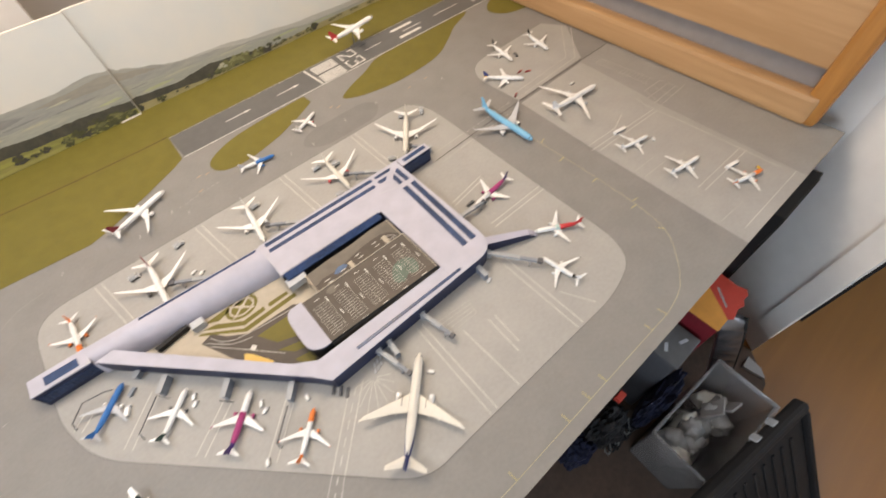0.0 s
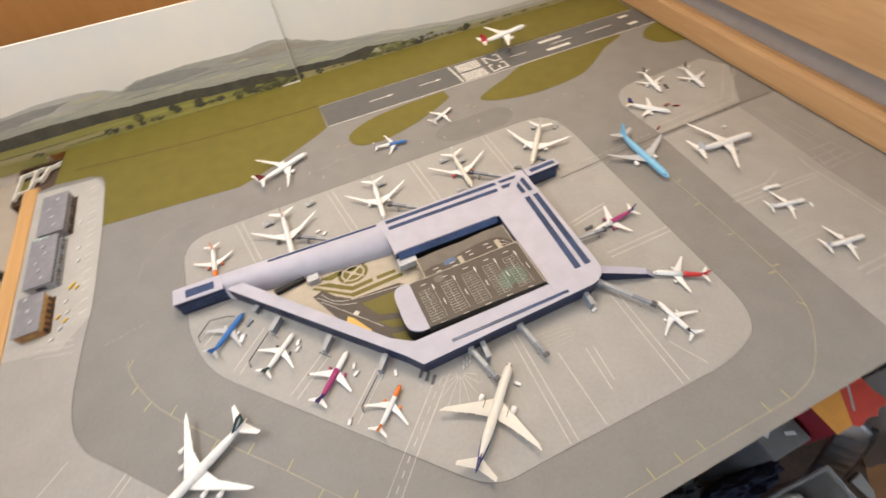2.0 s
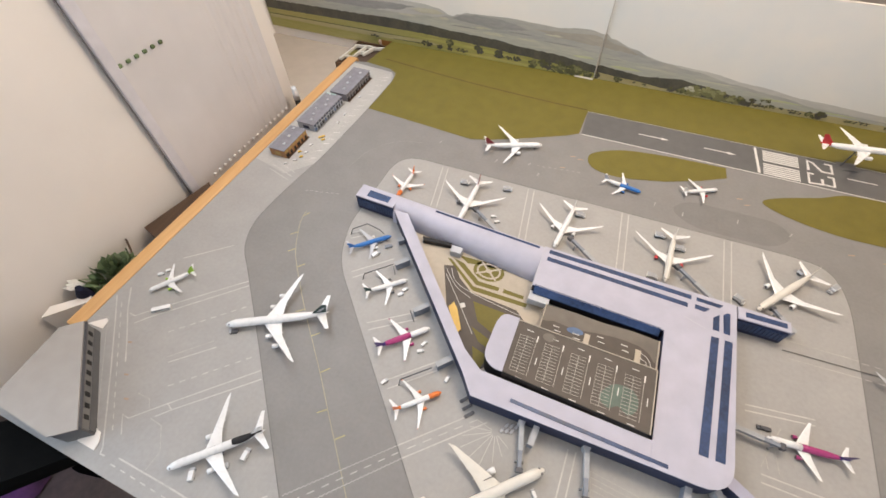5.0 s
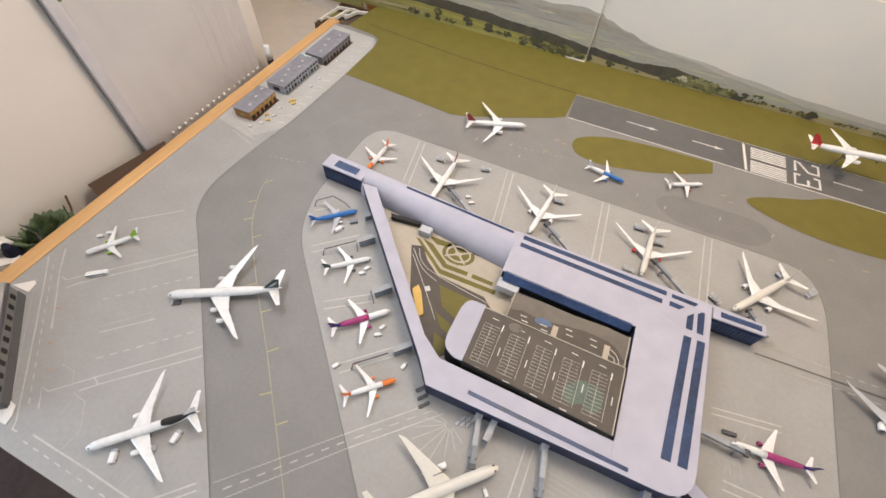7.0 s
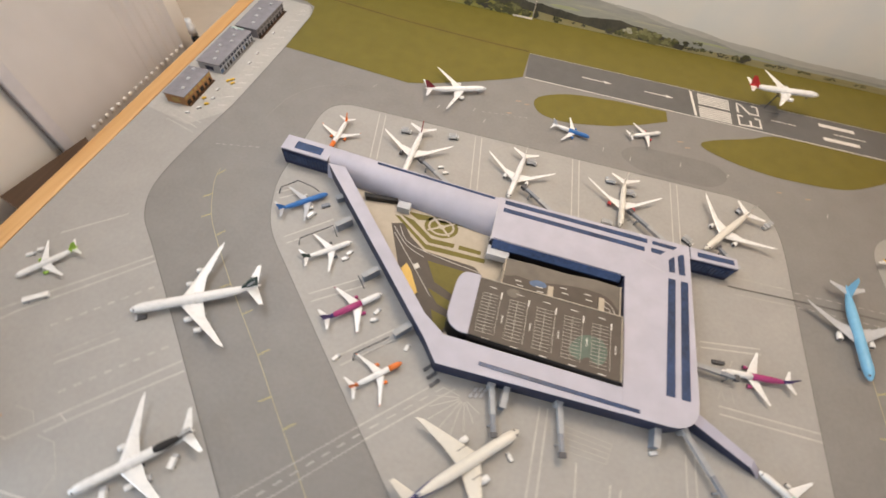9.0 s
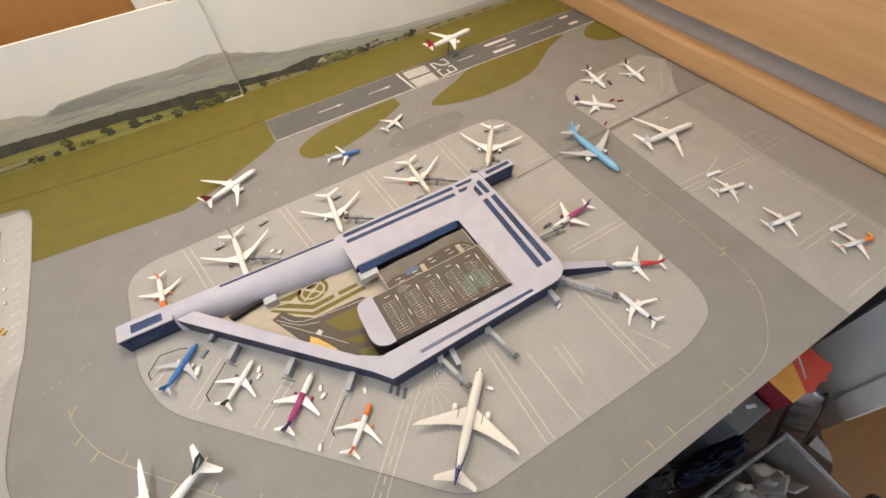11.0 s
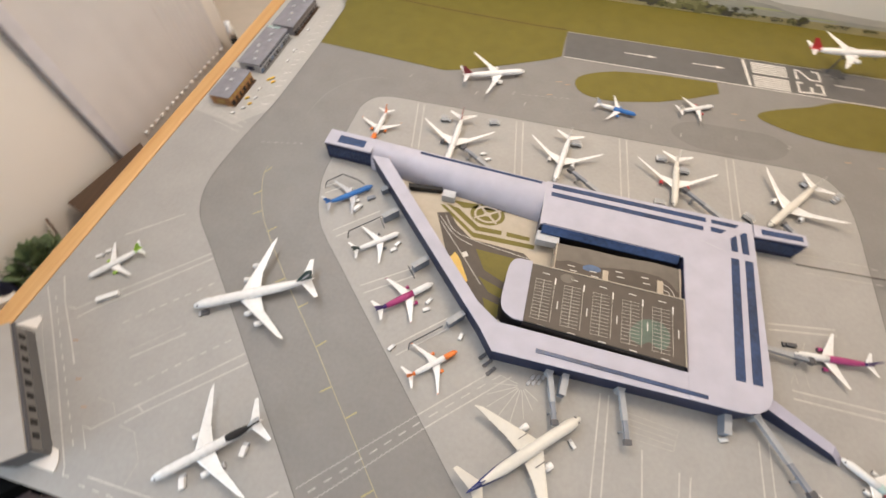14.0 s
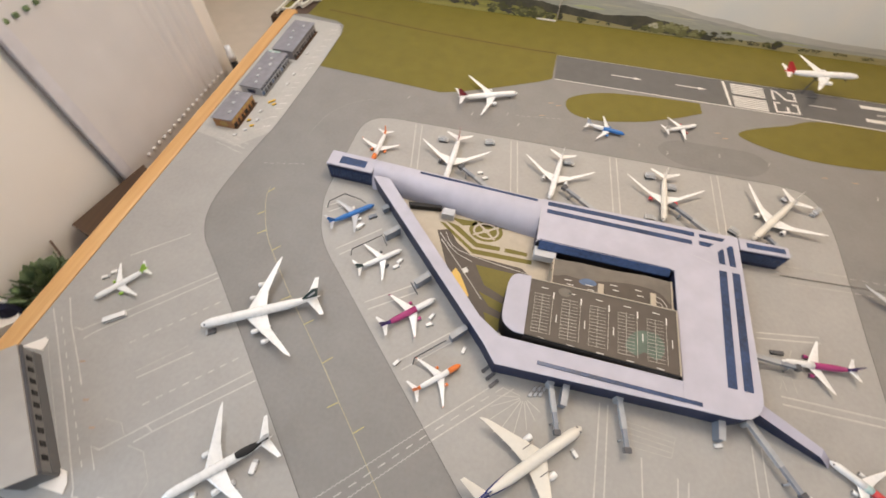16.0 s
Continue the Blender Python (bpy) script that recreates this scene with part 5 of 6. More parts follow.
    for gx, gy in ((L * 0.37, 0.0), (-L * 0.02, R * 0.9), (-L * 0.02, -R * 0.9)):
        leg = part("gear_leg", tube([(gx, gy, g), (gx, gy, cz - R * 0.6)], g * 0.35, None, 6), M["grey"], ob)
        bm = bmesh.new()
        for s in (-1, 1):
            tube([(gx, gy + s * g * 0.5, g), (gx, gy + s * g * 1.1, g)], g, bm, 8)
        part("wheel", bm, M["dgrey"], leg)
    return ob


def by_nose(nx, ny, heading, length):
    return nx - math.cos(radians(heading)) * length / 2, ny - math.sin(radians(heading)) * length / 2


aeroplane("white narrow-body model aeroplane with orange nose, engines and tail", *by_nose(-0.771, -0.394, -91, 0.094), -91, 0.094, 0.085, ("orange", "white", "orange"), "orange", "orange", cuts=(0.20, 0.86), winglet="orange")
aeroplane("white wide-body model aeroplane with a dark red fin", *by_nose(-0.610, -0.416, -91, 0.138), -91, 0.138, 0.142, ("white",), "dred", "dgrey", wide=True)
aeroplane("plain white wide-body model aeroplane at its stand", *by_nose(-0.400, -0.408, -97, 0.130), -97, 0.130, 0.137, ("white",), "white", "white", wide=True)
aeroplane("white wide-body model aeroplane with red engines", *by_nose(-0.182, -0.411, -93, 0.128), -93, 0.128, 0.143, ("cream",), "cream", "red", wide=True)
aeroplane("long plain white wide-body model aeroplane at the pier end", *by_nose(-0.022, -0.413, -129, 0.155), -129, 0.155, 0.153, ("cream",), "cream", "white", wide=True)
aeroplane("white wide-body model aeroplane with a dark red fin on the taxiway", -0.573, -0.124, 22, 0.144, 0.143, ("white",), "dred", "white", wide=True)
aeroplane("small model airliner, blue front and white rear", -0.297, -0.169, -9, 0.087, 0.084, ("blue", "white"), "lgrey", "blue", cuts=(0.55,))
aeroplane("small white model airliner with red tail stripe on the taxiway", -0.130, -0.122, 27, 0.083, 0.080, ("white",), "cream", "red", tail="white")
aeroplane("pale blue wide-body model aeroplane crossing the taxiway", 0.224, -0.508, -91, 0.177, 0.150, ("ltblue",), "ltblue", "white", wing="lgrey", tail="lgrey", wide=True)
aeroplane("white narrow-body model aeroplane with a black fin", 0.449, -0.277, -100, 0.100, 0.090, ("white",), "black", "white", winglet="black")
aeroplane("white narrow-body model aeroplane with a black fin", 0.560, -0.317, -101, 0.100, 0.090, ("white",), "black", "white", winglet="black")
aeroplane("white narrow-body model aeroplane with a purple and yellow tail", 0.361, -0.369, -48, 0.112, 0.088, ("white", "gold"), "dblue", "white", cuts=(0.90,))
aeroplane("white wide-body model aeroplane with grey engines", 0.417, -0.566, -5, 0.163, 0.168, ("white",), "white", "grey", wide=True)
aeroplane("small white model airliner on the remote apron", 0.383, -0.768, -12, 0.085, 0.086, ("white",), "white", "white")
aeroplane("white model airliner with grey tail on the remote apron", 0.395, -0.888, -9, 0.094, 0.090, ("white",), "lgrey", "white")
aeroplane("white model airliner with an orange nose and orange tail", 0.455, -0.998, -15, 0.088, 0.084, ("orange", "white", "orange"), "white", "orange", cuts=(0.3, 0.85))
aeroplane("white narrow-body model aeroplane with a magenta rear half", 0.040, -0.641, -175, 0.110, 0.086, ("white", "pink", "purple"), "purple", "pink", cuts=(0.42, 0.86))
aeroplane("white narrow-body model aeroplane with teal band and red rear half", 0.065, -0.806, 149, 0.099, 0.084, ("white", "teal_pale", "red"), "red", "white", cuts=(0.44, 0.53))
aeroplane("white narrow-body model aeroplane with a black tail", -0.008, -0.874, 98, 0.084, 0.088, ("white", "black"), "white", "white", cuts=(0.80,), winglet="black")
liner = aeroplane("large white wide-body model aeroplane with a dark blue tail", -0.380, -0.882, 44, 0.182, 0.158, ("cream", "dblue"), "dblue", "white", wing="cream", tail="cream", cuts=(0.88,), wide=True, sweep_part=0.56, flank=(0.52, 0.885, "dblue"))
for side in (-1, 1):
    part("flap_mark", box(0.002, 0.016, side * 0.0195 - 0.0005, side * 0.0195 + 0.0005, 0.0116, 0.0142), M["dgrey"], liner)
aeroplane("blue narrow-body model aeroplane with white wings", -0.763, -0.536, 43, 0.093, 0.089, ("blue",), "blue", "white", wing="lgrey", tail="lgrey")
aeroplane("white narrow-body model aeroplane with a dark green tail", -0.680, -0.620, 41, 0.087, 0.086, ("white", "dgreen"), "dgreen", "dgrey", cuts=(0.85,))
aeroplane("white narrow-body model aeroplane with a magenta middle and purple tail", -0.601, -0.707, 44, 0.102, 0.088, ("white", "pink", "purple"), "purple", "pink", cuts=(0.36, 0.82), winglet="pink")
aeroplane("white narrow-body model aeroplane with an orange nose and tail", -0.530, -0.799, 43, 0.083, 0.084, ("orange", "white", "orange"), "orange", "orange", cuts=(0.26, 0.84), winglet="orange")
aeroplane("large white four-engined model aeroplane with a dark green fin", -0.832, -0.763, -151, 0.190, 0.174, ("white",), "dgreen", "white", engines=4, wide=True, swoosh="lgrey")
aeroplane("white wide-body model aeroplane with a black fin and rear fuselage", -0.783, -0.983, -136, 0.147, 0.150, ("white",), "white", "white", wide=True, sweep_part=0.55, saddle=(0.66, 0.90, "black"))
aeroplane("small white model airliner with a lime green tail", -1.087, -0.771, -126, 0.090, 0.083, ("white", "lime"), "lime", "lime", cuts=(0.86,))
flyer = aeroplane("white model aeroplane with a red fin raised on a clear stand", 0.184, 0.098, 4, 0.165, 0.135, ("white", "red"), "red", "white", tail="white", cuts=(0.86,), wide=True, z=0.040, lift=3)
part("display_stand", tube([(-0.01, 0, -0.040), (-0.004, 0, 0.004)], 0.0015, None, 8), M["dgrey"], flyer, "thin dark display stand")
part("stand_foot", box(-0.030, 0.022, -0.015, 0.015, -0.040, -0.0385, 0.0005), M["steel_dark"], flyer, "smoky display foot")


# ---- jet bridges ----
def jet_bridge(x0, y0, x1, y1, label="grey card jet bridge reaching from the terminal to an aeroplane", z=0.015, mat="grey"):
    ob = thing("jet_bridge", label, "jet bridge", "jet bridges round the terminal", at=pose(x0, y0, 0, 0, 0, math.degrees(math.atan2(y1 - y0, x1 - x0))))
    n = math.hypot(x1 - x0, y1 - y0)
    part("rotunda", tube([(0, 0, 0), (0, 0, z + 0.004)], 0.0055, None, 14), M[mat], ob)
    part("tunnel", box(0, n * 0.58, -0.0038, 0.0038, z - 0.0035, z + 0.0035, 0.0004), M[mat], ob)
    part("tunnel", box(n * 0.5, n * 0.92, -0.0030, 0.0030, z - 0.0028, z + 0.0028, 0.0004), M["steel"], ob)
    part("cab", box(n * 0.90, n, -0.0050, 0.0050, z - 0.0036, z + 0.0040, 0.0008), M["dgrey"], ob, "dark cab")
    for s in (-1, 1):
        leg = part("support_leg", box(n * 0.76, n * 0.78, s * 0.005 - 0.0007, s * 0.005 + 0.0007, 0.0, z, 0.0), M["grey"], ob)
        part("wheel", tube([(n * 0.77, s * 0.005 - 0.001, 0.0015), (n * 0.77, s * 0.005 + 0.001, 0.0015)], 0.0015, None, 8), M["dgrey"], leg)
    part("axle_beam", box(n * 0.755, n * 0.785, -0.0058, 0.0058, z - 0.006, z - 0.0034), M["grey"], ob)
    return ob


for a in ((-0.500, -0.428, -0.590, -0.368), (-0.292, -0.436, -0.378, -0.372), (-0.080, -0.440, -0.168, -0.366), (0.030, -0.440, 0.000, -0.402), (-0.062, -0.650, 0.006, -0.655), (-0.084, -0.756, -0.024, -0.842), (-0.364, -0.768, -0.348, -0.838), (-0.264, -0.766, -0.252, -0.838)):
    jet_bridge(*a)
# covered corner walkway with a sloping roof
ramp = thing("corner_walkway", "long lavender card ramp with a navy side at the terminal corner", "jet bridge", "jet bridges round the terminal", at=pose(-0.080, -0.736, 0, 0, 0, -24))
bm = bmesh.new()
v = [bm.verts.new(p) for p in ((0, -0.008, 0), (0.115, -0.006, 0), (0.095, -0.006, 0.016), (0, -0.008, 0.030), (0, 0.008, 0), (0.115, 0.006, 0), (0.095, 0.006, 0.016), (0, 0.008, 0.030))]
for q in ((0, 1, 2, 3), (7, 6, 5, 4), (3, 2, 6, 7), (2, 1, 5, 6), (0, 3, 7, 4)):
    bm.faces.new([v[i] for i in q])
part("tunnel", bm, M["navy"], ramp)
bm = bmesh.new()
v = [bm.verts.new(p) for p in ((0, -0.009, 0.0305), (0.097, -0.007, 0.0165), (0.117, -0.007, 0.0005), (0.117, 0.007, 0.0005), (0.097, 0.007, 0.0165), (0, 0.009, 0.0305))]
bm.faces.new((v[0], v[1], v[4], v[5]))
bm.faces.new((v[1], v[2], v[3], v[4]))
part("roof", bm, M["roof_shade"], ramp)


# card stubs on the south-west side and frames for the bridges
def stub(x, y, turn, ln=0.026, h=0.018, w=0.0085):
    ob = thing("gate_stub", "small grey-lavender card gate block against the terminal", "gate block", "gate blocks", at=pose(x, y, 0, 0, 0, turn))
    part("body", box(0, ln, -w / 2, w / 2, 0, h, 0.0006), M["steel"], ob)
    part("gate_roof", box(-0.0005, ln + 0.0005, -w / 2 - 0.0005, w / 2 + 0.0005, h, h + 0.0012), M["grey"], ob)
    return ob


for x, y in ((-0.664, -0.550), (-0.584, -0.632), (-0.504, -0.712)):
    stub(x, y, 228, 0.030)
for x, y in ((-0.341, -0.766), (-0.122, -0.760)):
    stub(x, y, 265, 0.03)
stub(-0.700, -0.503, 222, 0.012, 0.012, 0.009)


def gantry(pts, label="thin dark wire gantry of a jet bridge beside the aeroplane"):
    ob = tagged(link_bm("bridge_gantry", tube([(x, y, z) for x, y, z in pts], 0.0011, None, 6), M["dgrey"]), label, "jet bridge", "jet bridge gantries")
    return ob


gantry([(-0.818, -0.526, 0.0), (-0.814, -0.520, 0.013), (-0.791, -0.496, 0.014), (-0.757, -0.502, 0.014), (-0.744, -0.508, 0.013)])
gantry([(-0.735, -0.620, 0.0), (-0.733, -0.614, 0.013), (-0.690, -0.572, 0.013), (-0.675, -0.592, 0.013)])
gantry([(-0.612, -0.654, 0.013), (-0.595, -0.673, 0.013)])
gantry([(-0.572, -0.785, 0.0), (-0.571, -0.779, 0.013), (-0.530, -0.740, 0.013)])


# ---- ground vehicles ----
def vehicle(x, y, turn, ln=0.022, w=0.0066, h=0.0062, body="white", top="lgrey", label="tiny white model service truck on the apron", z=0.0):
    ob = thing("service_truck", label, "model vehicle", "service vehicles", at=pose(x, y, z, 0, 0, turn))
    part("body", box(-ln / 2, ln * 0.26, -w / 2, w / 2, 0.0014, h, 0.0005), M[body], ob)
    part("cab", box(ln * 0.28, ln / 2, -w / 2, w / 2, 0.0014, h * 0.8, 0.0006), M[top], ob)
    for wx in (-ln * 0.3, ln * 0.33):
        for s in (-1, 1):
            part("wheel", tube([(wx, s * w * 0.5 - 0.0004, 0.0012), (wx, s * w * 0.5 + 0.0004, 0.0012)], 0.0012, None, 8), M["dgrey"], ob)
    return ob


def loader(x, y, turn):
    """A high-lift catering truck: a box body on a scissor frame behind a low cab."""
    ob = thing("catering_truck", "white model catering truck with a grey roof at a wide-body aeroplane", "model vehicle", "catering trucks", at=pose(x, y, 0, 0, 0, turn))
    part("chassis", box(-0.0100, 0.0105, -0.0040, 0.0040, 0.0013, 0.0026), M["dgrey"], ob)
    part("body", box(-0.0105, 0.0052, -0.0050, 0.0050, 0.0058, 0.0118, 0.0004), M["white"], ob)
    part("roof", box(-0.0100, 0.0047, -0.0046, 0.0046, 0.0119, 0.0123), M["grey"], ob, "grey roof")
    part("cab", box(0.0062, 0.0108, -0.0042, 0.0042, 0.0027, 0.0070, 0.0006), M["white"], ob)
    part("windscreen", box(0.0105, 0.0110, -0.0034, 0.0034, 0.0048, 0.0064), M["dgrey"], ob)
    part("platform", box(0.0054, 0.0092, -0.0040, 0.0040, 0.0080, 0.0086), M["grey"], ob)
    for s in (-1, 1):
        part("scissor", tube([(-0.008, s * 0.003, 0.0027), (0.003, s * 0.003, 0.0057)], 0.0004, None, 5), M["grey"], ob)
        for wx in (-0.007, 0.007):
            part("wheel", tube([(wx, s * 0.0038 - 0.0005, 0.0014), (wx, s * 0.0038 + 0.0005, 0.0014)], 0.0014, None, 8), M["dgrey"], ob)
    return ob


def bus(x, y, turn):
    ob = thing("apron_bus", "long white model apron bus with dark windows", "model vehicle", "apron buses", at=pose(x, y, 0, 0, 0, turn))
    part("body", box(-0.017, 0.017, -0.0042, 0.0042, 0.001, 0.0078, 0.0008), M["white"], ob)
    part("window_band", box(-0.0155, 0.0155, -0.0044, 0.0044, 0.0042, 0.0064), M["dgrey"], ob)
    for wx in (-0.011, 0.011):
        for s in (-1, 1):
            part("wheel", tube([(wx, s * 0.0042 - 0.0004, 0.0012), (wx, s * 0.0042 + 0.0004, 0.0012)], 0.0012, None, 8), M["dgrey"], ob)


bus(-1.063, -0.827, 38)
bus(0.400, -0.718, -11)
bus(0.472, -0.957, -12)
for v in ((-0.201, -0.290, 5), (-0.160, -0.312, 5), (0.064, -0.283, 50), (0.113, -0.308, -130), (-0.050, -0.398, -35), (-0.541, -0.274, 15), (-0.368, -0.293, 5), (-0.205, -0.404, 0), (-0.642, -0.290, 5)):
    loader(*v)
for v in ((-0.740, -0.556, 62), (-0.764, -1.000, 40), (-0.800, -1.026, 120), (-0.742, -0.972, 95)):
    vehicle(*v, 0.018, 0.0072, 0.0075)
for v in ((-0.533, -0.377, 30), (-0.545, -0.365, 20), (-0.645, -0.611, 60), (-0.648, -0.624, 40), (-0.563, -0.701, 65), (-0.563, -0.716, 30), (-0.754, -0.535, 50), (-0.500, -0.745, 80), (-0.597, -0.789, 60), (0.43, -0.79, 60), (0.475, -0.515, 0), (-0.320, -0.853, 130), (-1.127, -0.765, 38), (-1.118, -0.752, 38), (-0.06, -0.655, 90), (-0.058, -0.585, 100), (-0.122, -0.795, 20)):
    vehicle(*v, 0.0125, 0.0052, 0.0052)
for i in range(3):
    for j in range(2):
        vehicle(-0.384 + 0.0075 * i - 0.005 * j, -0.778 - 0.0095 * j + 0.002 * i, 65, 0.0085, 0.0042, 0.003, "lgrey", "lgrey", "tiny pale grey model baggage cart by the pier")
for x, y, t in ((-0.015, -0.630, 185), (0.475, -0.310, 255)):
    vehicle(x, y, t, 0.02, 0.006, 0.005, "dgrey", "dgrey", "tiny dark model tow tug at a nose wheel")
vehicle(-0.724, -0.528, 40, 0.016, 0.007, 0.006, "steel", "steel", "tiny blue-grey model steps beside the blue aeroplane")
vehicle(-0.900, -0.812, 210, 0.016, 0.008, 0.005, "dgrey", "lgrey", "tiny dark model tow tug at a nose wheel")
for x, y, t in ((-0.46, -0.765, 50), (-0.452, -0.775, 50), (-0.445, -0.785, 50)):
    vehicle(x, y, t, 0.018, 0.005, 0.003, "dgrey", "dgrey", "row of tiny dark baggage dollies")
for x, y, t in ((-1.068, -0.265, 60), (-1.062, -0.258, 60), (-1.085, -0.335, 50), (-1.055, -0.27, 60), (-1.07, -0.35, 40), (-0.815, -0.402, 30), (-0.80, -0.398, 30), (0.505, -1.0, 60)):
    vehicle(x, y, t, 0.010, 0.0045, 0.004, "gold", "tan", "tiny yellow model ground vehicle")
for x, y, t in ((0.420, -0.375, 10), (0.437, -0.390, 340), (0.335, -0.440, 30)):
    vehicle(x, y, t, 0.018, 0.004, 0.004, "dred", "red", "tiny red model steps on the apron")

for x, y, t in ((-1.074, -0.300, 70), (-1.068, -0.330, 60), (-1.078, -0.366, 30), (-1.092, -0.386, 20), (-1.060, -0.150, 80), (-1.058, -0.190, 80), (-1.064, -0.060, 85)):
    vehicle(x, y, t, 0.009, 0.004, 0.0035)

# ---- sheds along the west edge ----


def shed(x, y, ln, depth, h, turn, wallmat, label, windows=8, bandmat="black", doormat="steel", slabmat="steel_mid"):
    ob = thing("apron_shed", label, "model building", "sheds along the west edge", at=pose(x, y, 0, 0, 0, turn))
    part("wall", box(-ln / 2, ln / 2, -depth / 2, depth / 2, 0, h), M[wallmat], ob)
    part("roof", box(-ln / 2 - 0.0015, ln / 2 + 0.0015, -depth / 2 - 0.0015, depth / 2 + 0.0015, h, h + 0.002, 0.0005), M["shed_roof"], ob, "blue-grey card roof")
    for k in range(windows):
        wx = -ln / 2 + ln * (k + 0.5) / windows
        hw = ln / windows * (0.22 if k % 3 else 0.36)
        part("door", box(wx - hw, wx + hw, -depth / 2 - 0.0007, -depth / 2, h * 0.02, h * 0.46), M["black" if k % 4 else doormat], ob)
        part("window", box(wx - ln / windows * 0.34, wx + ln / windows * 0.34, -depth / 2 - 0.0006, -depth / 2, h * 0.66, h * 0.90), M[bandmat], ob)
        if k % 2:
            oy = 0.008 * ((k // 2) % 3 - 1)
            part("roof_vent", box(wx - 0.0035, wx + 0.0035, oy - 0.003, oy + 0.003, h + 0.002, h + 0.0042, 0.0005), M["lgrey"], ob)
    part("end_window", box(-ln / 2 - 0.0006, -ln / 2, -depth * 0.18, depth * 0.18, h * 0.25, h * 0.70), M[bandmat], ob)
    part("apron_slab", box(-ln / 2, ln / 2, -depth / 2 - 0.007, -depth / 2 - 0.001, 0.0006, 0.0014), M[slabmat], ob, "dark strip at the shed's foot")
    return ob


shed(-1.1255, -0.3205, 0.095, 0.046, 0.022, 90, "brick", "brown brick model shed with a grey roof", 6, "tan_dull", "black", "walnut")
shed(-1.1205, -0.1755, 0.145, 0.052, 0.021, 90, "steel_pale", "pale blue-grey clad model cargo shed with a grey roof", 12, "navy", "blue_ink")
shed(-1.112, -0.024, 0.138, 0.054, 0.022, 90, "slate", "dark grey model cargo shed with open bays", 9, "steel_dark", "black", "walnut")
tagged(link_bm("roof_patch", box(-1.142, -1.112, -0.108, -0.1025, 0.0232, 0.0250, 0.0005), M["teal_pale"]), "pale teal card patch on a shed roof", "card")

# ---- hangar at the south-west corner ----
hangar = thing("hangar", "large grey card hangar with a dark windowed front", "model building", at=pose(0, 0, 0))
HB, HF, HW = (-0.987, -1.043), (-1.137, -0.909), 0.040
plan = [HF, HB, (-1.020, -1.068), (-1.155, -1.064), (-1.166, -0.935)]
# walls take a dark grey that stands for shade on the south side
part("wall", prism(plan, 0.0, HW), M["steel_dark"], hangar, "card wall coloured dark for shade")
part("roof", prism([(-1.138, -0.908), (-0.985, -1.044), (-1.019, -1.070), (-1.156, -1.066), (-1.168, -0.934)], HW, HW + 0.0025), M["hangar_roof"], hangar, "plain pale grey roof")
hu = (Vector(HB) - Vector(HF)).normalized()
hn = Vector((-hu.y, hu.x))
if hn.x < 0:
    hn = -hn


def on_front(name, s0, s1, d0, d1, z0, z1, mat, label=""):
    """A block on the hangar front: s along it, d out of it."""
    q = [Vector(HF) + hu * s + hn * d for s, d in ((s0, d0), (s1, d0), (s1, d1), (s0, d1))]
    part(name, prism([tuple(v) for v in q], z0, z1), M[mat], hangar, label)


on_front("upper_front", 0.001, 0.198, 0.0002, 0.0010, 0.0167, 0.0353, "steel_mid", "mid grey upper front")
on_front("front_band", 0.001, 0.198, 0.0002, 0.0020, 0.0, 0.0165, "steel_dark", "dark grey lower front")
on_front("eave", -0.001, 0.201, 0.0002, 0.0030, 0.0355, 0.0398, "dgrey", "dark eave strip")
for k in range(9):
    s = 0.014 + k * 0.020
    on_front("window", s, s + 0.008, 0.0011, 0.0018, 0.0195, 0.0300, "black")
part("card_flap", prism([(-1.172, -0.904), (-1.147, -0.882), (-1.139, -0.886), (-1.136, -0.902)], 0.001, 0.0022), M["sky_edge"], hangar, "small cream card flap")
part("card_flap", prism([(-0.999, -1.034), (-0.982, -1.036), (-0.972, -1.048), (-0.969, -1.060), (-1.007, -1.060)], 0.001, 0.0022), M["sky_edge"], hangar, "small cream card flap")

# ---- pine shelf edge beyond the sheet ----
rail = thing("pine_rail", "honey pine rail along the table edge", "bed rail", at=pose(-1.19, -0.36, 0))
part("rail_board", box(-0.028, 0.008, -0.56, 0.500, -0.12, 0.001, 0.006), M["pine"], rail)
for y in (-0.36, 0.02, 0.40):
    part("bracket", box(-0.022, 0.004, y - 0.018, y + 0.018, -0.30, -0.1205), M["pine"], rail)

# ---- oak headboard on the east side ----
head = thing("headboard", "oak headboard of wide rounded horizontal boards with gaps", "headboard", at=pose(0.725, -0.36, 0))
part("bottom_rail", box(-0.026, 0.016, -0.645, 0.625, 0.001, 0.072, 0.012), M["oak"], head)
part("wide_slat", box(-0.010, 0.012, -0.62, 0.60, 0.125, 0.295, 0.004), M["oak"], head)
part("wide_slat", box(-0.010, 0.012, -0.62, 0.60, 0.355, 0.50, 0.004), M["oak"], head)
part("end_post", box(-0.020, 0.022, -0.665, -0.615, 0.001, 0.56, 0.012), M["oak_z"], head)
part("end_post", box(-0.020, 0.022, 0.60, 0.645, 0.001, 0.56, 0.012), M["oak_z"], head)
part("backing", box(0.013, 0.020, -0.614, 0.60, 0.03, 0.55), M["pole"], head, "grey board behind the gaps")

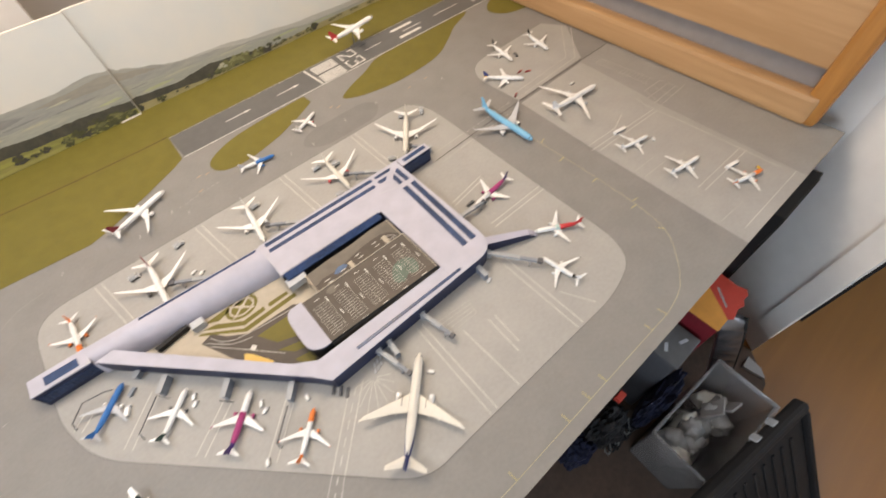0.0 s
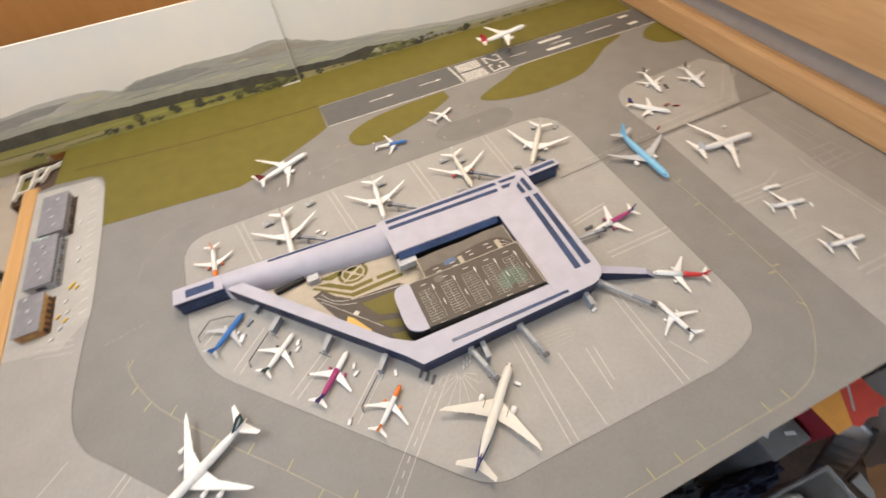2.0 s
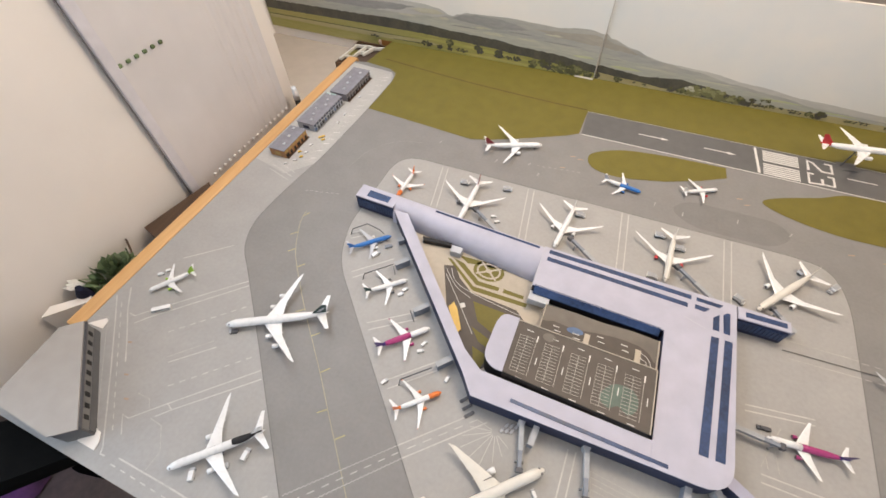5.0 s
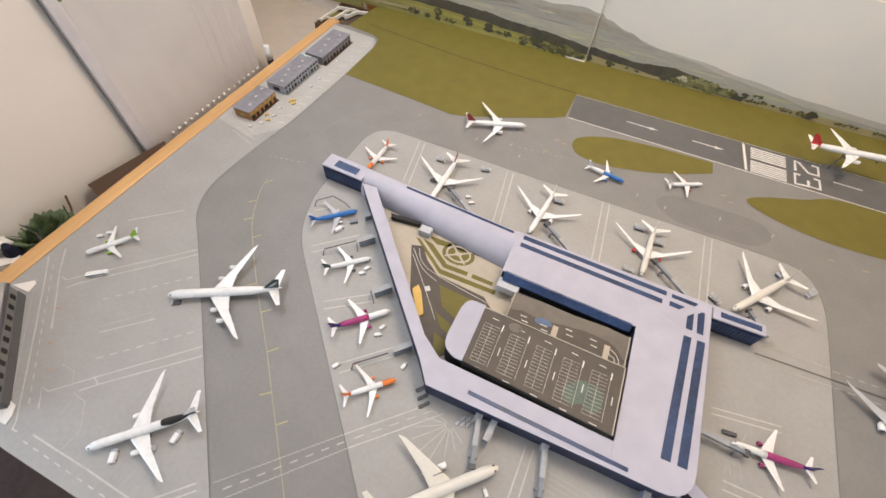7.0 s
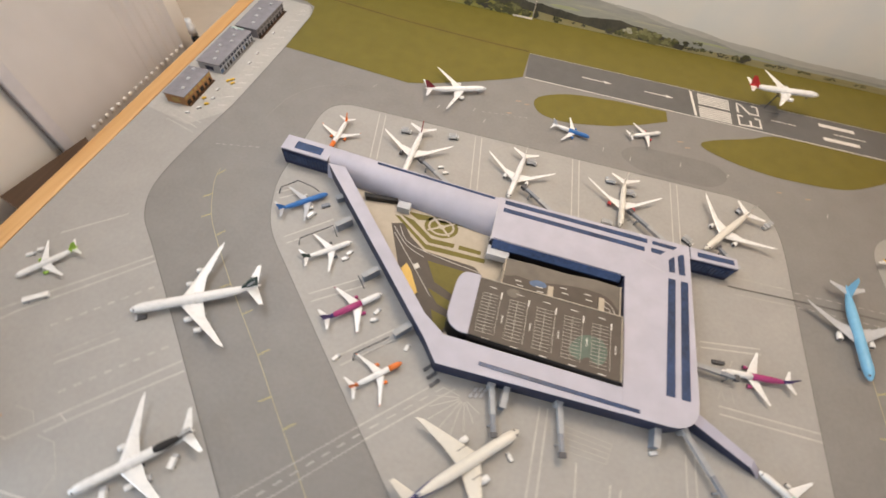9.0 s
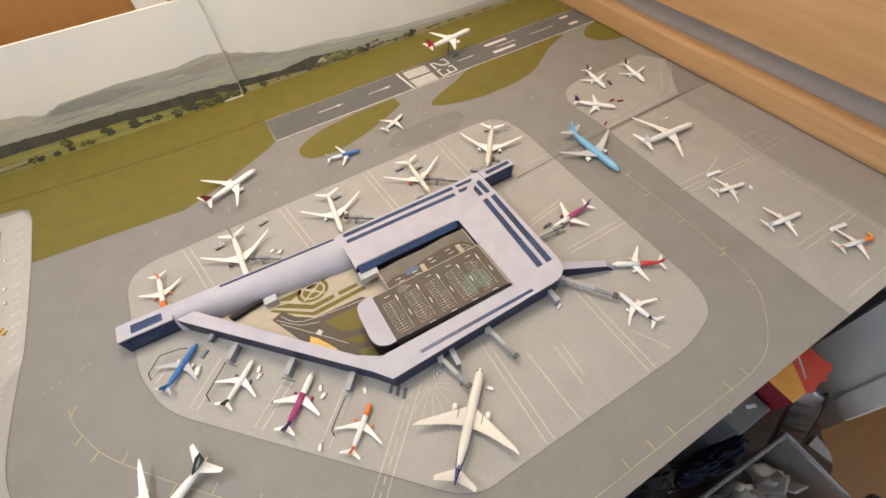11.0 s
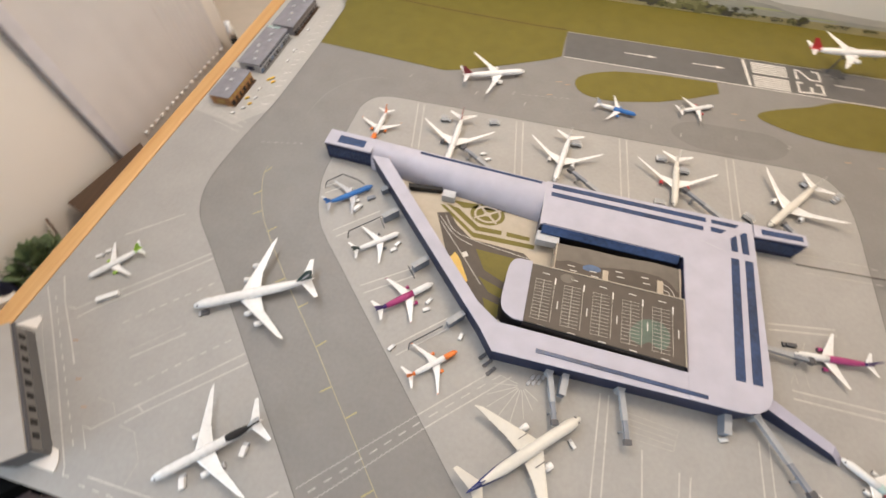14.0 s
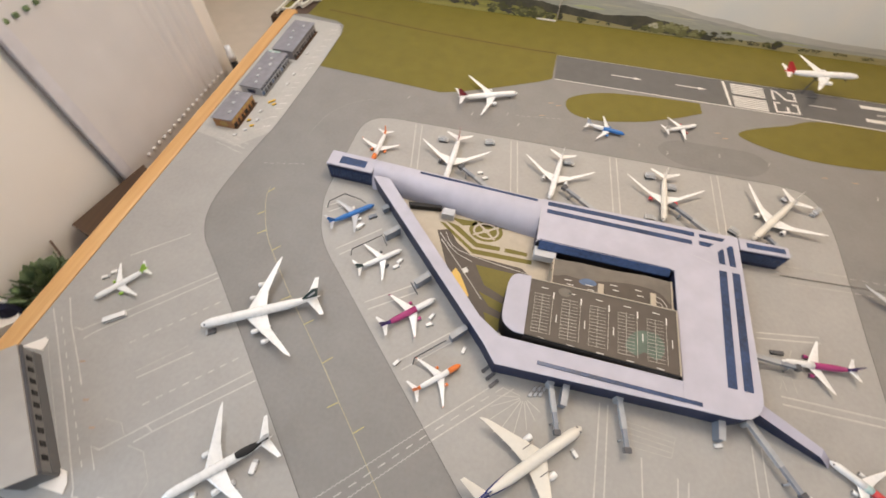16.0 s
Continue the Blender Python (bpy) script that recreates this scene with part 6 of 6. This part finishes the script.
# ---- west side: window blind, rail, box and plant ----
blind = thing("window_blind", "white fabric window blind with a bead chain along its hem", "blind", at=pose(WEST + 0.012, -0.3, 0))
bm = bmesh.new()
prof = []
for i in range(61):
    y = -0.222 + i * 0.00647
    ripple = 0.0032 * math.sin(i * 1.5) if 0.030 < y < 0.170 else 0.0006 * math.sin(i * 0.7)
    prof.append((0.004 + ripple, y))
a = [bm.verts.new((x, y, -0.30)) for x, y in prof]
b = [bm.verts.new((x, y, 0.62)) for x, y in prof]
for i in range(60):
    bm.faces.new((a[i], a[i + 1], b[i + 1], b[i]))
part("fabric", bm, M["blind"], blind, "", True)
for i in range(17):
    part("bead", box(0.0045, 0.0105, -0.160 + i * 0.0196, -0.1525 + i * 0.0196, -0.041, -0.0335, 0.0025), M["trim"], blind)
for i in range(6):
    part("garland_bead", box(0.0045, 0.010, -0.215 + i * 0.0205, -0.205 + i * 0.0205, 0.283, 0.291, 0.003), M["leaf"], blind, "green bead")
part("side_rail", box(0.0, 0.010, -0.236, -0.2125, -0.045, 0.62, 0.003), M["rail_lav"], blind, "grey metal side rail")
# dark strip standing in for the shadow the side rail casts on the wall
part("rail_shadow", box(-0.004, 0.001, -0.2380, -0.2365, -0.045, 0.62), M["pole"], blind)
part("rail_foot", box(0.002, 0.018, -0.231, -0.2195, -0.052, -0.0455, 0.002), M["trim"], blind)
storage = thing("dark_box", "dark brown box standing behind the rail", "box", at=pose(-1.245, -0.60, -0.30))
part("body", prism([(-0.036, -0.076), (0.012, -0.090), (0.022, 0.080), (-0.002, 0.096)], 0.0, 0.280), M["walnut"], storage)
part("lid", prism([(-0.037, -0.077), (0.013, -0.091), (0.023, 0.081), (-0.003, 0.097)], 0.2802, 0.286), M["walnut"], storage)
tagged(link_bm("side_shelf", box(-1.30, -1.213, -1.0, 0.6, -0.33, -0.30), M["walnut"]), "dark shelf behind the rail", "shelf")

# table under the board
table = thing("table", "dark wooden table under the airport board", "table", at=pose(-0.2, -0.4, FLOOR))
part("tabletop", box(-0.94, 0.92, -0.64, 0.66, 0.68, 0.722), M["walnut"], table)
for sx in (-0.85, 0.85):
    for sy in (-0.35, 0.60):
        part("leg", box(sx - 0.03, sx + 0.03, sy - 0.03, sy + 0.03, 0, 0.68, 0.003), M["walnut"], table)

# ---- things behind the rail: bottle, fabric plant, card frame model ----
bottle = thing("bottle", "small white bottle with a black base", "bottle", at=pose(-1.256, -0.112, -0.30))
part("body", loft([(0.0, 0.0, 0.010, 0.010), (0.14, 0.0, 0.010, 0.010), (0.25, 0.0, 0.0095, 0.0095), (0.283, 0, 0.0085, 0.0085)], 14), M["dark"], bottle, "black lower half", True).rotation_euler = (0, radians(-90), 0)
part("neck", loft([(0.2832, 0, 0.0095, 0.0095), (0.305, 0, 0.0095, 0.0095), (0.311, 0, 0.007, 0.007), (0.322, 0, 0.007, 0.007)], 14), M["white"], bottle, "white top", True).rotation_euler = (0, radians(-90), 0)

plant = thing("artificial_plant", "green artificial plant behind the pine rail", "plant", at=pose(-1.252, -0.795, -0.288))
part("pot", loft([(0.0, 0.0, 0.022, 0.022), (0.10, 0.0, 0.030, 0.030)], 14), M["navy_cloth"], plant).rotation_euler = (0, radians(-90), 0)
rng = random.Random(4)
for i in range(150):
    a, up = rng.uniform(0, 2 * math.pi), rng.uniform(0.05, 1.0)
    ring = math.sqrt(max(0.0, 1 - up * up))
    c = Vector((0.022 * ring * math.cos(a), 0.052 * ring * math.sin(a) - 0.005, 0.205 + 0.075 * up))
    d = Vector((math.cos(a) * 0.5 * ring, math.sin(a) * ring, 0.25 + 0.5 * up + rng.uniform(-0.4, 0.2))).normalized() * rng.uniform(0.020, 0.034)
    s = d.cross(Vector((rng.uniform(-0.3, 0.3), 0.2, 1))).normalized() * rng.uniform(0.007, 0.012)
    bm = bmesh.new()
    v = [bm.verts.new(p) for p in (c, c + d * 0.3 + s * 0.8, c + d * 0.65 + s, c + d, c + d * 0.65 - s, c + d * 0.3 - s * 0.8)]
    m = bm.verts.new(c + d * 0.5 + Vector((0, 0, 0.003)))
    for k in range(6):
        bm.faces.new((v[k], v[(k + 1) % 6], m))
    part("leaf", bm, M["leaf_pale" if i % 4 == 0 else "leaf"], plant)
for a in (-40, 0, 40):
    bm = bmesh.new()
    c, d = Vector((-0.020, -0.045, 0.270)), Vector((-0.022 + 0.00015 * a, -0.020 - 0.0002 * a, 0.020))
    s = Vector((0.006, -0.007, 0.0))
    v = [bm.verts.new(p) for p in (c, c + d * 0.6 + s, c + d, c + d * 0.6 - s)]
    m = bm.verts.new(c + d * 0.6 + Vector((0.002, 0, 0.003)))
    for k in range(4):
        bm.faces.new((v[k], v[(k + 1) % 4], m))
    part("petal", bm, M["cream"], plant, "dull cream petal")
for k in range(5):
    part("stem", tube([(0, 0, 0.08), (0.004 * (k - 2), 0.012 * (k - 2), 0.2), (0.006 * (k - 2), 0.024 * (k - 2), 0.30)], 0.0015, None, 6), M["leaf"], plant)
part("ribbon", loft([(-0.01, 0.0, 0.012, 0.014), (0.03, 0.0, 0.014, 0.018), (0.06, 0.0, 0.006, 0.008)], 10), M["navy_cloth"], plant, "dark navy ribbon").matrix_local = pose(-0.012, -0.062, 0.245, 0, -70, 0)
part("twig", tube([(0, 0.04, 0.24), (-0.020, 0.062, 0.262), (-0.040, 0.076, 0.276)], 0.0022, None, 6), M["walnut"], plant)
paper = tagged(link_bm("folded_card", prism([(-1.285, -0.93), (-1.225, -0.865), (-1.238, -0.855), (-1.292, -0.905)], -0.30, -0.012), M["sky_edge"]), "white folded card standing behind the rail", "card")

frame_model = thing("card_frame_model", "unfinished white card model frame in a brown tray", "model building", at=pose(-1.183, 0.158, 0.0))
for x0, x1, y0, y1 in ((-0.066, 0.045, 0.088, 0.096), (-0.066, -0.058, -0.060, 0.0878), (-0.0578, -0.036, -0.060, -0.052)):
    part("tray_wall", box(x0, x1, y0, y1, -0.12, -0.006, 0.002), M["walnut"], frame_model, "dark brown tray wall")
part("tray_floor", box(-0.066, 0.045, -0.060, 0.096, -0.130, -0.1202), M["walnut"], frame_model)
part("tray_filling", prism([(-0.0575, -0.050), (-0.036, -0.050), (-0.036, -0.020), (0.044, -0.020), (0.044, 0.087), (-0.0575, 0.087)], -0.1198, -0.016), M["carpet"], frame_model, "brown lining of the tray")
part("base_patch", box(-0.052, -0.026, -0.010, 0.040, -0.0155, -0.010), M["grass"], frame_model, "olive printed patch")
for pts in ([(-0.058, -0.040), (-0.052, 0.058)], [(-0.024, -0.016), (-0.016, 0.060)], [(-0.058, 0.056), (0.006, 0.066)], [(-0.056, -0.014), (-0.026, -0.012)], [(0.000, 0.010), (0.016, 0.066)], [(0.010, 0.056), (0.050, 0.070)], [(-0.016, 0.020), (0.010, 0.030)]):
    u = (Vector(pts[1]) - Vector(pts[0])).normalized()
    n = Vector((-u.y, u.x)) * 0.0032
    q = [Vector(pts[0]) + n, Vector(pts[0]) - n, Vector(pts[1]) - n, Vector(pts[1]) + n]
    part("card_strip", prism([tuple(v) for v in q], -0.0098, -0.003 + 0.03 * pts[1][1]), M["cream"], frame_model, "pale card strip")

# ---- north wall: oak door in a white frame above the backdrop ----
door = thing("door", "oak-brown door in a white frame behind the backdrop", "door", at=pose(-0.95, NORTH - 0.002, FLOOR))
part("leaf", box(-0.42, 0.34, -0.03, 0.0, 0.0, 2.02, 0.002), M["door"], door)
part("jamb", box(0.342, 0.43, -0.05, 0.0, 0.0, 2.08, 0.004), M["trim"], door)
part("jamb", box(-0.34, -0.33, -0.034, -0.0302, 0.0, 2.0), M["oak_z"], door)

# ---- clutter on the floor south-east of the table ----
bin_ = thing("storage_bin", "cloudy clear plastic storage bin full of white oddments", "storage box", at=pose(0.196, -1.296, FLOOR, 0, 0, -3))
W, D, H = 0.140, 0.076, 0.29


def bin_panel(name, corners):
    """A tapered wall of the bin, 3 mm thick; corners run along the rim and back along the foot."""
    bm = bmesh.new()
    n = (Vector(corners[1]) - Vector(corners[0])).cross(Vector(corners[3]) - Vector(corners[0])).normalized() * 0.003
    o = [bm.verts.new(c) for c in corners]
    i = [bm.verts.new(Vector(c) + n) for c in corners]
    bm.faces.new(o)
    bm.faces.new(i[::-1])
    for k in range(4):
        bm.faces.new((o[k], i[k], i[(k + 1) % 4], o[(k + 1) % 4]))
    part(name, bm, M["clear"], bin_)


K = 0.86
for s in (-1, 1):
    bin_panel("side_panel", [(-W, s * D, H), (W, s * D, H), (W * K, s * D * K, 0.004), (-W * K, s * D * K, 0.004)])
    bin_panel("end_panel", [(s * W, -D, H), (s * W, D, H), (s * W * K, D * K, 0.004), (s * W * K, -D * K, 0.004)])
    part("rim", box(-W - 0.007, W + 0.007, s * (D + 0.004) - 0.0035, s * (D + 0.004) + 0.0035, H - 0.010, H + 0.002, 0.002), M["clear"], bin_)
    part("rim", box(s * (W + 0.004) - 0.0035, s * (W + 0.004) + 0.0035, -D, D, H - 0.010, H + 0.002, 0.002), M["clear"], bin_)
part("bottom", box(-W * K, W * K, -D * K, D * K, 0.0, 0.0038), M["clear"], bin_)


def crumple(x, y, z, sx, sy, sz, mat, seed, name, label, cat, group="", level=3, turn=0.0, soft=False):
    """A soft, creased thing: a ball pushed about by ridged noise."""
    bm = bmesh.new()
    bmesh.ops.create_icosphere(bm, subdivisions=level, radius=1.0)
    for v in bm.verts:
        p = v.co.copy()
        n = noise.noise(p * 1.5 + Vector((seed, 0, 0))) * 0.30 + abs(noise.noise(p * (2.2 if soft else 3.4) + Vector((seed, 2, 0)))) * (0.55 if soft else 0.34) - 0.10
        v.co = Vector((p.x * sx, p.y * sy, max(-0.9, p.z) * sz)) * (1 + n)
    ob = tagged(link_bm(name, bm, M[mat], None, "", soft), label, cat, group)
    ob.matrix_world = pose(x, y, z, 0, 0, turn)
    return ob


rng = random.Random(12)
for i in range(9):
    u, v = -0.085 + 0.021 * i + rng.uniform(-0.01, 0.01), rng.uniform(-0.035, 0.030)
    crumple(0.207 + u, -1.292 + v, FLOOR + 0.150 + 0.010 * (i % 4), rng.uniform(0.030, 0.048), rng.uniform(0.022, 0.034), rng.uniform(0.030, 0.050), "film" if i % 4 else "cream", 3.1 * i, "white_oddment", "small crumpled white packaging in the storage bin", "packaging", "oddments in the bin", 3, rng.uniform(0, 180), True)
crumple(0.207, -1.292, FLOOR + 0.080, 0.080, 0.050, 0.075, "film", 40.0, "packing_film", "hazy crumpled plastic film filling the bin", "packaging", "", 4, 0.0, True)
for x, y, a in ((0.255, -1.29, 20), (0.285, -1.31, -12)):
    ob = tagged(link_bm("paper_card", box(-0.022, 0.022, -0.003, 0.003, -0.035, 0.035, 0.001), M["plastic"]), "pale grey card standing in the storage bin", "card", "cards in the bin")
    ob.matrix_world = pose(x, y, FLOOR + 0.215, 24, 8, a)
lid = thing("bin_lid", "black ribbed plastic lid leaning on the storage bin", "lid", at=pose(0.150, -1.600, FLOOR + 0.008, -37.5, 0, -8))
part("panel", box(-0.190, 0.190, -0.008, 0.008, 0.0, 0.345, 0.006), M["dark"], lid)
for k in range(9):
    part("rib", box(-0.158 + 0.036 * k, -0.148 + 0.036 * k, -0.013, -0.0082, 0.05, 0.30, 0.002), M["dark"], lid)
part("rim", box(-0.203, 0.203, -0.022, 0.012, 0.3452, 0.376, 0.010), M["dark"], lid)
for x in (-0.203, 0.1902):
    part("rim", box(x, x + 0.013, -0.022, 0.012, 0.0, 0.345, 0.005), M["dark"], lid)
for x in (0.035, 0.098):
    part("clip", box(x - 0.011, x + 0.011, -0.006, 0.015, 0.357, 0.379, 0.003), M["grey"], lid, "grey clip")
carton = thing("carton", "yellow and red printed carton beside the table", "box", at=pose(0.395, -1.120, FLOOR))
part("body", box(-0.085, 0.066, -0.043, 0.045, 0.0, 0.436, 0.002), M["dred"], carton, "dark red sides")
part("print_panel", prism([(-0.085, -0.045), (-0.040, -0.045), (0.022, 0.045), (-0.085, 0.045)], 0.4364, 0.4385), M["card_orange"], carton, "yellow printed top")
part("print_panel", prism([(-0.0395, -0.045), (-0.028, -0.054), (0.006, -0.048), (0.024, -0.054), (0.040, -0.045), (0.060, -0.046), (0.074, -0.036), (0.068, -0.012), (0.074, 0.045), (0.0225, 0.045)], 0.4364, 0.4385), M["card_red"], carton, "red printed top")
part("print_bar", prism([(-0.012, -0.024), (-0.008, -0.027), (0.030, 0.016), (0.026, 0.019)], 0.4386, 0.4392), M["plastic"], carton, "pale printed bar")
slab = thing("metal_case", "bent brushed metal case with a black edge", "case", at=pose(0.414, -1.302, FLOOR, 0, 0, -51))
bm = bmesh.new()
rows = []
for k in range(13):
    h = k / 12
    bend = 0.020 * max(0.0, (h - 0.78) / 0.22) ** 2
    rows.append([bm.verts.new((u - 0.104 * h, 0.058 * h + w + bend, 0.39 * h)) for u, w in ((-0.030, -0.009), (0.030, -0.009), (0.030, 0.009), (-0.030, 0.009))])
for p, q in zip(rows, rows[1:]):
    for k in range(4):
        bm.faces.new((p[k], p[(k + 1) % 4], q[(k + 1) % 4], q[k]))
bm.faces.new(rows[0][::-1])
bm.faces.new(rows[-1])
bmesh.ops.recalc_face_normals(bm, faces=bm.faces)
bmesh.ops.bevel(bm, geom=[e for e in bm.edges if abs(e.verts[0].co.x - e.verts[1].co.x) < 1e-6], offset=0.003, segments=2, affect="EDGES")
part("body", bm, principled("brushed_steel", (0.26, 0.26, 0.28), 0.32, 0.15, 40, metal=0.85), slab, "", True)
bm = bmesh.new()
tube([(0.0325, 0.000, 0.0), (-0.050, 0.047, 0.31), (-0.066, 0.062, 0.37), (-0.0715, 0.077, 0.393)], 0.006, bm, 8)
part("edge_strip", bm, M["dark"], slab, "black rubber edge strip")
tagged(link_bm("white_offcut", prism([(0.565, -1.322), (0.61, -1.318), (0.60, -1.365), (0.575, -1.39)], FLOOR + 0.0005, FLOOR + 0.012), M["plastic"]), "white card offcut on the floor by the wall", "card")

tray = thing("plastic_tray", "smoky grey plastic tray under the table edge", "tray", at=pose(0.243, -1.114, FLOOR))
part("body", box(-0.052, 0.052, -0.038, 0.040, 0.0, 0.37, 0.008), M["dgrey"], tray)
part("cover", box(-0.055, 0.055, -0.041, 0.042, 0.3703, 0.382, 0.004), M["steel_dark"], tray, "scuffed grey cover")
for u, v, a in ((-0.025, 0.01, 30), (0.02, -0.012, -20)):
    ob = tagged(link_bm("foil_scrap", box(-0.012, 0.012, -0.004, 0.004, 0.0, 0.002), M["lgrey"]), "small pale foil scrap on the tray", "packaging", "scraps on the tray")
    ob.matrix_world = pose(0.243 + u, -1.114 + v, FLOOR + 0.3825, 0, 0, a)
crumple(0.180, -1.180, -0.560, 0.095, 0.028, 0.15, "navy_cloth", 3.0, "cloth_bag", "dark navy cloth bag under the table edge", "bag", "bags under the table", 4)
crumple(0.03, -1.125, -0.60, 0.060, 0.045, 0.13, "dark", 8.0, "cloth_bag", "crumpled black plastic bag", "bag", "bags under the table", 4)
crumple(-0.06, -1.11, -0.66, 0.060, 0.045, 0.075, "navy_cloth", 14.0, "cloth_bag", "crumpled dark cloth bag", "bag", "bags under the table", 4)
tagged(link_bm("red_scrap", box(0.055, 0.085, -1.112, -1.094, -0.462, -0.444, 0.003), M["card_red"]), "small red packet on the bags", "packet")
rng = random.Random(31)
for i in range(9):
    cx, cy = 0.035 + 0.011 * i, -1.175 - 0.004 * (i % 3)
    pts = [(cx + 0.020 * math.cos(a * 0.9 + i), cy + 0.014 * math.sin(a * 1.1 + i), FLOOR + 0.006 + 0.010 * i + 0.003 * a) for a in range(9)]
    tagged(link_bm("cable_end", tube(pts, 0.0030, None, 6), M["cable" if i % 3 else "steel_mid"]), "short coiled dark cable in a heap", "cable", "cables in a heap")

# ---- black desk corner, cable and violet light in the alcove ----
desk = thing("black_desk", "black desk standing at the table corner", "desk", at=pose(-1.25, -1.18, FLOOR))
desk_plan = [(0.057, 0.094), (0.210, 0.092), (0.086, -0.031), (-0.50, -0.626), (-0.64, -0.46)]
part("worktop", prism(desk_plan, 0.662, 0.690), M["matt_black"], desk)
part("apron", prism([(0.065, 0.080), (0.160, 0.078), (0.070, -0.020), (-0.49, -0.588), (-0.60, -0.45)], 0.60, 0.6618), M["matt_black"], desk)
for x, y in ((0.160, 0.074), (-0.565, -0.455), (-0.49, -0.555)):
    part("leg", box(x - 0.010, x + 0.010, y - 0.010, y + 0.010, 0.0, 0.5998, 0.002), M["matt_black"], desk)
cable = thing("cable", "tangled thin black cable lying on the carpet", "cable", at=pose(-1.54, -1.408, FLOOR + 0.004))
CU, CV = Vector((0.079, 0.0435)), Vector((0.063, -0.0425))
for cu, cv, ru, rv, a0, tilt in ((0.0, 0.0, 1.0, 1.0, 0.0, 0.0), (-0.25, -0.05, 0.72, 0.62, 0.7, 0.25), (-0.10, -0.28, 0.50, 0.24, 0.2, -0.5), (-0.55, 0.55, 0.34, 0.42, 1.1, 0.4), (-0.28, 0.72, 0.46, 0.26, 0.4, 0.1), (-0.50, -0.15, 0.22, 0.60, 0.9, 0.2), (0.10, 0.85, 0.30, 0.38, 0.5, -0.3)):
    pts = []
    for k in range(23):
        th = a0 + 2 * math.pi * k / 22
        p, q = ru * math.cos(th), rv * math.sin(th)
        p, q = p * math.cos(tilt) - q * math.sin(tilt) + cu, p * math.sin(tilt) + q * math.cos(tilt) + cv
        w = CU * p + CV * q
        pts.append((w.x, w.y, 0.004 + 0.003 * math.sin(th * 2 + a0) + 0.004 * abs(cu)))
    part("loop", tube(pts, 0.0020, None, 6), M["cable"], cable)
part("tail", tube([(-0.060, -0.030, 0.002), (-0.085, -0.070, 0), (-0.115, -0.126, 0), (-0.18, -0.19, 0)], 0.0026, None, 6), M["cable"], cable)
part("plug", tube([(-0.010, 0.000, 0.006), (0.014, -0.016, 0.006)], 0.005, None, 8), M["cable"], cable)
bm = bmesh.new()
bmesh.ops.create_grid(bm, x_segments=26, y_segments=20, size=1.0)
for v in bm.verts:
    n = noise.noise((v.co.x * 1.8, v.co.y * 1.8, 2.0)) + 0.5 * noise.noise((v.co.x * 4.5, v.co.y * 4.5, 5.0))
    edge = 1 - max(abs(v.co.x), abs(v.co.y)) ** 4
    v.co = Vector((v.co.x * 0.155 * (1 + 0.15 * n), v.co.y * 0.105 * (1 + 0.15 * n), 0.006 + edge * (0.045 + 0.035 * n)))
cloth = tagged(link_bm("glow_tinted_cloth", bm, M["violet"], None, "", True), "crumpled cloth tinted red-purple for the glow, lit violet on the carpet", "cloth")
cloth.matrix_world = pose(-1.775, -1.372, FLOOR, 0, 0, 25)
glow = bpy.data.materials.new("violet_led")
glow.use_nodes = True
glow.node_tree.nodes["Principled BSDF"].inputs["Emission Color"].default_value = (0.10, 0.08, 1.0, 1)
glow.node_tree.nodes["Principled BSDF"].inputs["Emission Strength"].default_value = 1.4
pink_glow = glow.copy()
pink_glow.name = "pink_added_glow"
pink_glow.node_tree.nodes["Principled BSDF"].inputs["Emission Color"].default_value = (1.0, 0.12, 0.35, 1)
led = tagged(link_bm("led_strip", box(-0.060, 0.060, -0.003, 0.003, 0.0, 0.006), glow), "small glowing blue-violet LED strip", "light strip")
led.matrix_world = pose(-1.725, -1.482, FLOOR + 0.010, 0, 0, 28)
area_lamp("led_light", (-1.68, -1.50, FLOOR + 0.10), (-1.74, -1.42, FLOOR), 0.10, 0.02, 0.40, (0.30, 0.20, 1.0))
# box, emitter and lamp added to make the pink glow, its source unseen
adapter = thing("glow_box", "small pale box added on the carpet to catch a pink glow", "adapter", at=pose(-1.478, -1.480, FLOOR, 0, 0, 30))
part("body", box(-0.042, 0.042, -0.024, 0.024, 0.0, 0.018, 0.004), M["plastic"], adapter)
part("pink_emitter", box(-0.046, -0.0425, -0.004, 0.004, 0.008, 0.016), pink_glow, adapter, "pink emitter added for the glow")
area_lamp("pink_fill_light", (-1.525, -1.500, FLOOR + 0.060), (-1.475, -1.475, FLOOR), 0.03, 0.02, 0.045, (1.0, 0.16, 0.40))

skirt = thing("black_drawer_unit", "black drawer unit under the board's corner", "cabinet", at=pose(0.60, -1.098, FLOOR))
part("body", box(-0.10, 0.10, -0.008, 0.018, 0.0, 0.66, 0.003), M["dark"], skirt)
for k in range(3):
    part("drawer_front", box(-0.096, 0.096, -0.0115, -0.0085, 0.03 + 0.21 * k, 0.225 + 0.21 * k, 0.001), M["dark"], skirt)
